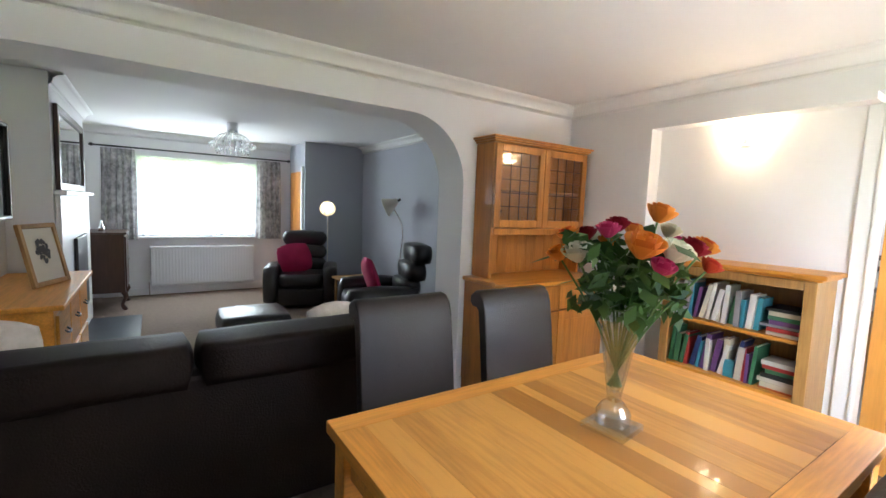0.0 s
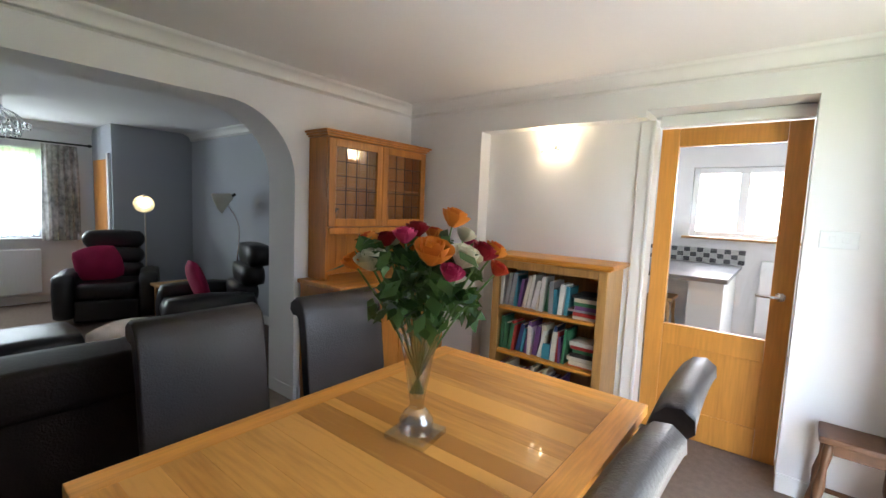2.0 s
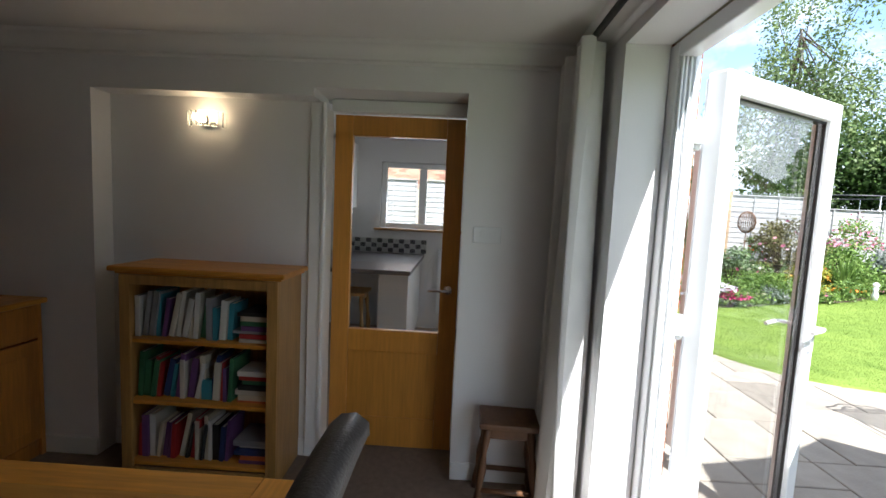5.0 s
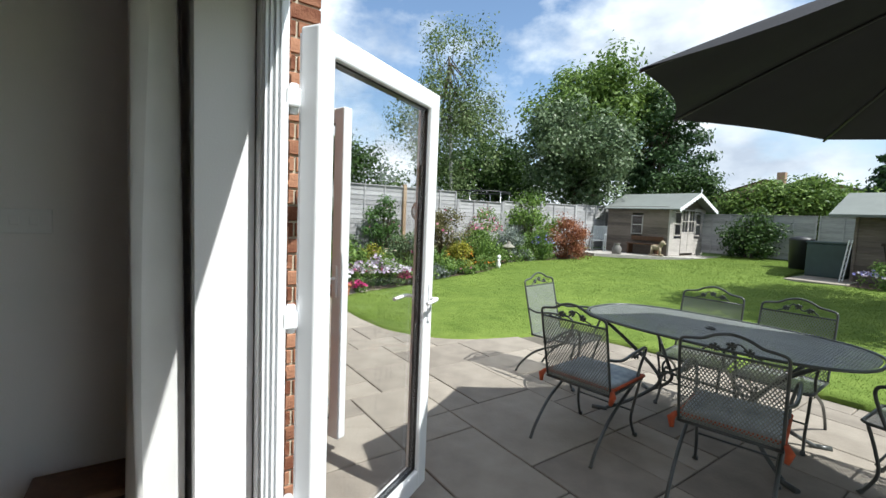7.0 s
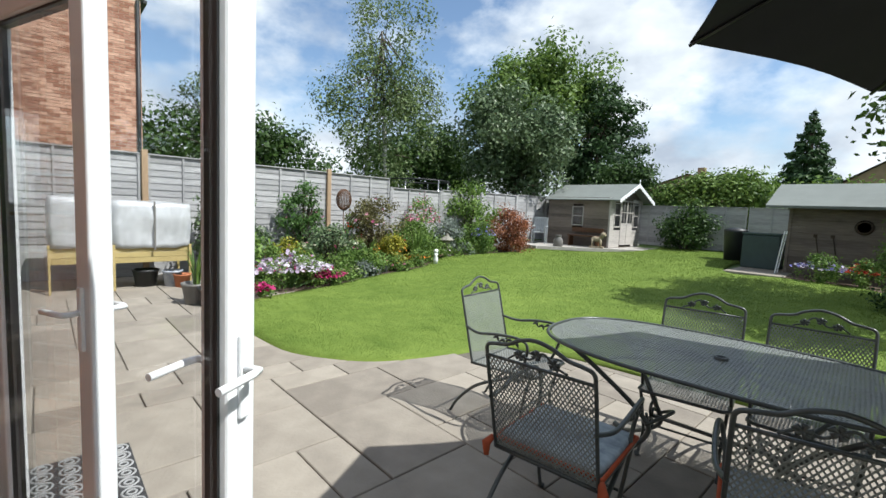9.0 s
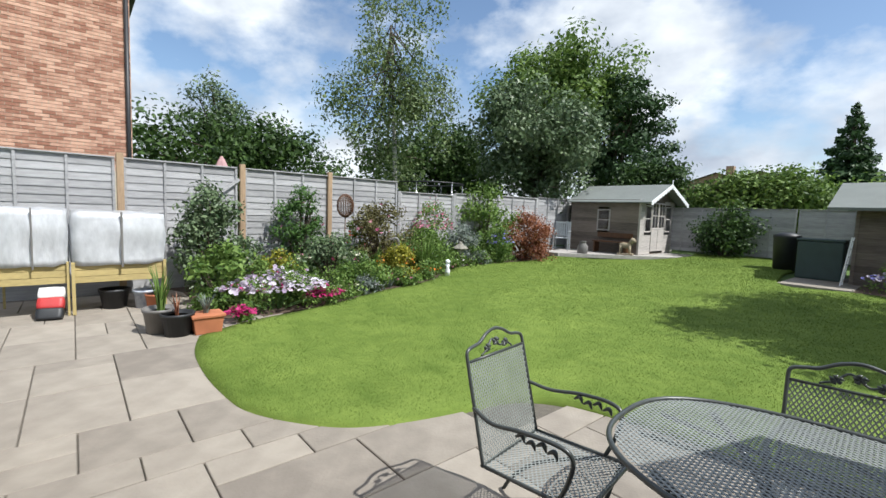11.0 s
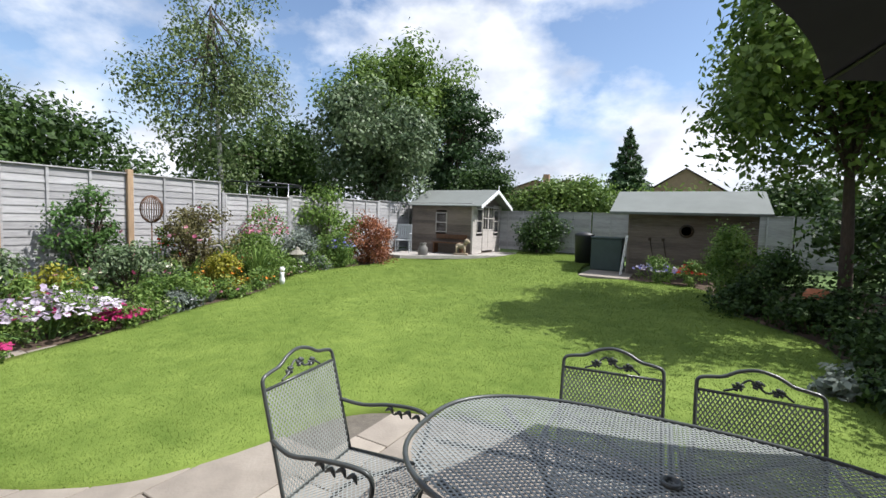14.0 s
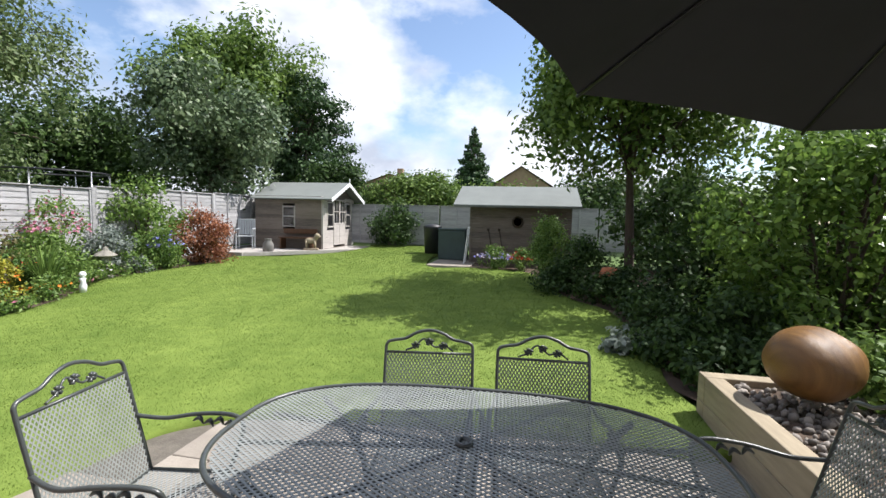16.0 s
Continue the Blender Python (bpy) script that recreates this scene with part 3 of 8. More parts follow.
def glazed_leaf(name, label, w, h, m, t=0.065, handle_z=1.02):
    e = thing(name, label, "door", m)
    s = 0.085
    for nm, lo, hi in (("stile", (0, 0, 0), (s, t, h)), ("stile", (w - s, 0, 0), (w, t, h)), ("top_rail", (s + 0.001, 0, h - s), (w - s - 0.001, t, h)),
                       ("bottom_rail", (s + 0.001, 0, 0), (w - s - 0.001, t, s + 0.02))):
        part(nm, bx(lo, hi, 0.008), UPVC, e)
    for sx, nm in ((s, "gasket"), (w - s - 0.008, "gasket")):
        part(nm, bx((sx, t / 2 - 0.018, s + 0.02), (sx + 0.007, t / 2 + 0.018, h - s)), BLACKM, e, "black rubber gasket")
    for zz in (s + 0.02, h - s - 0.008):
        part("gasket", bx((s + 0.009, t / 2 - 0.018, zz), (w - s - 0.009, t / 2 + 0.018, zz + 0.008)), BLACKM, e, "black rubber gasket")
    p = part("pane", bx((s + 0.004, t / 2 - 0.012, s + 0.022), (w - s - 0.004, t / 2 + 0.012, h - s - 0.002)), GLASS, e, "double glazed pane")
    p.visible_shadow = False
    for sd, yy in ((-1, 0.0), (1, t)):
        bm = bmesh.new()
        box(bm, (w - 0.058, min(yy, yy + sd * 0.012), handle_z - 0.12), (w - 0.03, max(yy, yy + sd * 0.012), handle_z + 0.08), 0.005)
        tube(bm, [(w - 0.044, yy + sd * 0.01, handle_z), (w - 0.044, yy + sd * 0.05, handle_z), (w - 0.07, yy + sd * 0.055, handle_z), (w - 0.165, yy + sd * 0.055, handle_z - 0.004)], 0.0095, 8)
        part("handle", bm, UPVC, e, "white lever handle")
    bm = bmesh.new()
    for k in range(5):
        box(bm, (0.003, t, 0.02) if k == 0 else (0.006 + 0.012 * k, t, 0.02), (0.009 + 0.012 * k, t + 0.006, h - 0.02), 0.002)
    part("rebate_bead", bm, UPVC, e, "ribbed sash profile")
    return e


LEAF_A = -60.7
leaf1 = glazed_leaf("door_2", "white upvc french door leaf standing wide open", 0.895, 2.06, pose(3.997, -1.461, -0.02, 0, 0, LEAF_A), 0.08)
leaf2 = glazed_leaf("door_3", "white upvc kitchen back door standing wide open", 0.74, 2.05, pose(5.74, -1.72, 0.0, 0, 0, -160))
for zz in (0.35, 1.05, 1.80):
    bm = bmesh.new()
    lathe(bm, [(0.0, -0.05), (0.014, -0.05), (0.017, -0.04), (0.017, 0.04), (0.014, 0.05), (0.0, 0.05)], 12, (4.075, -1.405, zz))
    box(bm, (4.04, -1.42, zz - 0.03), (4.072, -1.365, zz + 0.03), 0.006)
    part("hinge", bm, UPVC, fd, "white butt hinge")

# outer brick wall of the house
BR0, BR1 = 4.124, 4.585
wall("wall_house_brick", [((BR0 + 0.006, FY_OUT, -0.3), (BR1, FY_OUT + 0.105, 2.75)), ((4.60, -1.66, -0.3), (5.70, FY_OUT + 0.105, 2.75)), ((5.72, -1.66, 2.15), (6.60, FY_OUT + 0.105, 2.75)),
                          ((2.3, FY_OUT, 2.165), (BR0, FY_OUT + 0.105, 2.75)), ((-0.8, FY_OUT, -0.3), (2.305, FY_OUT + 0.105, 2.75)),
                          ((6.62, -1.66, -0.3), (8.1, FY_OUT + 0.105, 2.75))], LIME, "red brick house wall with pale mortar")

# kitchen beyond the glazed door
KX = 7.6
wall("wall_kitchen", [((KX, FY_OUT + 0.11, 0), (KX + 0.2, -1.05, CEIL_Z)), ((KX, 0.46, 0), (KX + 0.2, 3.0, CEIL_Z)), ((KX, -1.05, 0), (KX + 0.2, 0.46, 1.22)),
                      ((KX, -1.05, 2.02), (KX + 0.2, 0.46, CEIL_Z)), ((DX + 0.362, 2.8, 0), (KX, 3.0, CEIL_Z)),
                      ((DX + 0.362, FY_OUT + 0.11, 0), (5.72, FY_IN, CEIL_Z)), ((6.61, FY_OUT + 0.11, 0), (KX, FY_IN, CEIL_Z)), ((5.72, FY_OUT + 0.11, 2.15), (6.61, FY_IN, CEIL_Z))],
     PLASTER, "white kitchen wall around the side window")


def casement(name, label, m, w, h, panes):
    e = thing(name, label, "window", m, kind="structure")
    for nm, lo, hi in (("window_frame", (0, 0, 0), (0.06, 0.07, h)), ("window_frame", (w - 0.06, 0, 0), (w, 0.07, h)),
                       ("window_frame", (0.062, 0, 0), (w - 0.062, 0.07, 0.06)), ("window_frame", (0.062, 0, h - 0.06), (w - 0.062, 0.07, h))):
        part(nm, bx(lo, hi, 0.006), UPVC, e)
    for k in range(1, panes):
        x = w * k / panes
        part("mullion", bx((x - 0.045, 0.002, 0.062), (x + 0.045, 0.068, h - 0.062), 0.006), UPVC, e)
    for k in range(panes):
        g = part("pane", bx((w * k / panes + 0.05, 0.03, 0.05), (w * (k + 1) / panes - 0.05, 0.036, h - 0.05)), GLASS, e, "clear glass pane")
        g.visible_shadow = False
    return e


casement("window_2", "white upvc kitchen window with two panes", pose(KX + 0.03, 0.455, 1.225, 0, 0, -90), 1.5, 0.79, 3)
tagged(mesh_ob("window_sill", bx((KX - 0.10, -1.1, 1.195), (KX + 0.03, 0.52, 1.222), 0.006), BOOKOAK), "narrow oak kitchen window sill", "window sill", kind="structure")
tagged(mesh_ob("worktop", bx((6.08, -0.10, 0.88), (KX - 0.012, 1.05, 0.92), 0.006), COUNTER), "dark grey laminate kitchen worktop", "worktop")
cab = thing("kitchen_cabinet", "cream kitchen base unit below grey worktop", "cabinet", pose(0, 0, 0))
part("body", bx((6.30, -0.06, 0.1), (KX - 0.012, 0.22, 0.878), 0.004), KITW, cab)
part("plinth", bx((6.34, -0.02, 0.0), (KX - 0.012, 0.18, 0.098), 0.003), KITW, cab)
wc = thing("wall_cabinet", "cream kitchen wall unit", "cabinet", pose(0, 0, 0))
part("body", bx((KX - 0.35, 0.75, 1.45), (KX - 0.004, 1.35, 2.2), 0.004), KITW, wc)
part("door", bx((KX - 0.372, 0.752, 1.452), (KX - 0.352, 1.348, 2.198), 0.004), KITW, wc)
bm = bmesh.new()
ts = thing("tile_strip", "black and white patterned splashback tiles", "tiles", pose(0, 0, 0), kind="structure")
for k in range(15):
    for j in range(3):
        y0 = -0.12 + k * 0.068
        part("tile", bx((KX - 0.01, y0, 0.925 + j * 0.056), (KX - 0.002, y0 + 0.065, 0.978 + j * 0.056), 0.002), TILEW if (k + j) % 2 else TILED, ts)
rad = thing("towel_radiator", "white flat kitchen radiator on the wall", "radiator", pose(0, 0, 0))
part("panel", bx((KX - 0.09, -0.52, 0.2), (KX - 0.03, -0.27, 1.0), 0.012), UPVC, rad)
part("pipe", bx((KX - 0.075, -0.40, 0.0), (KX - 0.06, -0.385, 0.2), 0.004), CHROME, rad)


def stool(name, label, m, material, h=0.45, s=0.19):
    e = thing(name, label, "stool", m)
    part("seat", bx((-s, -s * 0.75, h - 0.03), (s, s * 0.75, h), 0.008), material, e)
    for sx in (-1, 1):
        for sy in (-1, 1):
            bm = bmesh.new()
            a, b = Vector((sx * s * 0.72, sy * s * 0.5, h - 0.03)), Vector((sx * s * 1.0, sy * s * 0.75, 0))
            tube(bm, [a, a.lerp(b, 0.12), a.lerp(b, 0.3), a.lerp(b, 0.5), a.lerp(b, 0.7), a.lerp(b, 0.85), b], [0.018, 0.022, 0.014, 0.024, 0.015, 0.022, 0.019], 8)
            part("leg", bm, material, e)
    for sy in (-1, 1):
        bm = bmesh.new()
        tube(bm, [(-s * 0.9, sy * s * 0.68, 0.12), (s * 0.9, sy * s * 0.68, 0.12)], 0.013, 8)
        part("stretcher", bm, material, e)
        bm = bmesh.new()
        box(bm, (-s * 0.75, sy * s * 0.5 - 0.008, h - 0.085), (s * 0.75, sy * s * 0.5 + 0.008, h - 0.031), 0.004)
        part("apron", bm, material, e)
    return e


stool("wooden_stool", "dark carved oak stool beside the curtain", pose(4.43, -0.80, 0, 0, 0, 88), STOOLW, 0.46, 0.145)
stool("bar_stool", "pale wooden bar stool at the kitchen counter", pose(6.45, 0.47, 0, 0, 0, 0), BOOKOAK, 0.66, 0.17)
sw = thing("light_switch", "white double light switch plate on the wall", "switch", pose(0, 0, 0))
part("plate", bx((DX - 0.009, -0.725, 1.31), (DX - 0.001, -0.58, 1.395), 0.003), UPVC, sw)
for k in (0, 1):
    part("rocker", bx((DX - 0.013, -0.69 + k * 0.05, 1.34), (DX - 0.0095, -0.665 + k * 0.05, 1.37), 0.002), UPVC, sw)


def curtain_mesh(bm, x0, x1, y, z0, z1, folds, depth, gather=0.0, n=120):
    rows = 14
    grid = []
    for j in range(rows + 1):
        v = j / rows
        z = z1 + (z0 - z1) * v
        sp = 1 - gather * (1 - v)
        row = []
        for i in range(n + 1):
            u = i / n
            x = (x0 + x1) / 2 + (u - 0.5) * (x1 - x0) * sp
            a = u * folds * 2 * math.pi
            yy = y + depth * (0.7 + 0.3 * v) * (math.sin(a + 0.4 * math.sin(3 * v + u * 4)) + 0.25 * math.sin(2.3 * a + 2 * v))
            row.append(bm.verts.new((x + 0.006 * math.sin(5 * v + a), yy, z)))
        grid.append(row)
    for j in range(rows):
        for i in range(n):
            bm.faces.new((grid[j][i], grid[j][i + 1], grid[j + 1][i + 1], grid[j + 1][i])).smooth = True


def pole(name, a, b, label, r=0.014):
    e = thing(name, label, "curtain pole", pose(0, 0, 0))
    bm = bmesh.new()
    tube(bm, [a, b], r, 10)
    part("rod", bm, BLACKM, e)
    for p, q in ((a, b), (b, a)):
        p, q = Vector(p), Vector(q)
        bm = bmesh.new()
        d = (p - q).normalized()
        tube(bm, [p, p + d * 0.01, p + d * 0.03, p + d * 0.05], [r, r * 1.9, r * 2.0, r * 0.6], 10)
        part("finial", bm, BLACKM, e)
    return e


cu = thing("curtain", "floor-length cream curtain with small coloured leaves, drawn aside", "curtain", pose(0, 0, 0))
bm = bmesh.new()
curtain_mesh(bm, 4.10, 4.585, FY_IN + 0.10, 0.02, 2.20, 3.4, 0.075, 0.2)
part("cloth", bm, CURTAIN, cu)
pole("curtain_pole", (4.56, FY_IN + 0.10, 2.205), (1.9, FY_IN + 0.10, 2.205), "dark metal curtain pole over the french door")


# ---- dining room furniture ----
def plank_top(e, x0, x1, y0, y1, z0, z1):
    """Oak top: cross boards of uneven width inside a frame of edge and end boards."""
    b = 0.085
    part("edge_board", bx((x0, y0, z0), (x1, y0 + b, z1), 0.003), OAK, e)
    part("edge_board", bx((x0, y1 - b, z0), (x1, y1, z1), 0.003), OAK, e)
    part("end_board", bx((x0, y0 + b + 0.0004, z0), (x0 + b, y1 - b - 0.0004, z1), 0.001), OAKY, e)
    part("end_board", bx((x1 - b, y0 + b + 0.0004, z0), (x1, y1 - b - 0.0004, z1), 0.001), OAKY, e)
    rw = random.Random(5)
    ws = [0.6 + 0.8 * rw.random() for k in range(15)]
    u = (x1 - x0 - 2 * b) / sum(ws)
    a = x0 + b
    for w in ws:
        part("board", bx((a + 0.0003, y0 + b + 0.0004, z0), (a + w * u - 0.0003, y1 - b - 0.0004, z1), 0.0005), BOARDY, e)
        a += w * u


BOARDY = mat("oak_strip_along_y", (0.58, 0.245, 0.04), 0.36, 0.2, 7, 0.06, 40, color2=(0.74, 0.36, 0.075), stretch=(12, 1, 12), coat=0.12, per_object=1.3, spec=0.3)
table = thing("dining_table", "golden oak extending dining table with plank top", "dining table", pose(0, 0, 0))
TX0, TX1, TY0, TY1 = 1.95, 3.37, -0.12, 0.80
plank_top(table, TX0, TX1, TY0, TY1, 0.728, 0.765)
for nm, lo, hi in (("apron", (TX0 + 0.09, TY0 + 0.04, 0.62), (TX1 - 0.09, TY0 + 0.065, 0.727)), ("apron", (TX0 + 0.09, TY1 - 0.065, 0.62), (TX1 - 0.09, TY1 - 0.04, 0.727)),
                   ("apron", (TX0 + 0.04, TY0 + 0.09, 0.62), (TX0 + 0.065, TY1 - 0.09, 0.727)), ("apron", (TX1 - 0.065, TY0 + 0.09, 0.62), (TX1 - 0.04, TY1 - 0.09, 0.727))):
    part(nm, bx(lo, hi, 0.003), OAK, table)
for x in (TX0 + 0.02, TX1 - 0.095):
    for y in (TY0 + 0.02, TY1 - 0.095):
        part("leg", bx((x, y, 0), (x + 0.075, y + 0.075, 0.727), 0.005), OAK, table)


def dining_chair(m, label="brown faux leather dining chair with rolled top and oak legs"):
    e = thing("dining_chair", label, "chair", m, "chairs round the dining table")
    bm = bmesh.new()
    puff(bm, (-0.22, -0.20, 0.40), (0.22, 0.24, 0.49), 0.25)
    part("seat", bm, CHAIRL, e)
    prof = [(-0.19, 0.42), (-0.225, 0.60), (-0.25, 0.80), (-0.27, 0.93), (-0.285, 0.975), (-0.31, 1.0), (-0.345, 1.005), (-0.372, 0.985), (-0.375, 0.955), (-0.355, 0.935), (-0.325, 0.935)]
    back = [(-0.31, 0.92), (-0.292, 0.80), (-0.268, 0.60), (-0.235, 0.42)]
    loop = prof + back
    bm = bmesh.new()
    cols = [-0.225, -0.215, -0.1, 0.0, 0.1, 0.215, 0.225]
    rings = []
    for x in cols:
        inset = 0.008 if abs(x) > 0.22 else 0.0
        rings.append([bm.verts.new((x, y + (0.006 * (1 - (x / 0.22) ** 2)), z - inset)) for y, z in loop])
    for a, b in zip(rings, rings[1:]):
        for k in range(len(loop)):
            bm.faces.new((a[k], a[(k + 1) % len(loop)], b[(k + 1) % len(loop)], b[k])).smooth = True
    bm.faces.new(rings[0])
    bm.faces.new(rings[-1][::-1])
    bmesh.ops.recalc_face_normals(bm, faces=bm.faces)
    part("backrest", bm, CHAIRL, e)
    for x in (-0.2, 0.2):
        for y, y2 in ((0.2, 0.2), (-0.2, -0.27)):
            bm = bmesh.new()
            vs = box(bm, (x - 0.02, y - 0.02, 0), (x + 0.02, y + 0.02, 0.41), 0.003)
            for v in vs:
                if v.co.z < 0.2:
                    v.co.y += y2 - y
            part("leg", bm, OAK, e)
    return e


dc = dining_chair(pose(2.44, 0.93, 0, 0, 0, 180))
for x, y, a in ((3.05, 0.89, 180), (3.05, 0.05, 1), (2.51, 0.05, -1), (1.40, 0.62, -62)):
    copy_thing(dc, pose(x, y, 0, 0, 0, a))

# vase of roses
vase = thing("flower_vase", "cut crystal trumpet vase on a square foot", "vase", pose(2.655, 0.345, 0.765))
bm = bmesh.new()
prof = [(0.028, 0.055), (0.040, 0.035), (0.048, 0.03), (0.050, 0.052), (0.036, 0.075), (0.022, 0.088), (0.020, 0.10), (0.030, 0.16), (0.043, 0.24), (0.062, 0.315), (0.076, 0.335),
        (0.073, 0.335), (0.058, 0.31), (0.037, 0.235), (0.024, 0.16), (0.012, 0.115), (0.0, 0.112)]
lathe(bm, [(0.0, 0.02)] + [(0.048, 0.02)] + prof[3:], 18, sm=False)
part("body", bm, CRYSTALV, vase)
bm = bmesh.new()
box(bm, (-0.066, -0.066, 0.0), (0.066, 0.066, 0.019), 0.004, Matrix.Rotation(radians(8), 4, "Z"))
part("foot", bm, CRYSTALV, vase, "square crystal foot")

bq = thing("rose_bouquet", "mixed orange, cream, red and pink roses in the vase", "flowers", pose(2.655, 0.345, 0.765))
rg = random.Random(11)
RC = Vector((0, 0, 0.56))


def rose(bm, c, up, s, rg):
    up = up.normalized()
    a = up.orthogonal().normalized()
    b = up.cross(a)
    for ring, (rr, hh, n, op) in enumerate(((0.22, 1.0, 4, 0.0), (0.42, 1.0, 5, 0.06), (0.62, 0.95, 5, 0.14), (0.80, 0.82, 6, 0.28))):
        for k in range(n):
            t = 2 * math.pi * (k + 0.5 * ring + rg.random() * 0.3) / n
            cols = []
            wdt = math.pi / n * 1.35
            for j in range(4):
                v = j / 3
                row = []
                for i in range(4):
                    u = (i / 3 - 0.5) * 2
                    r = s * rr * (0.28 + 0.80 * math.sin(math.pi * 0.6 * v) + op * 0.7 * v ** 4)
                    ang = t + u * wdt * (0.5 + 0.5 * math.sin(math.pi * (0.25 + 0.6 * v)))
                    z = s * (hh * 1.25 * v - 0.2 - 0.06 * u * u * v - 0.25 * op * v ** 4)
                    row.append(bm.verts.new(c + (a * math.cos(ang) + b * math.sin(ang)) * r + up * z))
                cols.append(row)
            for p, q in zip(cols, cols[1:]):
                for i in range(3):
                    bm.faces.new((p[i], p[i + 1], q[i + 1], q[i])).smooth = True


F_BI = leafmat("red_yellow_rose_petals", (0.72, 0.08, 0.02), (0.92, 0.45, 0.06), 0.25)
ROSES = [(F_ORNG, 0.085, 0.02, 0.65, 0.050), (F_CREAM, 0.125, 0.06, 0.605, 0.038), (F_DRED, -0.013, 0.07, 0.615, 0.042), (F_ROSEP, -0.05, 0.0, 0.60, 0.042), (F_BI, -0.15, 0.05, 0.58, 0.042),
         (F_DRED, -0.10, 0.06, 0.585, 0.040), (F_ORNG, -0.18, -0.03, 0.53, 0.040), (F_CREAM, -0.135, -0.07, 0.535, 0.050), (F_ORNG, 0.016, -0.11, 0.56, 0.062), (F_CREAM, 0.10, -0.08, 0.55, 0.054),
         (F_ROSEP, 0.065, -0.11, 0.515, 0.040), (F_DRED, 0.165, -0.01, 0.56, 0.048), (F_BI, 0.205, 0.02, 0.565, 0.042), (F_RED, 0.205, -0.03, 0.52, 0.036), (F_CREAM, -0.08, 0.10, 0.58, 0.034),
         (F_ROSEP, 0.15, 0.09, 0.57, 0.038), (F_ORNG, -0.03, 0.10, 0.565, 0.040), (F_BI, 0.04, 0.11, 0.60, 0.038)]
# the spread runs across the table
side = Vector((0.707, -0.707, 0))
deep = Vector((-0.707, -0.707, 0))
for mm, u, w, z, s in ROSES:
    p = side * u + deep * -w + Vector((0, 0, z - 0.03))
    bm = bmesh.new()
    rose(bm, p, Vector((p.x * 0.9, p.y * 0.9 - 0.05, 0.35)), s * 0.88, rg)
    ro = part("rose", bm, mm, bq)
    bm = bmesh.new()
    foot = Vector((-p.x * 0.10, -p.y * 0.10, 0.13))
    tube(bm, spline([foot, foot.lerp(p, 0.5) * 0.9 + Vector((0, 0, 0.05)), p], 5), 0.0032, 6)
    part("stem", bm, STEM, bq)
cl, cr = [], []
for k in range(46):
    a, r = rg.random() * 6.28, 0.04 + 0.12 * rg.random()
    cl.append((math.cos(a) * r * 1.0, math.sin(a) * r * 1.0, 0.34 + 0.22 * rg.random()))
    cr.append(0.035)
leaf_cloud("foliage", cl, cr, 620, 0.028, L_ROSE, bq, "dark green rose leaves", 3, 0.3, 0.4, 0.5)
for k in range(9):
    bm = bmesh.new()
    a = rg.random() * 6.28
    r = 0.17 + 0.05 * rg.random()
    p = Vector((math.cos(a) * r, math.sin(a) * r, 0.40 + rg.random() * 0.15))
    d = Vector((math.cos(a), math.sin(a), -0.4)).normalized()
    q = d.cross(Vector((0, 0, 1))).normalized()
    vs = [bm.verts.new(p - d * 0.04), bm.verts.new(p + q * 0.022), bm.verts.new(p + d * 0.05), bm.verts.new(p - q * 0.022)]
    bm.faces.new(vs)
    part("large_leaf", bm, L_ROSE, bq)

# pine dresser
hx0, hx1 = 3.56, 4.55
dr = thing("pine_dresser", "honey pine dresser with leaded glass upper doors", "dresser", pose(0, 0, 0))
part("base_side", bx((hx0 - 0.06, 1.76, 0), (hx0 - 0.035, 2.215, 0.86), 0.003), PINE, dr)
part("base_side", bx((hx1 + 0.005, 1.76, 0), (hx1 + 0.03, 2.215, 0.86), 0.003), PINE, dr)
part("base_back", bx((hx0 - 0.034, 2.19, 0), (hx1 + 0.004, 2.213, 0.86), 0.002), PINE, dr)
part("plinth", bx((hx0 - 0.034, 1.775, 0), (hx1 + 0.004, 1.80, 0.09), 0.003), PINE, dr)
part("worktop", bx((hx0 - 0.085, 1.735, 0.862), (hx1 + 0.045, 2.216, 0.892), 0.008), OAK, dr)
for k in (0, 1):
    a = hx0 - 0.03 + k * 0.522
    d_ = part("cupboard_door", bx((a, 1.762, 0.10), (a + 0.515, 1.783, 0.66), 0.004), PINE, dr)
    part("panel", bx((a + 0.07, 1.757, 0.17), (a + 0.445, 1.7615, 0.59), 0.006), PINE, d_)
    w_ = part("drawer", bx((a, 1.762, 0.672), (a + 0.515, 1.783, 0.855), 0.004), PINE, dr)
    bm = bmesh.new()
    lathe(bm, [(0, 0), (0.010, 0), (0.010, 0.012), (0.018, 0.02), (0.014, 0.03), (0, 0.032)], 12)
    bmesh.ops.rotate(bm, verts=bm.verts, cent=(0, 0, 0), matrix=Matrix.Rotation(radians(90), 3, "X"))
    bmesh.ops.translate(bm, verts=bm.verts, vec=(a + 0.257, 1.762, 0.76))
    part("knob", bm, PINE, w_)
part("upper_side", bx((hx0, 2.012, 0.894), (hx0 + 0.022, 2.212, 1.875), 0.003), PINE, dr)
part("upper_side", bx((hx1 - 0.022, 2.012, 0.894), (hx1, 2.212, 1.875), 0.003), PINE, dr)
for k in range(9):
    a = hx0 + 0.023 + k * (hx1 - hx0 - 0.046) / 9
    part("back_board", bx((a, 2.198, 0.894), (a + (hx1 - hx0 - 0.046) / 9 - 0.002, 2.212, 1.875), 0.003), PINE, dr)
part("cupboard_floor", bx((hx0 + 0.023, 2.015, 1.235), (hx1 - 0.023, 2.197, 1.255), 0.003), PINE, dr)
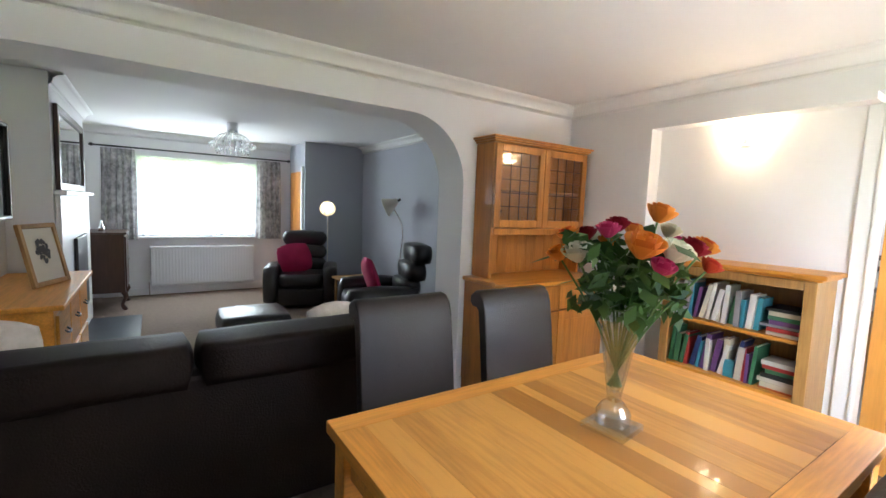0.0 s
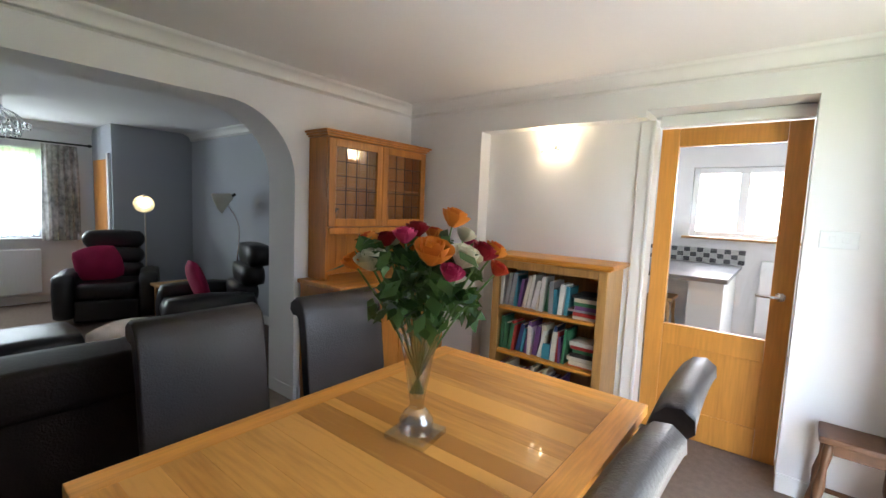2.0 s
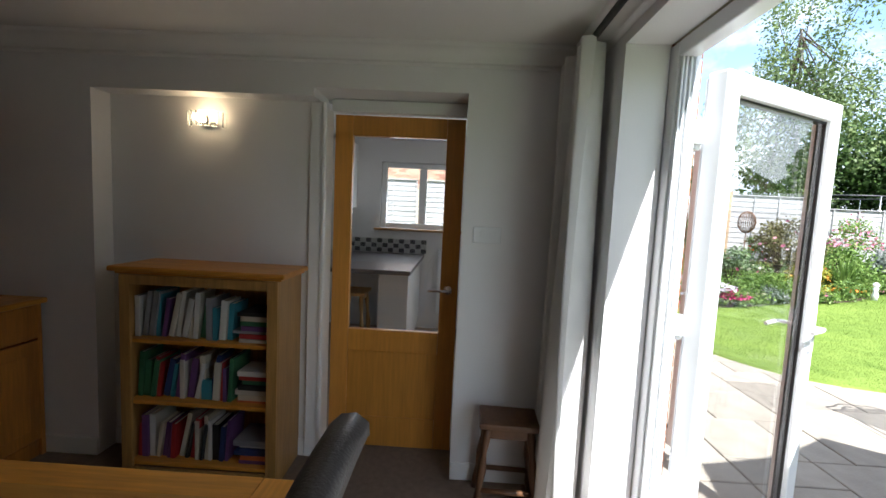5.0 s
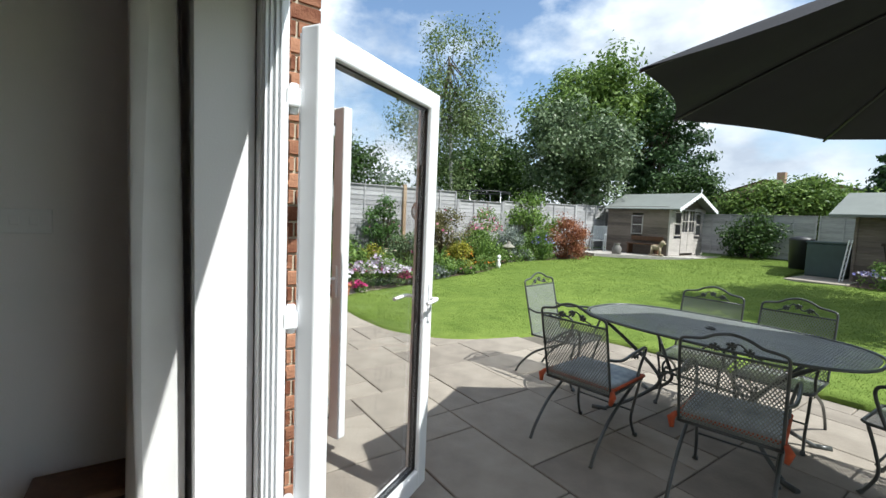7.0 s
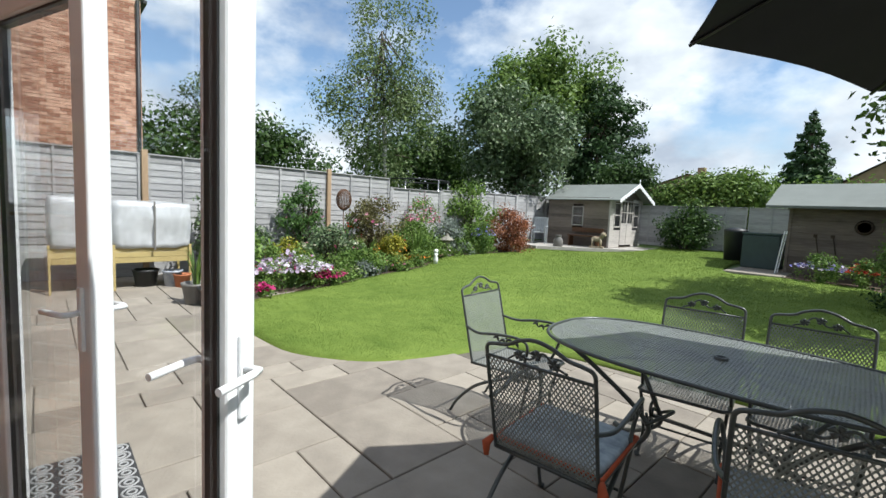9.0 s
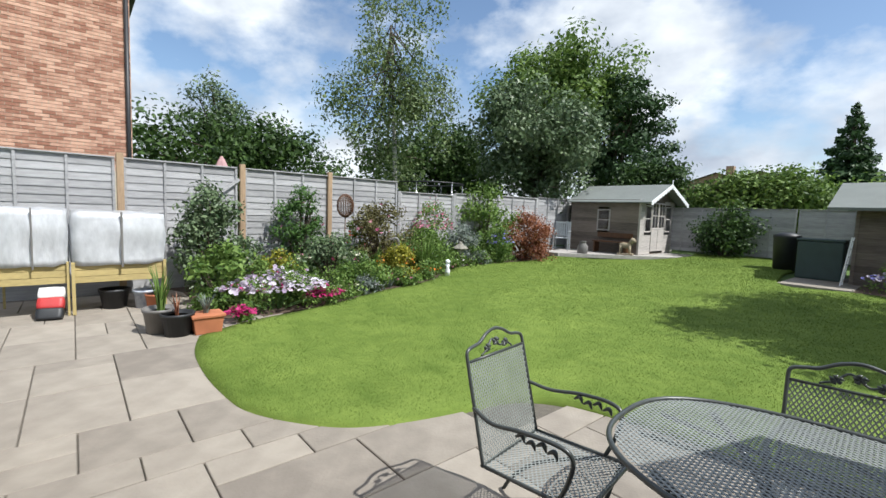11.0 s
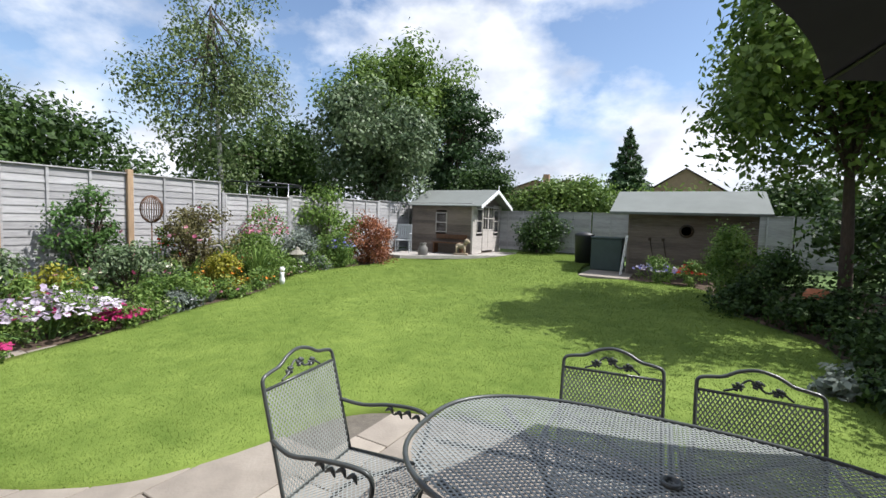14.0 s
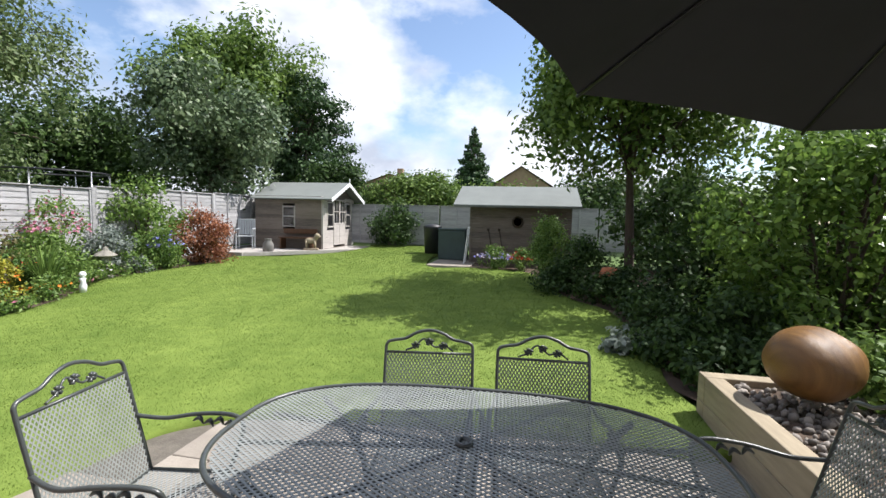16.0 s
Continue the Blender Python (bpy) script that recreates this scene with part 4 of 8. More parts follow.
part("shelf", bx((hx0 + 0.023, 2.045, 1.54), (hx1 - 0.023, 2.197, 1.556), 0.003), PINE, dr)
part("bottom_rail", bx((hx0 + 0.023, 2.002, 1.215), (hx1 - 0.023, 2.013, 1.262), 0.003), PINE, dr)
bm = bmesh.new()
for z0, z1, o in ((1.877, 1.890, 0.012), (1.890, 1.905, 0.026), (1.905, 1.92, 0.04)):
    box(bm, (hx0 - o, 2.0 - o, z0), (hx1 + o, 2.212, z1), 0.004)
part("cornice", bm, PINE, dr)
mid = (hx0 + hx1) / 2
for a, b in ((hx0 + 0.004, mid - 0.002), (mid + 0.002, hx1 - 0.004)):
    e2 = part("glazed_door", bx((a, 1.985, 1.27), (a + 0.055, 2.008, 1.87), 0.003), PINE, dr)
    for lo, hi in (((b - 0.055, 1.985, 1.27), (b, 2.008, 1.87)), ((a + 0.056, 1.985, 1.27), (b - 0.056, 2.008, 1.325)), ((a + 0.056, 1.985, 1.815), (b - 0.056, 2.008, 1.87))):
        part("rail", bx(lo, hi, 0.003), PINE, e2)
    g = part("pane", bx((a + 0.05, 1.996, 1.32), (b - 0.05, 1.999, 1.82)), GLASS, e2, "leaded glass")
    bm = bmesh.new()
    for k in range(1, 4):
        x = a + 0.055 + (b - a - 0.11) * k / 4
        box(bm, (x - 0.0025, 1.993, 1.325), (x + 0.0025, 1.996, 1.815))
    for k in range(1, 5):
        z = 1.325 + 0.49 * k / 5
        box(bm, (a + 0.055, 1.9925, z - 0.0025), (b - 0.055, 1.9929, z + 0.0025))
    part("leading", bm, SLATE, e2, "dark lead strips")
bm = bmesh.new()
lathe(bm, [(0.0, 0), (0.022, 0.0), (0.004, 0.01), (0.004, 0.07), (0.026, 0.10), (0.03, 0.14), (0.027, 0.14), (0.0, 0.10)], 14)
gl = mesh_ob("wine_glass", bm, CRYSTAL)
gl.matrix_basis = pose(3.72, 2.12, 1.256)
tagged(gl, "stemmed red tinted glass on the dresser shelf", "glass")

# bookcase
bc = thing("bookcase", "low oak bookcase with three open shelves of books", "bookcase", pose(0, 0, 0))
by0, by1, bx0, bx1_ = 0.342, 1.21, 4.42, 4.725
part("side", bx((bx0, by0 + 0.03, 0), (bx1_, by0 + 0.055, 1.08), 0.003), BOOKOAK, bc)
part("side", bx((bx0, by1 - 0.055, 0), (bx1_, by1 - 0.03, 1.08), 0.003), BOOKOAK, bc)
part("back", bx((bx1_ - 0.012, by0 + 0.056, 0.06), (bx1_, by1 - 0.056, 1.08), 0.002), BOOKOAK, bc)
bm = bmesh.new()
box(bm, (bx0 - 0.045, by0 - 0.01, 1.095), (bx1_, by1 + 0.01, 1.122), 0.008)
box(bm, (bx0 - 0.02, by0 + 0.012, 1.082), (bx1_, by1 - 0.012, 1.0945), 0.004)
part("top", bm, OAKY, bc)
part("stile", bx((bx0 - 0.018, by0 + 0.03, 0), (bx0 - 0.001, by0 + 0.085, 1.08), 0.003), BOOKOAK, bc)
part("stile", bx((bx0 - 0.018, by1 - 0.085, 0), (bx0 - 0.001, by1 - 0.03, 1.08), 0.003), BOOKOAK, bc)
part("frieze", bx((bx0 - 0.018, by0 + 0.086, 1.03), (bx0 - 0.001, by1 - 0.086, 1.08), 0.003), BOOKOAK, bc)
part("plinth", bx((bx0 - 0.018, by0 + 0.086, 0), (bx0 - 0.001, by1 - 0.086, 0.07), 0.003), BOOKOAK, bc)
SH = (0.07, 0.40, 0.725)
for z in SH:
    part("shelf", bx((bx0 + 0.004, by0 + 0.056, z), (bx1_ - 0.013, by1 - 0.056, z + 0.02), 0.003), OAKY, bc)
COVERS = [mat("book_" + n_, c_, 0.5, 0.15, 8) for n_, c_ in (("red", (0.42, 0.03, 0.03)), ("pale", (0.66, 0.64, 0.62)), ("ivory", (0.6, 0.56, 0.48)), ("navy", (0.03, 0.05, 0.16)), ("white", (0.72, 0.70, 0.66)), ("black", (0.03, 0.03, 0.03)),
          ("teal", (0.05, 0.25, 0.33)), ("orange", (0.62, 0.14, 0.04)), ("purple", (0.16, 0.07, 0.22)), ("cream", (0.62, 0.55, 0.42)), ("green", (0.05, 0.18, 0.09)), ("grey", (0.3, 0.3, 0.32)))]


def book(w, h, d, cover, m):
    e = thing("book", "hardback or paperback book on the shelf", "book", m, "books in the bookcase")
    c_ = bmesh.new()
    box(c_, (0, 0, 0), (0.003, w, h), 0.001)
    box(c_, (0.003, 0, 0), (d, 0.003, h))
    box(c_, (0.003, w - 0.003, 0), (d, w, h))
    part("cover", c_, cover, e)
    part("page_block", bx((0.0032, 0.0032, 0.004), (d - 0.004, w - 0.0032, h - 0.004)), PAPER, e)
    return e


rg = random.Random(4)
for si, z in enumerate(SH):
    y = by1 - 0.062
    lim = by0 + 0.32
    while y > lim:
        w = 0.014 + rg.random() * 0.022
        h = 0.17 + rg.random() * 0.075
        lean = rg.choice((0, 4, 8, 12)) if rg.random() < 0.75 else 0
        if y - w - math.sin(radians(lean)) * h < lim - 0.08:
            break
        y -= w + 0.003 + (math.sin(radians(lean)) * h * 0.22 if lean else 0)
        book(w, h, 0.13 + rg.random() * 0.05, rg.choice(COVERS), pose(bx0 + 0.04 + rg.random() * 0.02, y, z + 0.0205 + (math.sin(radians(lean)) * w if lean else 0), lean))
    zz = z + 0.0205
    for k in range(7 if si else 6):
        w = 0.012 + rg.random() * 0.018
        d = 0.15 + rg.random() * 0.06
        b_ = book(w, 0.17 + rg.random() * 0.05, d, rg.choice(COVERS), pose(bx0 + 0.035 + rg.random() * 0.02, by0 + 0.066 + rg.random() * 0.01, zz + w, -90))
        zz += w + 0.001
tagged(mesh_ob("letter_block", bx((bx0 + 0.05, by0 + 0.40, SH[1] + 0.0205), (bx0 + 0.08, by0 + 0.46, SH[1] + 0.13), 0.006), COVERS[6]), "teal green wooden letter ornament on the shelf", "ornament")


# lamps
def sconce(m):
    e = thing("wall_light", "lit crystal and chrome wall light in the alcove", "wall light", m)
    part("backplate", bx((-0.02, -0.05, -0.03), (0.0, 0.05, 0.03), 0.004), CHROME, e)
    for k in range(9):
        a = -80 + 20 * k
        x, y = -0.02 - 0.075 * math.cos(radians(a)), 0.10 * math.sin(radians(a))
        part("crystal", bx((-0.004, -0.014, -0.04), (0.004, 0.014, 0.04), 0.003, pose(x, y, 0.0, 0, 0, -a)), CRYSTAL, e, "clear crystal bar")
    for y in (-0.045, 0.045):
        bm = bmesh.new()
        lathe(bm, [(0, -0.02), (0.012, -0.015), (0.014, 0.0), (0.010, 0.02), (0, 0.026)], 12, (-0.045, y, 0.01))
        b_ = part("bulb", bm, BULB, e, "glowing warm bulb")
    return e


sconce(pose(4.728, 0.90, 1.90))
lamp = new("wall_light_glow", bpy.data.lights.new("wall_light_glow", "POINT"))
lamp.data.energy = 0.11
lamp.data.color = (1.0, 0.72, 0.42)
lamp.data.shadow_soft_size = 0.05
lamp.location = (4.655, 0.90, 1.95)


def ceiling_lamp(m, r):
    e = thing("ceiling_light", "chrome ceiling light with a burst of crystal beads", "ceiling light", m)
    bm = bmesh.new()
    lathe(bm, [(0.0, -0.07), (0.055, -0.07), (0.06, -0.065), (0.06, 0.0), (0.0, 0.0)], 20)
    part("rose", bm, CHROME, e)
    for k in range(24):
        a = 2 * math.pi * k / 24
        for lift in (0, 1):
            rr = r * (1 - 0.3 * lift)
            p = [(0.03 * math.cos(a), 0.03 * math.sin(a), -0.06), (rr * 0.6 * math.cos(a), rr * 0.6 * math.sin(a), -0.085 - 0.02 * lift), (rr * math.cos(a), rr * math.sin(a), -0.15 - 0.04 * lift)]
            bm = bmesh.new()
            tube(bm, spline(p, 3), 0.0022, 5)
            part("arm", bm, CHROME, e)
            be = bmesh.new()
            bmesh.ops.create_icosphere(be, subdivisions=1, radius=0.017, matrix=Matrix.Translation(p[-1]))
            part("bead", be, CRYSTAL, e, "clear crystal bead")
    return e


ceiling_lamp(pose(2.56, 0.61, CEIL_Z - 0.001), 0.12)
ceiling_lamp(pose(2.34, 5.30, CEIL_Z - 0.001) @ Matrix.Diagonal((1, 1, 1.75, 1)), 0.24)


# ---- lounge ----
sofa = thing("sofa", "long dark brown leather sofa seen from behind", "sofa", pose(0, 0, 0))
sx0, sx1, sy0 = 0.72, 2.62, 1.50
part("frame", bx((sx0, sy0 + 0.02, 0.05), (sx1, sy0 + 0.86, 0.40), 0.03), LEATHER, sofa)
bm = bmesh.new()
box(bm, (sx0 + 0.02, sy0, 0.05), (sx1 - 0.02, sy0 + 0.2, 0.72), 0.035, None, 3)
part("back_panel", bm, LEATHER, sofa)
w3 = (sx1 - sx0 - 0.04) / 2
for k in range(2):
    bm = bmesh.new()
    puff(bm, (sx0 + 0.02 + k * w3, sy0 - 0.03, 0.66), (sx0 + 0.02 + (k + 1) * w3 - 0.002, sy0 + 0.24, 0.83), 0.16)
    part("back_cushion", bm, LEATHER, sofa)
    bm = bmesh.new()
    puff(bm, (sx0 + 0.16 + k * (w3 - 0.12), sy0 + 0.26, 0.38), (sx0 + 0.16 + (k + 1) * (w3 - 0.12), sy0 + 0.88, 0.50), 0.3)
    part("seat_cushion", bm, LEATHER, sofa)
for a in (sx0 - 0.02, sx1 - 0.16):
    bm = bmesh.new()
    puff(bm, (a, sy0 + 0.12, 0.08), (a + 0.18, sy0 + 0.9, 0.64), 0.3)
    part("arm", bm, LEATHER, sofa)


def cushion(name, label, m, material, s=0.21, t=0.07):
    bm = bmesh.new()
    puff(bm, (-s, -t, -s), (s, t, s), 0.55)
    for v in bm.verts:
        k = max(abs(v.co.x), abs(v.co.z)) / s
        v.co.y *= 1 - 0.75 * min(1, k) ** 3
    o = mesh_ob(name, bm, material)
    o.matrix_basis = m
    return tagged(o, label, "cushion")


cushion("cushion", "cream cushion with printed script, on the sofa", pose(2.44, 2.02, 0.64, -30, 0, 14), CREAMCUSH, 0.19)
cushion("cushion", "cream floral cushion on the sofa", pose(0.95, 1.92, 0.68, -25, 0, -8), CREAMCUSH, 0.22)
cushion("cushion", "plum cushion behind the printed one on the sofa", pose(2.52, 2.20, 0.60, -30, 0, 8), PINK, 0.17)


def armchair(m, label):
    e = thing("armchair", label, "armchair", m, "leather recliners")
    bm = bmesh.new()
    puff(bm, (-0.30, -0.30, 0.28), (0.30, 0.42, 0.46), 0.35)
    part("seat", bm, LEATHERB, e)
    for k, (z0, z1, y) in enumerate(((0.42, 0.62, -0.27), (0.58, 0.80, -0.33), (0.76, 1.0, -0.39))):
        bm = bmesh.new()
        puff(bm, (-0.31, y - 0.13, z0), (0.31, y + 0.11, z1), 0.55)
        part("back_cushion", bm, LEATHERB, e)
    for s in (-1, 1):
        bm = bmesh.new()
        puff(bm, (s * 0.29 - 0.02 if s > 0 else -0.47, -0.36, 0.06), (0.47 if s > 0 else -0.27, 0.44, 0.58), 0.4)
        part("arm", bm, LEATHERB, e)
    part("base", bx((-0.3, -0.34, 0.04), (0.3, 0.36, 0.28), 0.03), LEATHERB, e)
    return e


armchair(pose(3.25, 5.60, 0, 0, 0, 160), "black leather recliner armchair with pink cushion")
armchair(pose(3.62, 3.90, 0, 0, 0, 75), "black leather recliner armchair beside grey wall")
cushion("cushion", "bright magenta square cushion on the recliner", pose(3.13, 5.55, 0.64, -18, 12, 158), PINK, 0.22)
cushion("cushion", "bright magenta cushion on the nearer recliner", pose(3.52, 3.95, 0.62, -18, 10, 75), PINK, 0.22)
ott = thing("footstool", "black leather footstool on the carpet", "footstool", pose(0, 0, 0))
bm = bmesh.new()
puff(bm, (1.98, 3.42, 0.22), (2.58, 4.02, 0.42), 0.35)
part("pad", bm, LEATHERB, ott)
part("base", bx((2.06, 3.5, 0.0), (2.5, 3.94, 0.24), 0.02), LEATHERB, ott)

sb = thing("sideboard", "golden oak sideboard with small drawers", "sideboard", pose(0, 0, 0))
part("top", bx((X_LEFT + 0.002, 2.62, 0.77), (1.14, 3.96, 0.80), 0.006), OAKY, sb)
part("body", bx((X_LEFT + 0.005, 2.66, 0.06), (1.09, 3.92, 0.769), 0.005), OAKY, sb)
for k in range(3):
    for j in range(2):
        y0, z0 = 2.69 + k * 0.41, 0.12 + j * 0.32
        d_ = part("drawer", bx((1.091, y0, z0), (1.108, y0 + 0.38, z0 + 0.29), 0.004), OAKY, sb)
        bm = bmesh.new()
        tube(bm, spline([(1.108, y0 + 0.15, z0 + 0.17), (1.128, y0 + 0.16, z0 + 0.155), (1.128, y0 + 0.22, z0 + 0.155), (1.108, y0 + 0.23, z0 + 0.17)], 4), 0.006, 6)
        part("handle", bm, BLACKM, d_, "dark metal cup handle")


def framed(name, label, cat, m, w, h, frame_m, inner_m, fw=0.03, t=0.025, mount=None):
    e = thing(name, label, cat, m)
    for lo, hi in (((-w / 2, -t, 0), (-w / 2 + fw, 0, h)), ((w / 2 - fw, -t, 0), (w / 2, 0, h)), ((-w / 2 + fw + 0.0005, -t, 0), (w / 2 - fw - 0.0005, 0, fw)), ((-w / 2 + fw + 0.0005, -t, h - fw), (w / 2 - fw - 0.0005, 0, h))):
        part("frame", bx(lo, hi, 0.004), frame_m, e)
    part("face", bx((-w / 2 + fw, -t * 0.5, fw), (w / 2 - fw, -0.002, h - fw)), inner_m, e)
    return e


pic = framed("picture_frame", "oak framed pencil portrait of a spaniel dog, leaning", "picture", pose(0.98, 3.35, 0.80, -12, 0, 68), 0.34, 0.40, BOOKOAK, CREAM)
bm = bmesh.new()
rg = random.Random(2)
for k in range(60):
    a, r = rg.random() * 6.28, rg.random() ** 0.5
    x, z = 0.055 * r * math.cos(a), 0.22 + 0.075 * r * math.sin(a)
    bmesh.ops.create_circle(bm, cap_ends=True, segments=6, radius=0.010 + 0.008 * rg.random(), matrix=pose(x, -0.0135 - 0.0002 * (k % 5), z, 90))
part("drawing", bm, SLATE, pic, "grey pencil drawing")
framed("wall_mirror", "large dark framed mirror on chimney breast", "mirror", pose(0.925, 4.85, 1.42, 0, 0, 90), 1.5, 0.66, DARKWOOD, MIRROR, 0.06, 0.03)
framed("television", "flat television on the lounge wall", "television", pose(X_LEFT + 0.10, 3.0, 1.22, 0, 0, 90), 1.0, 0.60, BLACKM, SCREEN, 0.02, 0.04)
fp = thing("fireplace", "white fire surround with black inset fire", "fireplace", pose(0, 0, 0))
part("surround", bx((0.922, 4.06, 0), (0.955, 5.85, 1.38), 0.006), GLOSSW, fp)
part("shelf", bx((0.922, 4.02, 1.382), (1.0, 5.88, 1.415), 0.006), GLOSSW, fp)
part("fire", bx((0.956, 4.62, 0.30), (0.985, 5.30, 1.0), 0.008), BLACKM, fp, "black glass fire")
tagged(mesh_ob("hearth", bx((0.957, 4.25, 0.001), (1.42, 5.65, 0.03), 0.005), SLATE), "dark slate hearth slab on the carpet", "hearth")
cb = thing("cabinet", "dark mahogany cabinet on cabriole legs", "cabinet", pose(0, 0, 0))
part("body", bx((0.70, 6.08, 0.22), (1.25, 6.72, 0.93), 0.008), DARKWOOD, cb)
part("top", bx((0.68, 6.05, 0.931), (1.28, 6.75, 0.955), 0.008), DARKWOOD, cb)
for k in (0, 1):
    d_ = part("door", bx((1.252, 6.10 + k * 0.305, 0.26), (1.268, 6.395 + k * 0.305, 0.90), 0.005), DARKWOOD, cb)
    bm = bmesh.new()
    bmesh.ops.create_icosphere(bm, subdivisions=2, radius=0.012, matrix=Matrix.Translation((1.275, 6.37 + k * 0.06, 0.6)))
    part("knob", bm, CHROME, d_)
for x in (0.73, 1.22):
    for y in (6.11, 6.69):
        bm = bmesh.new()
        sx = 1 if x > 1 else -1
        tube(bm, spline([(x, y, 0.24), (x + 0.03 * sx, y, 0.17), (x - 0.005 * sx, y, 0.07), (x + 0.03 * sx, y, 0.0)], 4), [0.03] * 5 + [0.02] * 4 + [0.026] * 4, 8)
        part("leg", bm, DARKWOOD, cb)
bm = bmesh.new()
lathe(bm, [(0, 0), (0.03, 0), (0.034, 0.05), (0.015, 0.09), (0.012, 0.13), (0.0, 0.131)], 12)
o = tagged(mesh_ob("bottle", bm, CHROME), "small silver bottle on the dark cabinet", "bottle")
o.matrix_basis = pose(1.02, 6.3, 0.955)

# window, nets, curtains, radiator
casement("window_3", "wide white upvc lounge window behind net curtain", pose(WX0, LY1 + 0.16, WZ0), WX1 - WX0, WZ1 - WZ0, 3)
tagged(mesh_ob("window_sill", bx((WX0 - 0.04, LY1 - 0.07, WZ0 - 0.03), (WX1 + 0.04, LY1 + 0.158, WZ0), 0.006), GLOSSW), "white painted lounge window sill", "window sill", kind="structure")
nt = thing("net_curtain", "sheer white net curtain across the lounge window", "curtain", pose(0, 0, 0))
bm = bmesh.new()
curtain_mesh(bm, WX0 + 0.01, WX1 - 0.01, LY1 + 0.08, WZ0 + 0.005, WZ1 - 0.01, 26, 0.012, 0, 240)
part("cloth", bm, NET, nt)
for x0, x1 in ((0.97, 1.38), (2.88, 3.27)):
    c_ = thing("curtain", "grey and cream leaf-patterned lounge curtain", "curtain", pose(0, 0, 0), "lounge curtains")
    bm = bmesh.new()
    curtain_mesh(bm, x0, x1, LY1 - 0.10, 0.80, 2.02, 5, 0.03, 0.1)
    part("cloth", bm, CURTAING, c_)
pole("curtain_pole", (0.92, LY1 - 0.10, 2.045), (3.36, LY1 - 0.10, 2.045), "slim grey curtain pole across the lounge window", 0.011)
rd = thing("radiator", "long white panel radiator under the window", "radiator", pose(0, 0, 0))
part("panel", bx((1.50, LY1 - 0.10, 0.14), (2.86, LY1 - 0.04, 0.70), 0.012), UPVC, rd)
bm = bmesh.new()
for k in range(34):
    x = 1.53 + k * 0.0395
    box(bm, (x, LY1 - 0.104, 0.18), (x + 0.02, LY1 - 0.1005, 0.66), 0.002)
part("rib", bm, UPVC, rd)
part("pipe", bx((1.48, LY1 - 0.08, 0.0), (1.495, LY1 - 0.065, 0.2), 0.004), CHROME, rd)
dl = thing("door_4", "pine door in the side of the boxed-out corner, shut", "door", pose(0, 0, 0), kind="structure")
part("leaf", bx((3.405, 6.28, 0.01), (3.428, 6.86, 1.86), 0.004), PINE, dl)
part("frame", bx((3.40, 6.20, 0.0), (3.4285, 6.275, 1.93), 0.004), GLOSSW, dl)


# floor lamps
def reading_lamp(m, label, lit):
    e = thing("floor_lamp", label, "floor lamp", m)
    bm = bmesh.new()
    lathe(bm, [(0, 0), (0.13, 0), (0.13, 0.012), (0.02, 0.02), (0, 0.02)], 20)
    part("base", bm, CREAM, e)
    bm = bmesh.new()
    tube(bm, spline([(0, 0, 0.02), (0.0, 0, 0.6), (0.02, 0, 1.0), (-0.10, 0, 1.22)], 6), 0.009, 8)
    part("pole", bm, CHROME if not lit else CREAM, e)
    sh_m = pose(-0.14, 0, 1.26, 0, 62, 0)
    bm = bmesh.new()
    prof = [(0.02, 0.10), (0.035, 0.09), (0.05, 0.05), (0.075, 0.0), (0.11, -0.07), (0.113, -0.08)]
    lathe(bm, prof + [(r - 0.004, z) for r, z in prof[::-1]], 22)
    bmesh.ops.transform(bm, matrix=sh_m, verts=bm.verts)
    part("shade", bm, CREAM, e, "cream enamel cone shade")
    bm = bmesh.new()
    lathe(bm, [(0.0, -0.045), (0.06, -0.04), (0.0, 0.0)], 14)
    bmesh.ops.transform(bm, matrix=sh_m, verts=bm.verts)
    part("bulb", bm, LAMPIN if lit else CREAM, e)
    bm = bmesh.new()
    lathe(bm, [(0.0, 0.10), (0.016, 0.10), (0.014, 0.14), (0, 0.145)], 10)
    bmesh.ops.transform(bm, matrix=sh_m, verts=bm.verts)
    part("cap", bm, BLACKM, e)
    return e


reading_lamp(pose(3.68, 5.85, 0, 0, 0, 70), "lit cream reading floor lamp behind the recliner", True).scale.z = 1.08
reading_lamp(pose(4.20, 4.55, 0, 0, 0, -35), "cream reading floor lamp against the grey wall", False).scale.z = 1.12
st = thing("side_table", "small wooden side table between the recliners", "table", pose(0, 0, 0))
part("tabletop", bx((3.45, 4.55, 0.44), (3.9, 5.0, 0.47), 0.006), BOOKOAK, st)
for x in (3.48, 3.84):
    for y in (4.58, 4.94):
        part("leg", bx((x, y, 0), (x + 0.03, y + 0.03, 0.439), 0.003), BOOKOAK, st)


# ---- garden ----
from mathutils.geometry import delaunay_2d_cdt

def sheet(name, x0, x1, y0, y1, nx, ny, material, label, zoff=0.0, inside=None):
    bm = bmesh.new()
    g = {}
    for i in range(nx + 1):
        for j in range(ny + 1):
            x, y = x0 + (x1 - x0) * i / nx, y0 + (y1 - y0) * j / ny
            g[i, j] = bm.verts.new((x, y, gz(x, y) + zoff))
    for i in range(nx):
        for j in range(ny):
            bm.faces.new((g[i, j], g[i + 1, j], g[i + 1, j + 1], g[i, j + 1])).smooth = True
    return mesh_ob(name, bm, material)


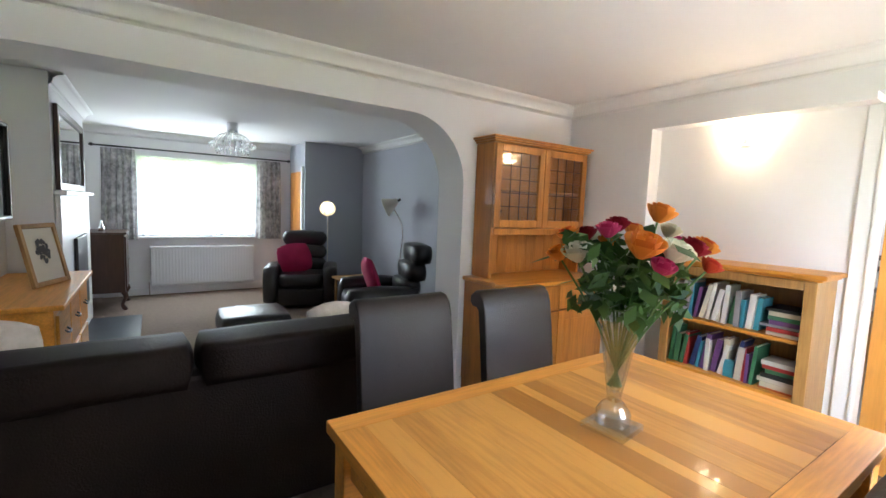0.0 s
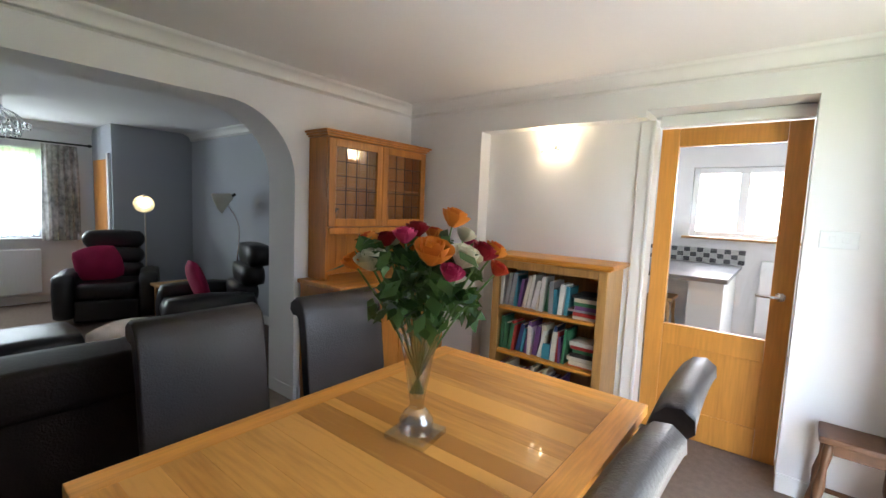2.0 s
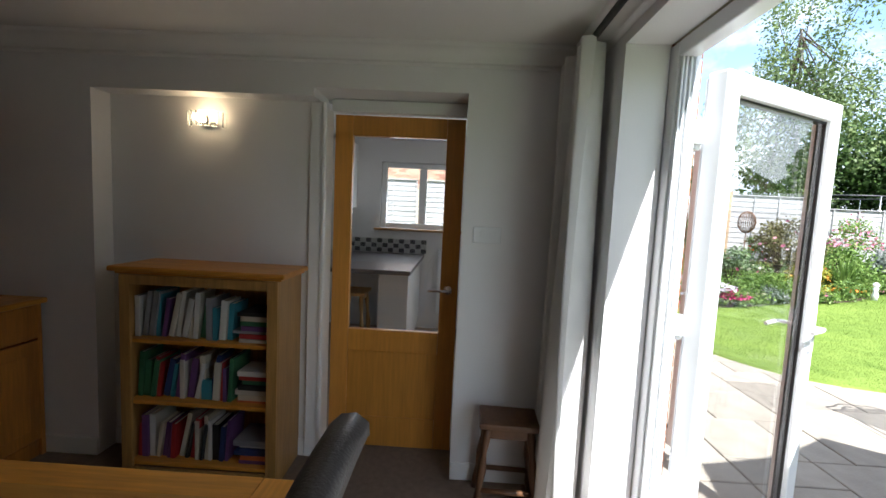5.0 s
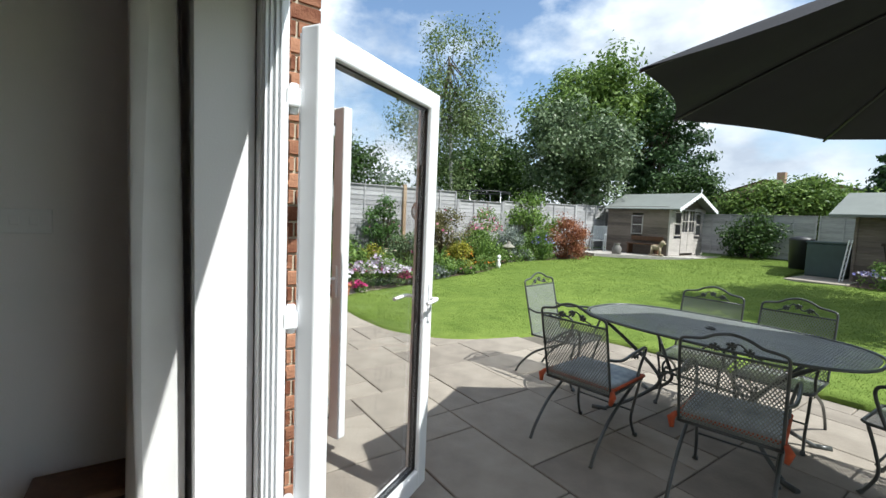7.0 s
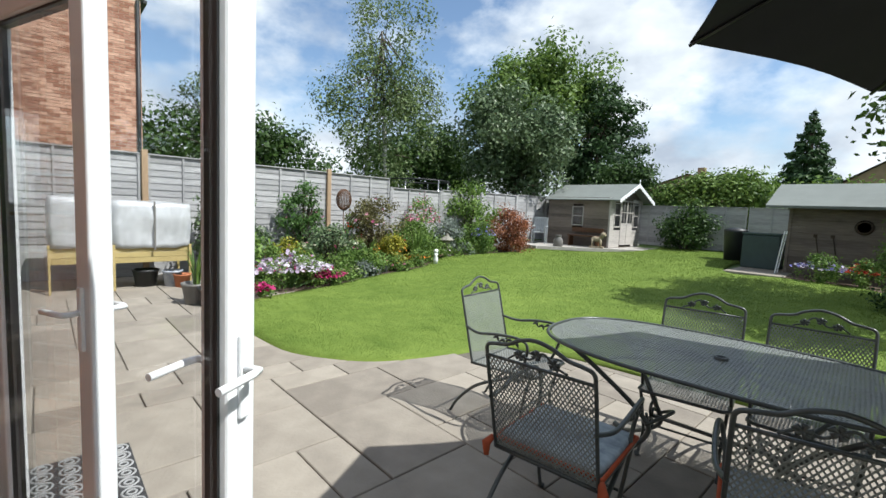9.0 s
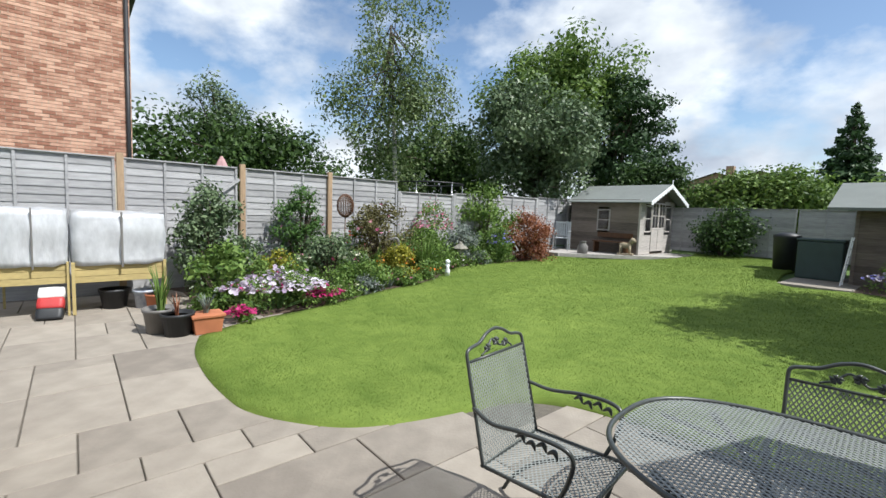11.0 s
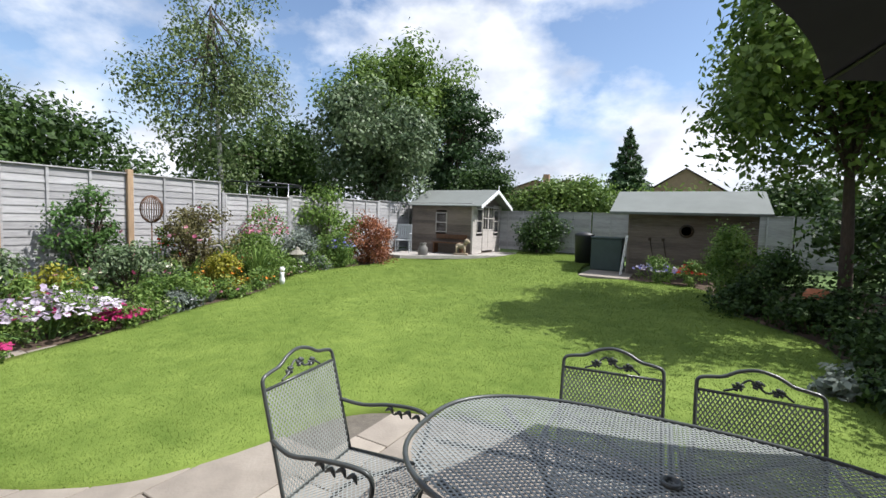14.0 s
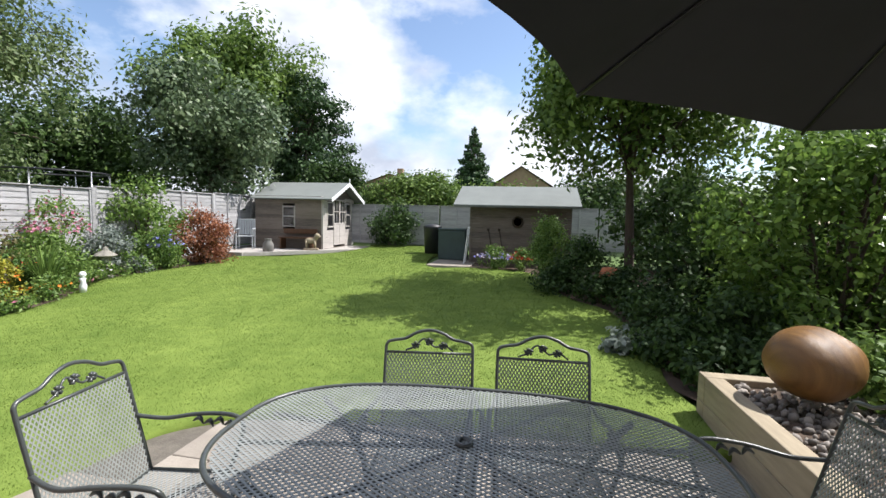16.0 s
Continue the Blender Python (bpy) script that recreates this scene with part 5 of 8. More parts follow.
bm = bmesh.new()
rows_g = [[bm.verts.new((x, y, gz(x, y) - 0.08)) for x in (-900, -60, -20, 0, 15, 30, 60, 900)] for y in (900, 40, 0, -5.2, -9, -14, -20, -30, -45.2, -120, -1200)]
for a_, b_ in zip(rows_g, rows_g[1:]):
    for i in range(len(a_) - 1):
        bm.faces.new((a_[i], b_[i], b_[i + 1], a_[i + 1])).smooth = True
gr = mesh_ob("ground", bm, GROUND)
tagged(gr, "rough green ground reaching the horizon", "ground", kind="structure")

# lawn: an outline that follows the terrace, then the borders
LAWN_EDGE = [(9.75, -3.78), (9.15, -3.62), (8.45, -3.57), (7.9, -3.59), (7.5, -3.65), (7.15, -3.84), (6.83, -4.12), (6.65, -4.46), (6.52, -4.9), (6.42, -5.4), (6.22, -5.68), (5.9, -5.84), (5.4, -5.95), (4.5, -6.04), (3.4, -6.1), (2.3, -6.12),
             (2.45, -7.2), (2.35, -8.0), (2.4, -8.6), (2.5, -10.0), (3.1, -10.9), (3.5, -12.6), (3.9, -13.5), (5.2, -13.7), (6.25, -13.6), (6.6, -15.8), (6.5, -18.0), (9.2, -18.1), (9.25, -17.2), (9.6, -15.6), (10.6, -14.3), (11.9, -13.8),
             (11.7, -12.6), (11.95, -11.3), (12.1, -10.4), (11.9, -9.6), (11.2, -8.6), (10.95, -7.8), (10.8, -6.8), (10.48, -5.9), (10.3, -5.0), (10.1, -4.35)]
bm = bmesh.new()
fine = [v for v in spline([(x, y, 0) for x, y in LAWN_EDGE] + [(LAWN_EDGE[0][0], LAWN_EDGE[0][1], 0)], 4)][:-1]
LP = [(v.x, v.y) for v in fine]


def in_lawn(x, y):
    c = False
    j = len(LP) - 1
    for i in range(len(LP)):
        (a, b), (p, q) = LP[i], LP[j]
        if (b > y) != (q > y) and x < (p - a) * (y - b) / (q - b) + a:
            c = not c
        j = i
    return c


pts2 = [Vector(p) for p in LP]
for i in range(70):
    for j in range(100):
        x, y = 2.2 + i * 0.15, -3.7 - j * 0.15
        if in_lawn(x, y) and in_lawn(x + 0.06, y) and in_lawn(x - 0.06, y) and in_lawn(x, y + 0.06) and in_lawn(x, y - 0.06):
            pts2.append(Vector((x, y)))
cdt = delaunay_2d_cdt(pts2, [(i, (i + 1) % len(LP)) for i in range(len(LP))], [], 0, 1e-5)
vs = [bm.verts.new((v.x, v.y, gz(v.x, v.y) + 0.012 + 0.0015 * noise.noise(Vector((v.x, v.y, 0)) * 1.3))) for v in cdt[0]]
for t3 in cdt[2]:
    c = sum((cdt[0][i] for i in t3), Vector((0, 0))) / 3
    if in_lawn(c.x, c.y):
        bm.faces.new([vs[i] for i in t3]).smooth = True
bmesh.ops.delete(bm, geom=[v for v in bm.verts if not v.link_faces], context="VERTS")
bnd = [e for e in bm.edges if e.is_boundary]
ex = bmesh.ops.extrude_edge_only(bm, edges=bnd)
for v in ex["geom"]:
    if isinstance(v, bmesh.types.BMVert):
        v.co.z -= 0.07
bmesh.ops.recalc_face_normals(bm, faces=bm.faces)
GRASSM = mat("lawn_turf", (0.118, 0.19, 0.030), 0.9, 0.32, 5, 0.6, 120, color2=(0.185, 0.25, 0.052), spec=0.15, detail=8)
lawn = tagged(mesh_ob("lawn", bm, GRASSM), "bright green mown lawn with curved edge", "lawn", kind="structure")

# blades, dense near the terrace
rgn = np.random.RandomState(8)


def blades(name, n, label):
    """Grass over the whole lawn, thinning out and widening with distance from the terrace."""
    P = []
    while len(P) < n:
        x, y = 2.3 + 9.8 * rgn.rand(), -3.5 - 14.6 * rgn.rand() ** 2.0
        if in_lawn(x, y):
            P.append((x, y, gz(x, y) + 0.008))
    P = np.array(P)
    far = np.clip(-P[:, 1] - 3.5, 0, 15)
    h, wd = 0.014 + 0.0004 * far, 0.0024 + 0.0004 * far
    a = rgn.rand(n) * 6.283
    hh = h * (0.5 + 0.9 * rgn.rand(n))
    off = rgn.normal(size=(n, 2)) * (h * 0.55)[:, None]
    dx, dy = np.cos(a) * wd, np.sin(a) * wd
    V = np.empty((n, 3, 3))
    V[:, 0] = P - np.stack([dx, dy, 0 * dx], 1)
    V[:, 1] = P + np.stack([dx, dy, 0 * dx], 1)
    V[:, 2] = P + np.stack([off[:, 0], off[:, 1], hh], 1)
    me = bpy.data.meshes.new(name)
    me.vertices.add(n * 3)
    me.vertices.foreach_set("co", V.ravel())
    me.loops.add(n * 3)
    me.loops.foreach_set("vertex_index", np.arange(n * 3))
    me.polygons.add(n)
    me.polygons.foreach_set("loop_start", np.arange(0, n * 3, 3))
    me.update(calc_edges=True)
    me.validate()
    me.materials.append(LAWN)
    return tagged(new(name, me), label, "grass", kind="stuff")


blades("grass", 230000, "short mown grass blades all over the lawn")

# terrace base
tagged(mesh_ob("pavement", bx((1.2, -6.5, -0.30), (13.4, FY_OUT, -0.118)), MORTAR), "sandstone paved terrace with dark joints", "terrace", kind="structure")
pav = bpy.data.objects["pavement"]

# border soil
bm = bmesh.new()
for pts in ([(10.2, -3.9), (10.4, -5.0), (10.55, -5.9), (10.8, -6.8), (10.95, -7.8), (11.2, -8.6), (11.9, -9.6), (12.1, -10.4), (11.95, -11.3), (11.7, -12.6), (11.9, -13.8), (13.3, -13.8), (13.3, -3.9)],):
    ring = [bm.verts.new((x, y, gz(x, y) + 0.0)) for x, y in pts]
    bm.faces.new(ring).normal_update()
bmesh.ops.triangulate(bm, faces=bm.faces)
tagged(mesh_ob("flower_bed", bm, SOIL), "dark soil of the long flower border", "soil", kind="structure")
bm = bmesh.new()
ring = [bm.verts.new((x, y, gz(x, y) - 0.01)) for x, y in ((2.25, -6.9), (2.45, -7.2), (2.35, -8.0), (2.4, -8.6), (2.5, -10.0), (3.1, -10.9), (3.5, -12.6), (3.9, -13.5), (5.2, -13.7), (5.2, -14.9), (-2, -14.9), (-2, -6.9))]
bm.faces.new(ring).normal_update()
bmesh.ops.triangulate(bm, faces=bm.faces)
tagged(mesh_ob("shrub_bed", bm, SOIL), "dark soil under the shrubs", "soil", kind="structure")

# ---- fence along the side ----
FX = 13.3


def fence_panel(m, w, h, label, grp):
    e = thing("fence", label, "fence panel", m, grp)
    n = 14
    hb = h / n
    for k in range(n):
        bm = bmesh.new()
        z = k * hb
        vs = [bm.verts.new(p) for p in ((-0.012, 0, z), (0.004, 0, z), (0.010, 0, z + hb + 0.015), (0.002, 0, z + hb + 0.015), (-0.012, -w, z), (0.004, -w, z), (0.010, -w, z + hb + 0.015), (0.002, -w, z + hb + 0.015))]
        for f in ((0, 1, 2, 3), (7, 6, 5, 4), (0, 4, 5, 1), (1, 5, 6, 2), (2, 6, 7, 3), (3, 7, 4, 0)):
            bm.faces.new([vs[i] for i in f])
        part("board", bm, FENCE, e)
    for y in (-0.02, -w * 0.33, -w * 0.66, -w + 0.02):
        part("batten", bx((-0.035, y - 0.02, 0), (-0.0125, y + 0.02, h), 0.003), FENCE, e)
    part("cap", bx((-0.045, -w, h + 0.012), (0.025, 0, h + 0.035), 0.004), FENCE, e)
    return e


fp1 = fence_panel(pose(FX, -3.36, 0.38), 1.80, 1.78, "grey weathered overlap fence panel", "tall fence panels")
for y in (4.30, 2.38, 0.46, -1.44, -5.30, -7.14):
    copy_thing(fp1, pose(FX, y, 0.38))
fp2 = fence_panel(pose(FX, -9.05, 0.30), 1.80, 1.62, "lower grey weathered overlap fence panel", "lower fence panels")
for y in (-10.93, -12.81, -14.69, -16.57):
    copy_thing(fp2, pose(FX, y, 0.34 + (-10 - y) * 0.02))
gb = thing("gravel_board", "grey boards under the side fence", "fence board", pose(0, 0, 0))
for y0, y1 in ((4.3, -1.42), (-1.44, -3.3), (-3.36, -5.2), (-5.3, -7.1), (-7.14, -8.95), (-9.05, -18.4)):
    part("board", bx((FX - 0.03, y1, -0.3), (FX + 0.01, y0, 0.375), 0.004), FENCE, gb)
pst = thing("fence_post", "brown treated timber fence post", "fence post", pose(FX - 0.03, -3.31, -0.2), "fence posts")
part("post", bx((-0.05, -0.05, 0), (0.05, 0.05, 2.46), 0.008), FENCEP, pst)
for y in (-1.40, -5.25, -7.10):
    copy_thing(pst, pose(FX - 0.03, y, -0.2))
brace = thing("fence_brace", "slanting grey batten nailed across a fence panel", "fence brace", pose(FX - 0.055, -4.52, 1.42, 51, 0, 0))
part("batten", bx((-0.012, -0.03, 0), (0.012, 0.03, 0.86), 0.003), FENCE, brace)
lpst = thing("low_fence_post", "grey weathered post of the lower fence", "fence post", pose(FX - 0.01, -9.0, -0.36), "lower fence posts")
part("post", bx((-0.04, -0.04, 0), (0.04, 0.04, 2.32), 0.008), FENCE, lpst)
for y in (-10.88, -12.76, -14.64, -16.52):
    copy_thing(lpst, pose(FX - 0.01, y, -0.36 + (-10 - y) * 0.02))

# back fence
bf = fence_panel(pose(12.5, -18.5, 0.46, 0, 0, -90), 1.80, 1.42, "pale grey back fence panel", "back fence panels")
for k in range(1, 7):
    copy_thing(bf, pose(12.5 - 1.85 * k, -18.5, 0.46, 0, 0, -90))

# ---- summerhouse ----
sh = thing("summerhouse", "weathered timber summerhouse with felt roof on a deck", "summerhouse", pose(10.4, -16.1, 0.36))
SWX, SWY, SH_ = 2.45, -2.5, 1.72
# side boards coloured darker for shade, the sunlit front keeps the paler tone
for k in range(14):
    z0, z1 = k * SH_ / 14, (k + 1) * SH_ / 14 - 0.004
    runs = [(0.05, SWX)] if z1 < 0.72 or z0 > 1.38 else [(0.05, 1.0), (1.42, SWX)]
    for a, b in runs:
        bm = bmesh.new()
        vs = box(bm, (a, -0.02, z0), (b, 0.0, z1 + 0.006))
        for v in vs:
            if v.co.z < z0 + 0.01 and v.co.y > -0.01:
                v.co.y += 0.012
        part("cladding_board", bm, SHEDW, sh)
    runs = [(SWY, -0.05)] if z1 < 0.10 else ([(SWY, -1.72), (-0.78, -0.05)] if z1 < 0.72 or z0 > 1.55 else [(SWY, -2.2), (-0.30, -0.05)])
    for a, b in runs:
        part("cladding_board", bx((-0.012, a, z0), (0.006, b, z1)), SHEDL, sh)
part("corner_post", bx((-0.02, -0.055, 0), (0.045, 0.012, SH_), 0.004), SHEDL, sh)
part("corner_post", bx((-0.02, SWY - 0.03, 0), (0.045, SWY + 0.03, SH_), 0.004), SHEDL, sh)
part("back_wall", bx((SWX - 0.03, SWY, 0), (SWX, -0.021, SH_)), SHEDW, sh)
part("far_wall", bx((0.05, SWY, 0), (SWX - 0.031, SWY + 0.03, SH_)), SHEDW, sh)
part("floor", bx((0.02, SWY + 0.031, -0.03), (SWX - 0.031, -0.021, 0.02)), SHEDW, sh)


def sash(parent, lo, hi, axis, cols, rows, nm="window"):
    e = part(nm, bmesh.new(), SHEDL, parent)
    t = 0.03
    (a0, z0), (a1, z1) = lo, hi

    def bb(u0, u1, w0, w1):
        return bx((u0, 0.001, w0), (u1, t, w1), 0.003) if axis == "x" else bx((-t, u0, w0), (-0.013, u1, w1), 0.003)
    part("frame", bb(a0, a0 + 0.04, z0, z1), SHEDL, e)
    part("frame", bb(a1 - 0.04, a1, z0, z1), SHEDL, e)
    part("frame", bb(a0 + 0.041, a1 - 0.041, z0, z0 + 0.04), SHEDL, e)
    part("frame", bb(a0 + 0.041, a1 - 0.041, z1 - 0.04, z1), SHEDL, e)
    for k in range(1, cols):
        u = a0 + (a1 - a0) * k / cols
        part("bar", bb(u - 0.015, u + 0.015, z0 + 0.041, z1 - 0.041), SHEDL, e)
    for k in range(1, rows):
        w = z0 + (z1 - z0) * k / rows
        part("bar", bb(a0 + 0.041, a1 - 0.041, w - 0.015, w + 0.015), SHEDL, e)
    g = bx((a0 + 0.02, 0.010, z0 + 0.02), (a1 - 0.02, 0.014, z1 - 0.02)) if axis == "x" else bx((-0.024, a0 + 0.02, z0 + 0.02), (-0.02, a1 - 0.02, z1 - 0.02))
    part("pane", g, GLASS, e)


sash(sh, (0.98, 0.70), (1.44, 1.40), "x", 1, 2)
sash(sh, (-0.74, 0.70), (-0.28, 1.56), "y", 1, 2)
sash(sh, (-2.22, 0.70), (-1.76, 1.56), "y", 1, 2)
dd = part("door", bx((-0.03, -1.72, 0.08), (-0.012, -1.26, 0.80), 0.003), SHEDL, sh)
dd2 = part("door", bx((-0.03, -1.24, 0.08), (-0.012, -0.78, 0.80), 0.003), SHEDL, sh)
sash(sh, (-1.72, 0.81), (-1.26, 1.66), "y", 2, 2, "door_window")
sash(sh, (-1.24, 0.81), (-0.78, 1.66), "y", 2, 2, "door_window")
RZ, EZ = 2.26, 1.66
yc = SWY / 2
bm = bmesh.new()
for s in (1, -1):
    ye = yc + s * (abs(SWY) / 2 + 0.16)
    ze = EZ - 0.02
    vs = [bm.verts.new(p) for p in ((-0.38, ye, ze), (SWX + 0.12, ye, ze), (SWX + 0.12, yc, RZ), (-0.38, yc, RZ), (-0.38, ye, ze - 0.03), (SWX + 0.12, ye, ze - 0.03), (SWX + 0.12, yc, RZ - 0.03), (-0.38, yc, RZ - 0.03))]
    for f in ((0, 1, 2, 3), (7, 6, 5, 4), (0, 4, 5, 1), (1, 5, 6, 2), (3, 7, 4, 0)):
        bm.faces.new([vs[i] for i in f])
bmesh.ops.recalc_face_normals(bm, faces=bm.faces)
part("roof", bm, FELT, sh, "grey green felt roof")
for s in (1, -1):
    bm = bmesh.new()
    n = 8
    for k in range(n):
        t0, t1 = k / n, (k + 1) / n
        y0, y1 = yc + s * (abs(SWY) / 2 + 0.16) * (1 - t0), yc + s * (abs(SWY) / 2 + 0.16) * (1 - t1)
        z0, z1 = EZ + (RZ - EZ) * t0, EZ + (RZ - EZ) * t1
        zm, ym = (z0 + z1) / 2 - 0.15, (y0 + y1) / 2
        vs = [bm.verts.new((x, y, z)) for x in (-0.40, -0.382) for y, z in ((y0, z0), (y1, z1), (y1, z1 - 0.10), (ym, zm), (y0, z0 - 0.10))]
        bm.faces.new(vs[:5])
        bm.faces.new(vs[5:][::-1])
        for i in range(5):
            bm.faces.new((vs[i], vs[(i + 1) % 5], vs[5 + (i + 1) % 5], vs[5 + i]))
    bmesh.ops.recalc_face_normals(bm, faces=bm.faces)
    part("bargeboard", bm, UPVC, sh, "scalloped white painted bargeboard")
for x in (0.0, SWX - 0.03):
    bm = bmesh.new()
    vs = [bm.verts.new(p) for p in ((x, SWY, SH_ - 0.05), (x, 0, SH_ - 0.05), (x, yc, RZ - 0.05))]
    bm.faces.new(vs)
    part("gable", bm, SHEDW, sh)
bm = bmesh.new()
box(bm, (-0.402, yc - 0.02, RZ - 0.1), (-0.38, yc + 0.02, RZ + 0.14), 0.004)
part("finial", bm, UPVC, sh)

DECKW = mat("silvered_deck_timber", (0.36, 0.335, 0.31), 0.85, 0.2, 5, 0.3, 50, stretch=(8, 1, 8), per_object=0.12)
deck = thing("deck", "low pale timber deck in front of the summerhouse", "deck", pose(0, 0, 0), kind="structure")
for k in range(22):
    x0 = 9.3 + k * 0.16
    y_f = -14.0 - max(0, (11.8 - x0)) * 1.15
    part("plank", bx((x0, -18.4, 0.24), (x0 + 0.157, max(y_f, -17.0), 0.345), 0.003), DECKW, deck)

fascia = part("fascia", bx((0, 0.003, 0), (3.99, 0.025, 0.107), 0.003), DECKW, deck)
fascia.matrix_basis = pose(9.19, -17.0, 0.24, 0, 0, math.degrees(math.atan2(3.0, 2.61)))
bench = thing("garden_bench", "low red brown bench against the summerhouse wall", "bench", pose(11.3, -15.85, 0.345))
part("seat", bx((-0.75, -0.17, 0.36), (0.45, 0.17, 0.40), 0.006), STOOLW, bench)
for x in (-0.68, 0.36):
    part("leg", bx((x, -0.15, 0), (x + 0.05, 0.15, 0.359), 0.004), STOOLW, bench)
part("backrest", bx((-0.75, -0.185, 0.5), (0.45, -0.155, 0.66), 0.006), STOOLW, bench)
# dog statue and churn on the deck
bm = bmesh.new()
bmesh.ops.create_icosphere(bm, subdivisions=2, radius=0.13, matrix=pose(0, 0, 0.30) @ Matrix.Diagonal((1.5, 0.75, 0.8, 1)))
for x, y in ((-0.13, -0.06), (-0.13, 0.06), (0.13, -0.06), (0.13, 0.06)):
    tube(bm, [(x, y, 0.30), (x, y, 0.06)], 0.035, 8)
bmesh.ops.create_icosphere(bm, subdivisions=2, radius=0.085, matrix=pose(0.2, 0, 0.46))
tube(bm, [(0.14, 0, 0.36), (0.2, 0, 0.46), (0.3, 0, 0.43)], [0.08, 0.07, 0.035], 8)
box(bm, (-0.22, -0.11, 0.0), (0.24, 0.11, 0.06), 0.01)
o = tagged(mesh_ob("dog_statue", bm, SLEEPER), "pale stone standing dog statue on the deck", "statue")
o.matrix_basis = pose(10.62, -15.72, 0.345, 0, 0, 200)
bm = bmesh.new()
lathe(bm, [(0, 0), (0.15, 0), (0.16, 0.02), (0.16, 0.22), (0.10, 0.30), (0.10, 0.36), (0.12, 0.38), (0, 0.385)], 18)
o = tagged(mesh_ob("milk_churn", bm, POTG), "grey metal milk churn on the deck", "churn")
o.matrix_basis = pose(11.5, -14.75, 0.345)

def deck_chair(m):
    """Slatted garden chair with arms."""
    e = thing("deck_chair", "pale grey slatted garden chair on the summerhouse deck", "garden chair", m)
    for x in (-0.25, 0.22):
        for y, h in ((-0.22, 0.95), (0.2, 0.62)):
            part("leg", bx((x, y, 0), (x + 0.035, y + 0.035, h), 0.004), POTW, e)
        part("arm", bx((x - 0.01, -0.22, 0.62), (x + 0.045, 0.25, 0.645), 0.004), POTW, e)
    for k in range(6):
        part("seat_slat", bx((-0.214, -0.18 + k * 0.07, 0.40), (0.219, -0.125 + k * 0.07, 0.42), 0.003), POTW, e)
        part("back_slat", bx((-0.205 + k * 0.072, -0.21, 0.45), (-0.15 + k * 0.072, -0.195, 0.93), 0.003), POTW, e)
    part("top_rail", bx((-0.214, -0.222, 0.90), (0.219, -0.18, 0.95), 0.004), POTW, e)
    return e


POTW = mat("pale_grey_paint", (0.42, 0.44, 0.46), 0.5, 0.1, 6)
deck_chair(pose(12.55, -15.15, 0.345, 0, 0, 25))
bt = thing("bistro_table", "small round dark metal table on the summerhouse deck", "garden table", pose(12.9, -14.75, 0.345))
bm = bmesh.new()
lathe(bm, [(0, 0.68), (0.28, 0.68), (0.29, 0.69), (0.28, 0.70), (0, 0.70)], 20)
part("tabletop", bm, IRON, bt)
for k in range(3):
    a = k * 2.094
    bm = bmesh.new()
    tube(bm, spline([(0.05 * math.cos(a), 0.05 * math.sin(a), 0.68), (0.06 * math.cos(a), 0.06 * math.sin(a), 0.35), (0.24 * math.cos(a), 0.24 * math.sin(a), 0.0)], 5), 0.011, 7)
    part("leg", bm, IRON, bt)

# ---- shed ----
sd = thing("shed", "weathered timber shed with grey felt roof", "shed", pose(0, 0, 0))
sx0_, sx1_, sy_, sz_ = 5.38, 2.65, -14.95, 0.25
# front and end boards take the darker tone that holds their shade
for k in range(12):
    z0 = sz_ + k * 0.142
    part("cladding_board", bx((sx1_, sy_ - 0.02, z0), (sx0_ - 0.05, sy_ + 0.0, z0 + 0.139), 0.003), SHEDW, sd)
    part("cladding_board", bx((sx0_ - 0.02, sy_ - 2.2, z0), (sx0_, sy_ - 0.05, z0 + 0.139), 0.003), SHEDW, sd)
part("corner_post", bx((sx0_ - 0.05, sy_ - 0.05, sz_), (sx0_ + 0.015, sy_ + 0.015, sz_ + 1.7), 0.004), SHEDW, sd)
part("back_wall", bx((sx1_, sy_ - 2.2, sz_), (sx0_ - 0.021, sy_ - 2.17, sz_ + 1.7)), SHEDW, sd)
bm = bmesh.new()
for (y0, z0), (y1, z1) in (((sy_ + 0.42, 1.86), (sy_ - 1.1, 2.46)), ((sy_ - 1.1, 2.46), (sy_ - 2.4, 1.92))):
    a, b = sx1_ - 0.2, sx0_ + 0.42
    vs = [bm.verts.new(p) for p in ((a, y0, z0), (b, y0, z0), (b, y1, z1), (a, y1, z1), (a, y0, z0 - 0.06), (b, y0, z0 - 0.06), (b, y1, z1 - 0.06), (a, y1, z1 - 0.06))]
    for f in ((0, 1, 2, 3), (7, 6, 5, 4), (0, 4, 5, 1), (1, 5, 6, 2), (3, 7, 4, 0), (2, 6, 7, 3)):
        bm.faces.new([vs[i] for i in f])
bmesh.ops.recalc_face_normals(bm, faces=bm.faces)
part("roof", bm, FELT, sd, "grey felt roof")
bm = bmesh.new()
lathe(bm, [(0.11, -0.025), (0.16, 0), (0.11, 0.03), (0.07, 0), (0.11, -0.025)], 18)
bmesh.ops.rotate(bm, verts=bm.verts, cent=(0, 0, 0), matrix=Matrix.Rotation(radians(90), 3, "X"))
o = tagged(mesh_ob("wreath", bm, BARK), "round dark twig wreath hung on the shed", "wreath")
o.matrix_basis = pose(4.08, sy_ + 0.035, 1.42)
for x in (4.75, 4.45):
    bm = bmesh.new()
    tube(bm, [(x, sy_ + 0.02, 0.55), (x + 0.12, sy_ + 0.02, 1.2)], 0.012, 6)
    box(bm, (x + 0.09, sy_ + 0.005, 1.15), (x + 0.16, sy_ + 0.03, 1.22), 0.006)
    tagged(mesh_ob("garden_tool", bm, BARK), "long handled garden tool hung on shed wall", "garden tool")
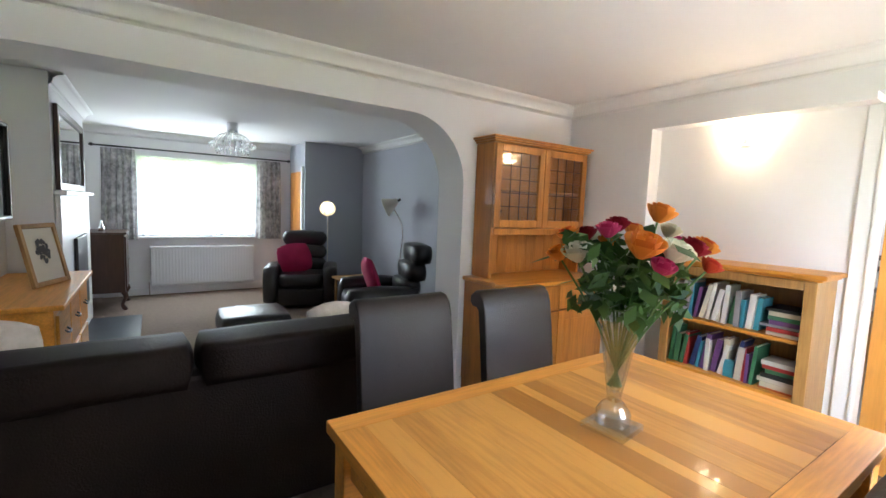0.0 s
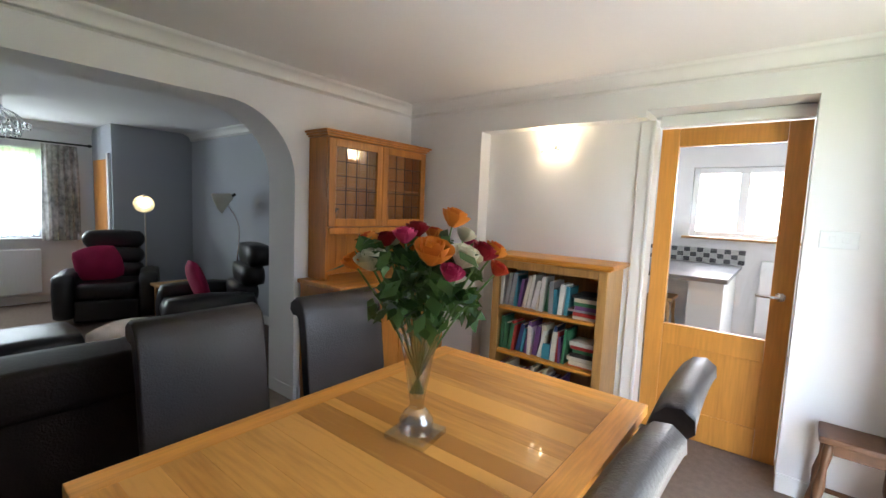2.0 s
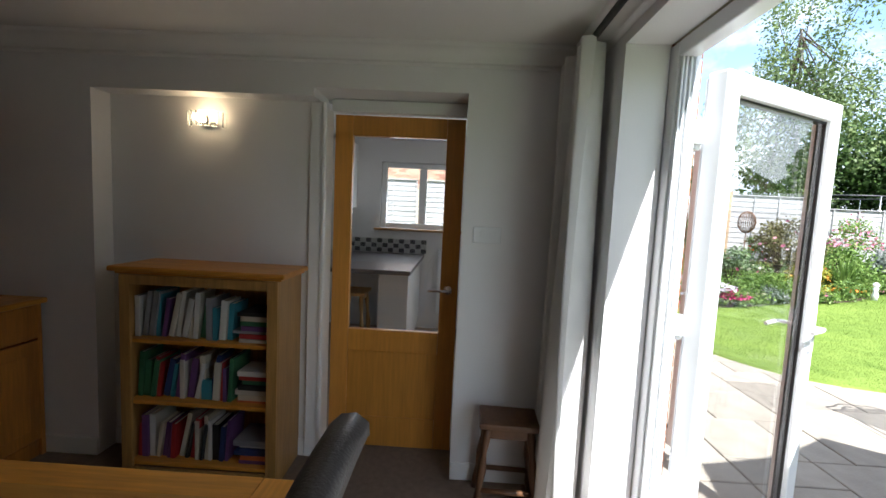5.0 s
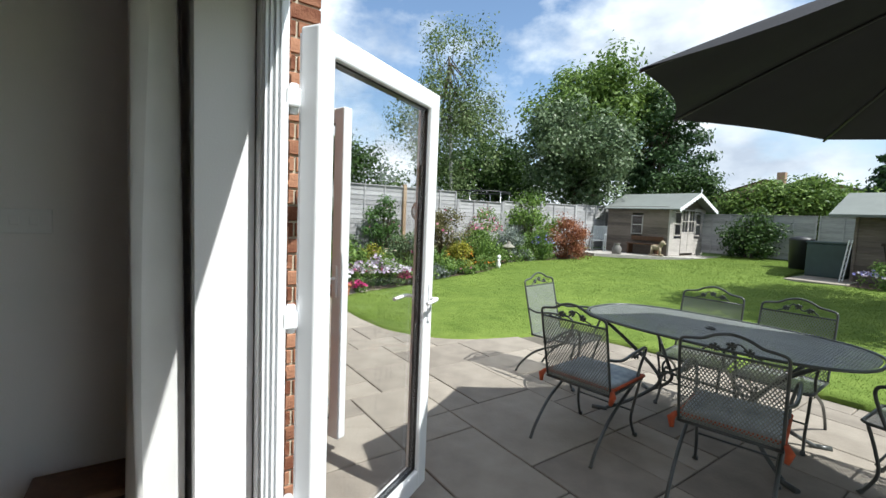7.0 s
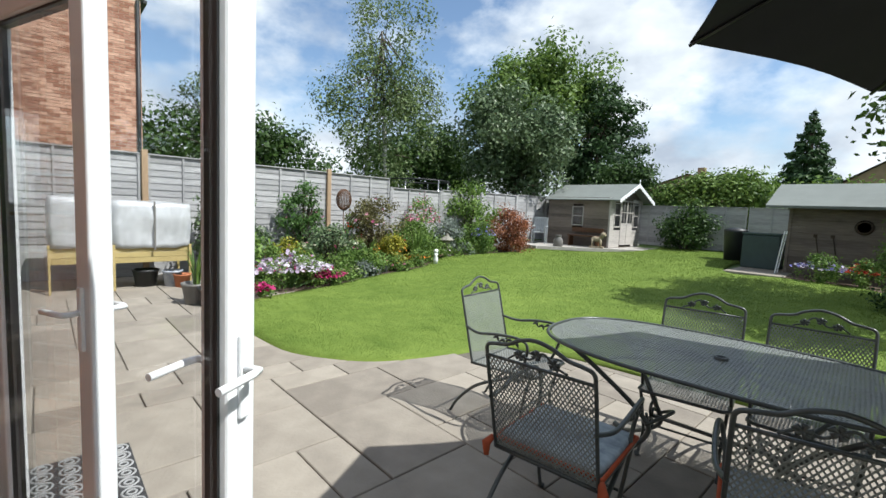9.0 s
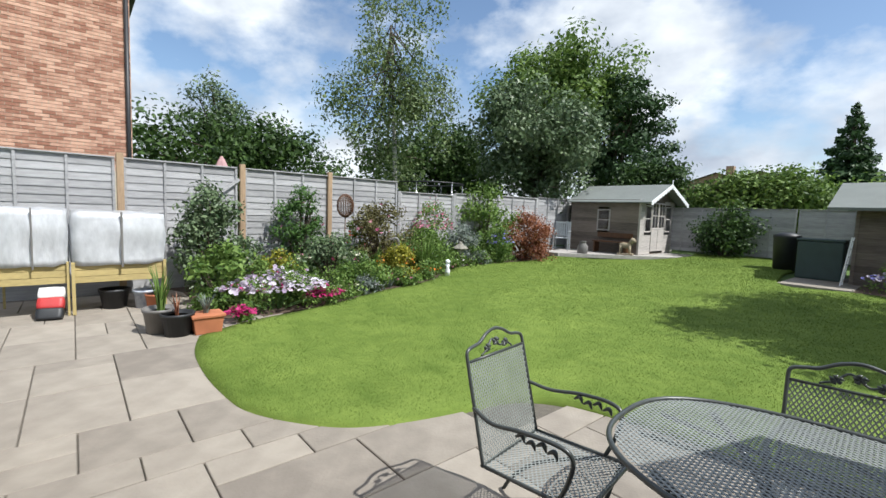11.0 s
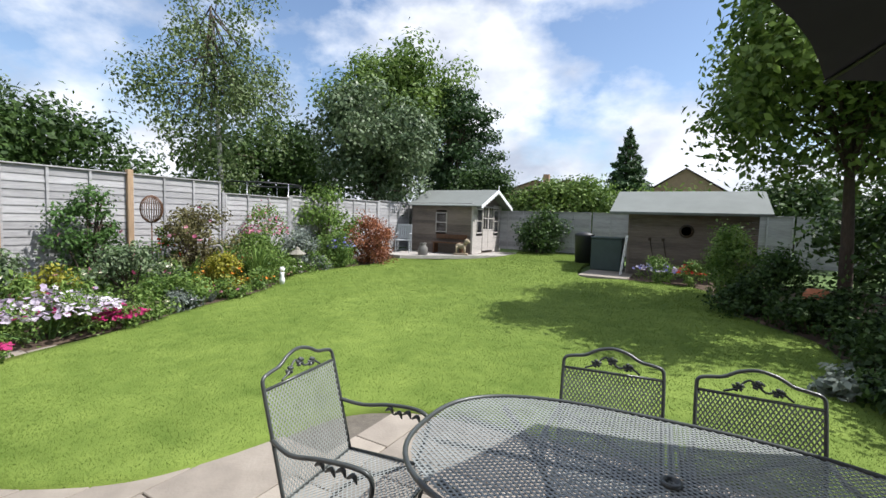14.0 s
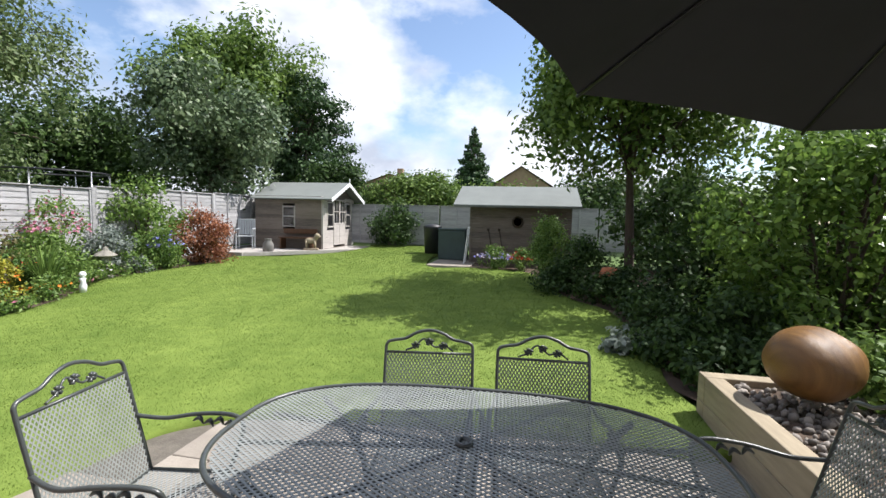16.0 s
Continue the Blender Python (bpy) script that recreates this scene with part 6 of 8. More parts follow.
tagged(mesh_ob("patio_slab", bx((5.2, -16.4, 0.12), (6.35, -13.75, 0.27), 0.01), SLAB), "grey concrete slab beside the shed", "slab")
bn = thing("storage_box", "dark green plastic water butt box beside shed", "water butt", pose(5.95, -15.6, 0.27))
part("body", bx((-0.4, -0.35, 0), (0.4, 0.35, 0.85), 0.03), BINB, bn)
part("lid", bx((-0.42, -0.37, 0.851), (0.42, 0.37, 0.91), 0.02), BINB, bn)
bm = bmesh.new()
lathe(bm, [(0, 0), (0.24, 0), (0.28, 0.8), (0.29, 0.82), (0.29, 0.88), (0.1, 0.95), (0, 0.95)], 20)
o = tagged(mesh_ob("compost_bin", bm, POTB), "black round compost bin by the back fence", "bin")
o.matrix_basis = pose(6.75, -16.3, 0.33)
ld = thing("ladder", "pale blue painted trellis leaning on shed end", "trellis", pose(5.47, -14.6, 0.27, 0, -6, 0))
for y in (-0.14, 0.14):
    part("rail", bx((-0.012, y - 0.015, 0), (0.012, y + 0.015, 1.0), 0.003), UPVC, ld)
for k in range(6):
    part("rung", bx((-0.01, -0.124, 0.1 + k * 0.16), (0.01, 0.124, 0.125 + k * 0.16), 0.003), UPVC, ld)

# ---- terrace furniture ----
def bars(bm, poly, ang, step, w, t, frame_m, z=0.0):
    """Parallel bars clipped to a convex outline (x, y), laid in the plane of frame_m."""
    d = Vector((math.cos(ang), math.sin(ang)))
    nrm = Vector((-d.y, d.x))
    offs = [Vector(p).dot(nrm) for p in poly]
    o = min(offs) + step / 2
    while o < max(offs):
        ts = []
        for i in range(len(poly)):
            a, b = offs[i] - o, offs[(i + 1) % len(poly)] - o
            if (a > 0) != (b > 0):
                p = Vector(poly[i]).lerp(Vector(poly[(i + 1) % len(poly)]), a / (a - b))
                ts.append(p.dot(d))
        if len(ts) >= 2:
            s0, s1 = min(ts), max(ts)
            q = [d * s0 + nrm * (o - w / 2), d * s1 + nrm * (o - w / 2), d * s1 + nrm * (o + w / 2), d * s0 + nrm * (o + w / 2)]
            lo = [bm.verts.new(frame_m @ Vector((p.x, p.y, z))) for p in q]
            hi = [bm.verts.new(frame_m @ Vector((p.x, p.y, z + t))) for p in q]
            bm.faces.new(lo[::-1])
            bm.faces.new(hi)
            for i in range(4):
                bm.faces.new((lo[i], lo[(i + 1) % 4], hi[(i + 1) % 4], hi[i]))
        o += step


def mesh_panel(bm, poly, frame_m, step=0.0125, w=0.0036, ang=34):
    bars(bm, poly, radians(ang), step, w, 0.0015, frame_m, 0.0)
    bars(bm, poly, radians(-ang), step, w, 0.0015, frame_m, 0.0016)


TCX, TCY, TA, TB, TZ = 4.01, -4.49, 0.935, 0.53, 0.675


def oval(a, b, n=64, p=2.7):
    out = []
    for k in range(n):
        t = 2 * math.pi * k / n
        c, s = math.cos(t), math.sin(t)
        out.append((a * math.copysign(abs(c) ** (2 / p), c), b * math.copysign(abs(s) ** (2 / p), s)))
    return out


pt = thing("patio_table", "oval dark wrought iron table with expanded mesh top", "garden table", pose(TCX, TCY, -0.1, 0, 0, 3))
H_ = TZ + 0.1
bm = bmesh.new()
mesh_panel(bm, oval(TA - 0.02, TB - 0.02), pose(0, 0, H_ - 0.012), 0.0185, 0.0080)
part("mesh_top", bm, IRONM, pt, "grey green expanded metal mesh")
bm = bmesh.new()
ov = oval(TA, TB, 72)
tube(bm, [(x, y, H_ - 0.012) for x, y in ov] + [(*ov[0], H_ - 0.012)], 0.0105, 8, False)
part("rim", bm, IRON, pt)
bm = bmesh.new()
for x, y in ((0.83, 0.12), (0.42, 0.42), (-0.42, 0.42), (-0.83, 0.12)):
    tube(bm, [(x, y, H_ - 0.022), (-x, -y, H_ - 0.022)], 0.009, 6)
tube(bm, [(0, 0.50, H_ - 0.022), (0, -0.50, H_ - 0.022)], 0.009, 6)
part("top_brace", bm, IRON, pt)
bm = bmesh.new()
lathe(bm, [(0.022, -0.02), (0.034, -0.02), (0.034, 0.004), (0.022, 0.004), (0.022, -0.02)], 20, (0, 0, H_))
part("parasol_hole", bm, IRON, pt)
for sx in (-1, 1):
    for sy in (-1, 1):
        bm = bmesh.new()
        tube(bm, spline([(sx * 0.70, sy * 0.34, H_ - 0.03), (sx * 0.54, sy * 0.27, H_ - 0.16), (sx * 0.34, sy * 0.12, 0.38), (sx * 0.30, sy * 0.12, 0.26), (sx * 0.46, sy * 0.26, 0.10), (sx * 0.62, sy * 0.38, 0.0)], 6), 0.014, 8)
        tube(bm, [(sx * 0.58, sy * 0.36, 0.008), (sx * 0.68, sy * 0.42, 0.008)], 0.02, 8)
        part("leg", bm, IRON, pt)
    bm = bmesh.new()
    tube(bm, spline([(sx * 0.31, -0.12, 0.32), (sx * 0.2, 0, 0.40), (sx * 0.31, 0.12, 0.32)], 6), 0.010, 7)
    for k in range(5):
        a = k / 5 * 6.28
        tube(bm, spline([(sx * 0.32, 0, 0.33), (sx * 0.32, 0.05 * math.cos(a), 0.33 + 0.06 * math.sin(a)), (sx * 0.32, 0.09 * math.cos(a + 0.5), 0.33 + 0.09 * math.sin(a + 0.5))], 4), 0.009, 6)
    part("scroll", bm, IRON, pt)
bm = bmesh.new()
tube(bm, [(-0.31, 0, 0.34), (0.31, 0, 0.34)], 0.011, 7)
part("stretcher", bm, IRON, pt)


def patio_chair(m, label):
    e = thing("patio_chair", label, "garden chair", m, "wrought iron chairs")
    W, tilt = 0.238, radians(14)
    # backrest frame, y forward
    def bp(x, s):
        return Vector((x, -0.22 - math.sin(tilt) * s * 1.06, 0.43 + math.cos(tilt) * s * 1.06))
    bm = bmesh.new()
    path = [bp(-W, -0.02), bp(-W, 0.2), bp(-W, 0.42), bp(-W * 0.97, 0.475), bp(-W * 0.8, 0.49), bp(-W * 0.55, 0.50), bp(-W * 0.3, 0.53), bp(0, 0.545), bp(W * 0.3, 0.53), bp(W * 0.55, 0.50), bp(W * 0.8, 0.49), bp(W * 0.97, 0.475), bp(W, 0.42), bp(W, 0.2), bp(W, -0.02)]
    tube(bm, spline(path, 4), 0.0085, 8)
    tube(bm, [bp(-W, 0.43), bp(W, 0.43)], 0.007, 7)
    part("back_frame", bm, IRON, e)
    bm = bmesh.new()
    fm = Matrix(((1, 0, 0, 0), (0, -math.sin(tilt), math.cos(tilt), -0.22), (0, math.cos(tilt), math.sin(tilt), 0.43), (0, 0, 0, 1)))
    mesh_panel(bm, [(-W + 0.008, -0.02), (W - 0.008, -0.02), (W - 0.008, 0.456), (-W + 0.008, 0.456)], fm, 0.0160, 0.0058, 58)
    part("back_mesh", bm, IRONM, e, "grey green diamond mesh")
    bm = bmesh.new()
    for x in (-0.075, 0.0, 0.075):
        c = bp(x, 0.485 - abs(x) * 0.25)
        for k in range(5):
            a = k / 5 * 6.28
            tube(bm, [c, c + Vector((0.016 * math.cos(a), 0, 0.016 * math.sin(a))), c + Vector((0.026 * math.cos(a + 0.5), 0, 0.020 * math.sin(a + 0.5)))], [0.004, 0.010, 0.004], 6)
    tube(bm, spline([bp(-0.13, 0.44), bp(-0.08, 0.47), bp(-0.03, 0.46), bp(0.03, 0.50), bp(0.08, 0.46), bp(0.13, 0.44)], 5), 0.005, 6)
    part("leaf_ornament", bm, IRON, e, "cast vine leaf ornament")
    bm = bmesh.new()
    tube(bm, [(-W, -0.22, 0.415), (-W, 0.24, 0.43), (-W + 0.03, 0.27, 0.43), (W - 0.03, 0.27, 0.43), (W, 0.24, 0.43), (W, -0.22, 0.415), (-W, -0.22, 0.415)], 0.010, 8)
    part("seat_frame", bm, IRON, e)
    bm = bmesh.new()
    mesh_panel(bm, [(-W + 0.008, -0.21), (W - 0.008, -0.21), (W - 0.008, 0.26), (-W + 0.008, 0.26)], pose(0, 0, 0.42, 1.2), 0.0185, 0.0062)
    part("seat_mesh", bm, IRONM, e, "grey green diamond mesh")
    for s in (-1, 1):
        bm = bmesh.new()
        tube(bm, spline([(s * W, -0.285, 0.67), (s * (W + 0.03), -0.16, 0.65), (s * (W + 0.04), 0.0, 0.675), (s * (W + 0.035), 0.16, 0.68), (s * (W + 0.02), 0.22, 0.64), (s * W, 0.20, 0.53), (s * W, 0.16, 0.43)], 6), 0.010, 8)
        for k in range(4):
            c = Vector((s * (W + 0.035), 0.0 + 0.05 * k - 0.03, 0.642 - 0.012 * (k % 2)))
            tube(bm, spline([c, c + Vector((0, 0.03, 0.018)), c + Vector((0, 0.045, -0.012))], 4), [0.004, 0.006, 0.008, 0.010, 0.011, 0.010, 0.008, 0.005, 0.003], 6)
        part("arm", bm, IRON, e)
        bm = bmesh.new()
        tube(bm, spline([(s * (W - 0.01), 0.24, 0.42), (s * (W - 0.02), 0.20, 0.28), (s * (W - 0.03), 0.18, 0.14), (s * (W - 0.02), 0.24, 0.0)], 6), 0.010, 8)
        tube(bm, [(s * (W - 0.02), 0.235, 0.0), (s * (W - 0.02), 0.25, 0.02)], 0.017, 8)
        part("front_leg", bm, IRON, e)
        bm = bmesh.new()
        tube(bm, spline([(s * (W - 0.01), 0.14, 0.415), (s * (W - 0.01), -0.02, 0.34), (s * (W - 0.01), -0.20, 0.24), (s * (W - 0.01), -0.34, 0.10), (s * (W - 0.01), -0.40, 0.0)], 6), 0.011, 8)
        part("rear_leg", bm, IRON, e)
    bm = bmesh.new()
    tube(bm, [(-W + 0.02, 0.19, 0.2), (W - 0.02, 0.19, 0.2)], 0.007, 7)
    part("stretcher", bm, IRON, e)
    return e


ch = patio_chair(pose(5.235, -4.355, -0.1, 0, 0, 97), "grey green wrought iron chair drawn up to the table")
for x, y, a in ((4.257, -4.868, 9), (3.677, -4.90, 4), (4.39, -3.63, 187), (3.55, -3.78, 193), (2.86, -4.66, -92)):
    copy_thing(ch, pose(x, y, -0.1, 0, 0, a))


def seat_pad(m):
    e = thing("seat_cushion", "blue grey patterned seat pad with rust edge, on a chair", "cushion", m, "seat pads")
    bm = bmesh.new()
    puff(bm, (-0.24, -0.20, 0.0), (0.24, 0.25, 0.05), 0.2)
    part("pad", bm, CUSHB, e)
    bm = bmesh.new()
    tube(bm, [(-0.245, -0.205, 0.025), (0.245, -0.205, 0.025), (0.245, 0.255, 0.025), (-0.245, 0.255, 0.025), (-0.245, -0.205, 0.025)], 0.012, 7)
    for x in (-0.25, 0.25):
        tube(bm, [(x, -0.22, 0.03), (x * 1.08, -0.25, 0.0), (x * 1.04, -0.26, -0.05)], [0.012, 0.022, 0.012], 7)
    part("piping", bm, CUSHR, e, "rust red edging and ties")
    return e


sp = seat_pad(pose(4.39, -3.63, 0.327, 0, 0, 187))
copy_thing(sp, pose(3.55, -3.78, 0.327, 0, 0, 193))

# parasol
PX, PY, PZ, PR, TILT = 2.49, -3.87, 2.0, 1.62, 0.085
um = thing("parasol", "large charcoal cloth parasol, open, over the table", "parasol", pose(PX, PY, 0))
bm = bmesh.new()
NR = 8
A0 = radians(-1.5)
rows_ = 8
g = []
for j in range(rows_ + 1):
    v = j / rows_
    row = []
    for i in range(NR * 6):
        seg = (i % 6) / 6
        a = A0 + 2 * math.pi * i / (NR * 6)
        sag = math.sin(math.pi * seg)
        r = PR * v * (math.cos(math.pi / NR) / math.cos(math.pi / NR * (2 * seg - 1)) * (1 - 0.045 * sag * v))
        z = PZ + 0.62 * (1 - v ** 1.25) - 0.05 * sag * v * (1 - v) * 2
        row.append(bm.verts.new((r * math.cos(a), r * math.sin(a), z + TILT * r * math.cos(a))))
    g.append(row)
for j in range(rows_):
    for i in range(NR * 6):
        q = (g[j][i], g[j][(i + 1) % (NR * 6)], g[j + 1][(i + 1) % (NR * 6)], g[j + 1][i])
        bm.faces.new(q).smooth = True
bmesh.ops.remove_doubles(bm, verts=bm.verts, dist=0.0005)
part("canopy", bm, CANOPY, um)
for k in range(NR):
    a = A0 + 2 * math.pi * k / NR
    bm = bmesh.new()
    tube(bm, [(PR * v * math.cos(a), PR * v * math.sin(a), PZ + 0.62 * (1 - v ** 1.25) - 0.012 + TILT * PR * v * math.cos(a)) for v in (0.02, 0.2, 0.4, 0.6, 0.8, 1.0)], 0.008, 6)
    part("rib", bm, BLACKM, um)
bm = bmesh.new()
tube(bm, [(0, 0, -0.05), (0, 0, PZ + 0.66)], 0.024, 10)
part("pole", bm, BLACKM, um)
bm = bmesh.new()
lathe(bm, [(0, -0.1), (0.28, -0.1), (0.28, -0.05), (0.05, 0.0), (0.05, 0.15), (0, 0.15)], 24)
part("base", bm, POTB, um)

# raised bed with the stone ball
rb = thing("raised_bed", "raised planting bed of pale timber sleepers", "raised bed", pose(0, 0, 0))
for k in range(2):
    z0 = -0.12 + k * 0.215
    part("sleeper", bx((2.25, -6.6, z0), (2.385, -4.75, z0 + 0.211), 0.008), SLEEPER, rb)
    part("sleeper", bx((-1.5, -6.735, z0), (2.385, -6.602, z0 + 0.211), 0.008), SLEEPER, rb)
part("soil", bx((-1.5, -6.60, 0.0), (2.248, -4.75, 0.25)), SOIL, rb)
bm = bmesh.new()
bmesh.ops.create_uvsphere(bm, u_segments=40, v_segments=24, radius=1)
for v in bm.verts:
    n_ = noise.noise(v.co * 1.5) * 0.012
    v.co = Vector((v.co.x * (0.27 + n_), v.co.y * (0.28 + n_), v.co.z * (0.245 + n_)))
for f in bm.faces:
    f.smooth = True
o = tagged(mesh_ob("stone_ball", bm, SANDST), "large round banded sandstone water feature boulder", "boulder")
o.matrix_basis = pose(1.87, -6.24, 0.585, 0, 8, 25)
rgp = random.Random(9)
V, F = [], []
bm = bmesh.new()
for k in range(420):
    x, y = 1.26 + rgp.random() * 0.98, -6.57 + rgp.random() * 1.5
    s = 0.013 + rgp.random() * 0.022
    bmesh.ops.create_icosphere(bm, subdivisions=1, radius=1, matrix=pose(x, y, 0.255 + s * 0.4, rgp.random() * 360, rgp.random() * 360, 0) @ Matrix.Diagonal((s * 1.3, s, s * 0.8, 1)))
for f in bm.faces:
    f.smooth = True
tagged(mesh_ob("pebbles", bm, PEBBLE), "loose grey pebbles around the stone ball", "pebbles", kind="stuff")


# ---- planters by the fence ----
def planter(m):
    e = thing("covered_planter", "timber trough planter under milky polythene cover", "planter", m, "covered planters")
    for k in range(3):
        part("board", bx((-0.42, -0.80, 0.42 + k * 0.085), (-0.40, 0.80, 0.50 + k * 0.085), 0.003), PLANTW, e)
        part("board", bx((0.40, -0.80, 0.42 + k * 0.085), (0.42, 0.80, 0.50 + k * 0.085), 0.003), PLANTW, e)
    for y in (-0.8, 0.78):
        part("end", bx((-0.399, y, 0.42), (0.399, y + 0.02, 0.675), 0.003), PLANTW, e)
    part("base", bx((-0.399, -0.779, 0.42), (0.399, 0.779, 0.44)), PLANTW, e)
    for x in (-0.46, 0.42):
        for y in (-0.82, 0.76):
            part("leg", bx((x, y, 0), (x + 0.04, y + 0.06, 0.70), 0.004), PLANTW, e)
    bm = bmesh.new()
    puff(bm, (-0.47, -0.84, 0.64), (0.47, 0.84, 1.38), 0.12, None, 9)
    for v in bm.verts:
        v.co += noise.noise_vector(v.co * 3.3) * 0.035 + noise.noise_vector(v.co * 11) * 0.012
    part("cover", bm, POLY, e, "crinkled translucent polythene cover")
    for y in (-0.02,):
        part("strap", bx((-0.50, y - 0.02, 0.62), (-0.485, y + 0.02, 1.38), 0.004), POTG, e)
    return e


pl = planter(pose(12.15, -3.19, -0.1) @ Matrix.Diagonal((1, 0.66, 1.02, 1)))
copy_thing(pl, pose(12.15, -2.27, -0.1) @ Matrix.Diagonal((1, 0.66, 1.02, 1)))
bag = thing("compost_bag", "red, white and black plastic compost bag leaning on planter", "bag", pose(11.52, -2.42, -0.1, 28, 0, 80))
for nm, z0, z1, mm, lab in (("base_band", 0.0, 0.16, POTB, "black lower part of bag"), ("middle_band", 0.145, 0.30, COVERS[0], "red middle part of bag"), ("top_band", 0.285, 0.44, COVERS[1], "white upper part of bag")):
    bm = bmesh.new()
    puff(bm, (-0.14, -0.055, z0), (0.14, 0.055, z1), 0.3)
    part(nm, bm, mm, bag, lab)
for k in range(3):
    part("lettering_bar", bx((-0.10, -0.062, 0.18 + k * 0.035), (0.10 - 0.05 * (k % 2), -0.054, 0.20 + k * 0.035), 0.002), UPVC, bag)


def pot(name, label, m, r, h, material, cat="plant pot"):
    e = thing(name, label, cat, m)
    bm = bmesh.new()
    lathe(bm, [(0, 0), (r * 0.75, 0), (r * 0.95, h * 0.86), (r, h * 0.86), (r * 1.03, h), (r * 0.93, h), (r * 0.9, h * 0.88), (0, h * 0.86)], 22)
    part("body", bm, material, e)
    bm = bmesh.new()
    lathe(bm, [(0, h * 0.86 + 0.004), (r * 0.89, h * 0.86 + 0.004)], 18)
    part("compost", bm, SOIL, e)
    return e


def spikes(name, label, m, n, h, spread, wd, material, parent=None):
    rr = random.Random(n)
    bm = bmesh.new()
    for k in range(n):
        a = rr.random() * 6.28
        b0 = Vector((math.cos(a) * spread * 0.2 * rr.random(), math.sin(a) * spread * 0.2 * rr.random(), 0))
        hh = h * (0.6 + 0.5 * rr.random())
        out = Vector((math.cos(a), math.sin(a), 0)) * spread * (0.2 + 0.8 * rr.random())
        q = Vector((-math.sin(a), math.cos(a), 0)) * wd
        prev = None
        for t in (0, 0.35, 0.7, 1):
            c = b0 + out * t ** 1.7 + Vector((0, 0, hh * (t - 0.12 * t ** 3)))
            w = q * (1 - t ** 2) + q * 0.05
            row = (bm.verts.new(c - w), bm.verts.new(c + w))
            if prev:
                bm.faces.new((prev[0], prev[1], row[1], row[0]))
            prev = row
    o = mesh_ob(name, bm, material, parent)
    o.matrix_basis = m
    if not parent:
        tagged(o, label, "plant")
    return o


pot("plant_pot", "grey glazed plant pot on the paving", pose(10.22, -3.46, -0.1), 0.19, 0.30, POTG)
spikes("iris", "clump of upright sword leaves in grey pot", pose(10.22, -3.46, 0.16), 26, 0.6, 0.2, 0.014, L_MID)
pot("plant_pot", "black plastic plant pot on the paving", pose(9.98, -3.60, -0.1), 0.18, 0.27, POTB)
spikes("sedge", "sparse dry stems in black pot", pose(9.98, -3.60, 0.13), 14, 0.3, 0.14, 0.008, L_RED)
tp = thing("plant_trough", "square terracotta trough on the paving", "plant pot", pose(9.95, -3.90, -0.1))
bm = bmesh.new()
vs = box(bm, (-0.15, -0.17, 0), (0.15, 0.17, 0.22), 0.012)
for v in vs:
    v.co.x *= 0.85 + 0.15 * v.co.z / 0.22
    v.co.y *= 0.85 + 0.15 * v.co.z / 0.22
box(bm, (-0.165, -0.185, 0.2), (0.165, 0.185, 0.235), 0.008)
part("body", bm, TERRA, tp)
spikes("grass_clump", "pale spiky grass in terracotta trough", pose(9.95, -3.90, 0.13), 60, 0.28, 0.16, 0.005, L_GREY)
pot("plant_pot", "large black pot under the planter", pose(12.0, -3.12, -0.1), 0.19, 0.28, POTB)
pot("plant_pot", "blue and white glazed pot beside the planter", pose(11.8, -3.47, -0.1), 0.15, 0.27, POTBL)
pot("plant_pot", "round brown glazed pot beside the planter", pose(11.65, -3.58, -0.1), 0.13, 0.22, TERRA)


# ---- plants ----
def tree(name, label, base, trunk_h, r0, lean, crown_c, crown_r, n_clumps, clump_r, leaves, leaf, bark, lmat, seed, droop=0.0, up=1.0, aspect=0.55):
    rr = random.Random(seed)
    e = thing(name, label, "tree", pose(*base))
    b = Vector(base)
    bm = bmesh.new()
    topz = trunk_h
    pts = [Vector((0, 0, -0.2)), Vector((lean[0] * 0.3, lean[1] * 0.3, topz * 0.4)), Vector((lean[0] * 0.7, lean[1] * 0.7, topz * 0.75)), Vector((lean[0], lean[1], topz))]
    sp_ = spline(pts, 5)
    tube(bm, sp_, [r0 * (1 - 0.75 * i / (len(sp_) - 1)) for i in range(len(sp_))], 9)
    part("trunk", bm, bark, e)
    cc = Vector(crown_c) - b
    cs, rs = [], []
    bm = bmesh.new()
    for k in range(n_clumps):
        d = Vector((rr.gauss(0, 1), rr.gauss(0, 1), rr.gauss(0, 1))).normalized()
        q = rr.random() ** 0.45
        c = cc + Vector((d.x * crown_r[0], d.y * crown_r[1], d.z * crown_r[2])) * q
        s = clump_r * (0.6 + 0.8 * rr.random())
        cs.append(c)
        rs.append((s, s, s * up))
        if k % 2 == 0:
            root = sp_[rr.randrange(len(sp_) // 2, len(sp_))]
            tube(bm, spline([root, root.lerp(c, 0.5) + Vector((0, 0, 0.1 * clump_r)), c], 3), [r0 * 0.28, r0 * 0.24, r0 * 0.2, r0 * 0.16, r0 * 0.12, r0 * 0.09, r0 * 0.05], 5)
    part("limb", bm, BARK, e)
    leaf_cloud("crown", cs, rs, leaves, leaf, lmat, e, "", seed, 0.5, droop, aspect)
    return e


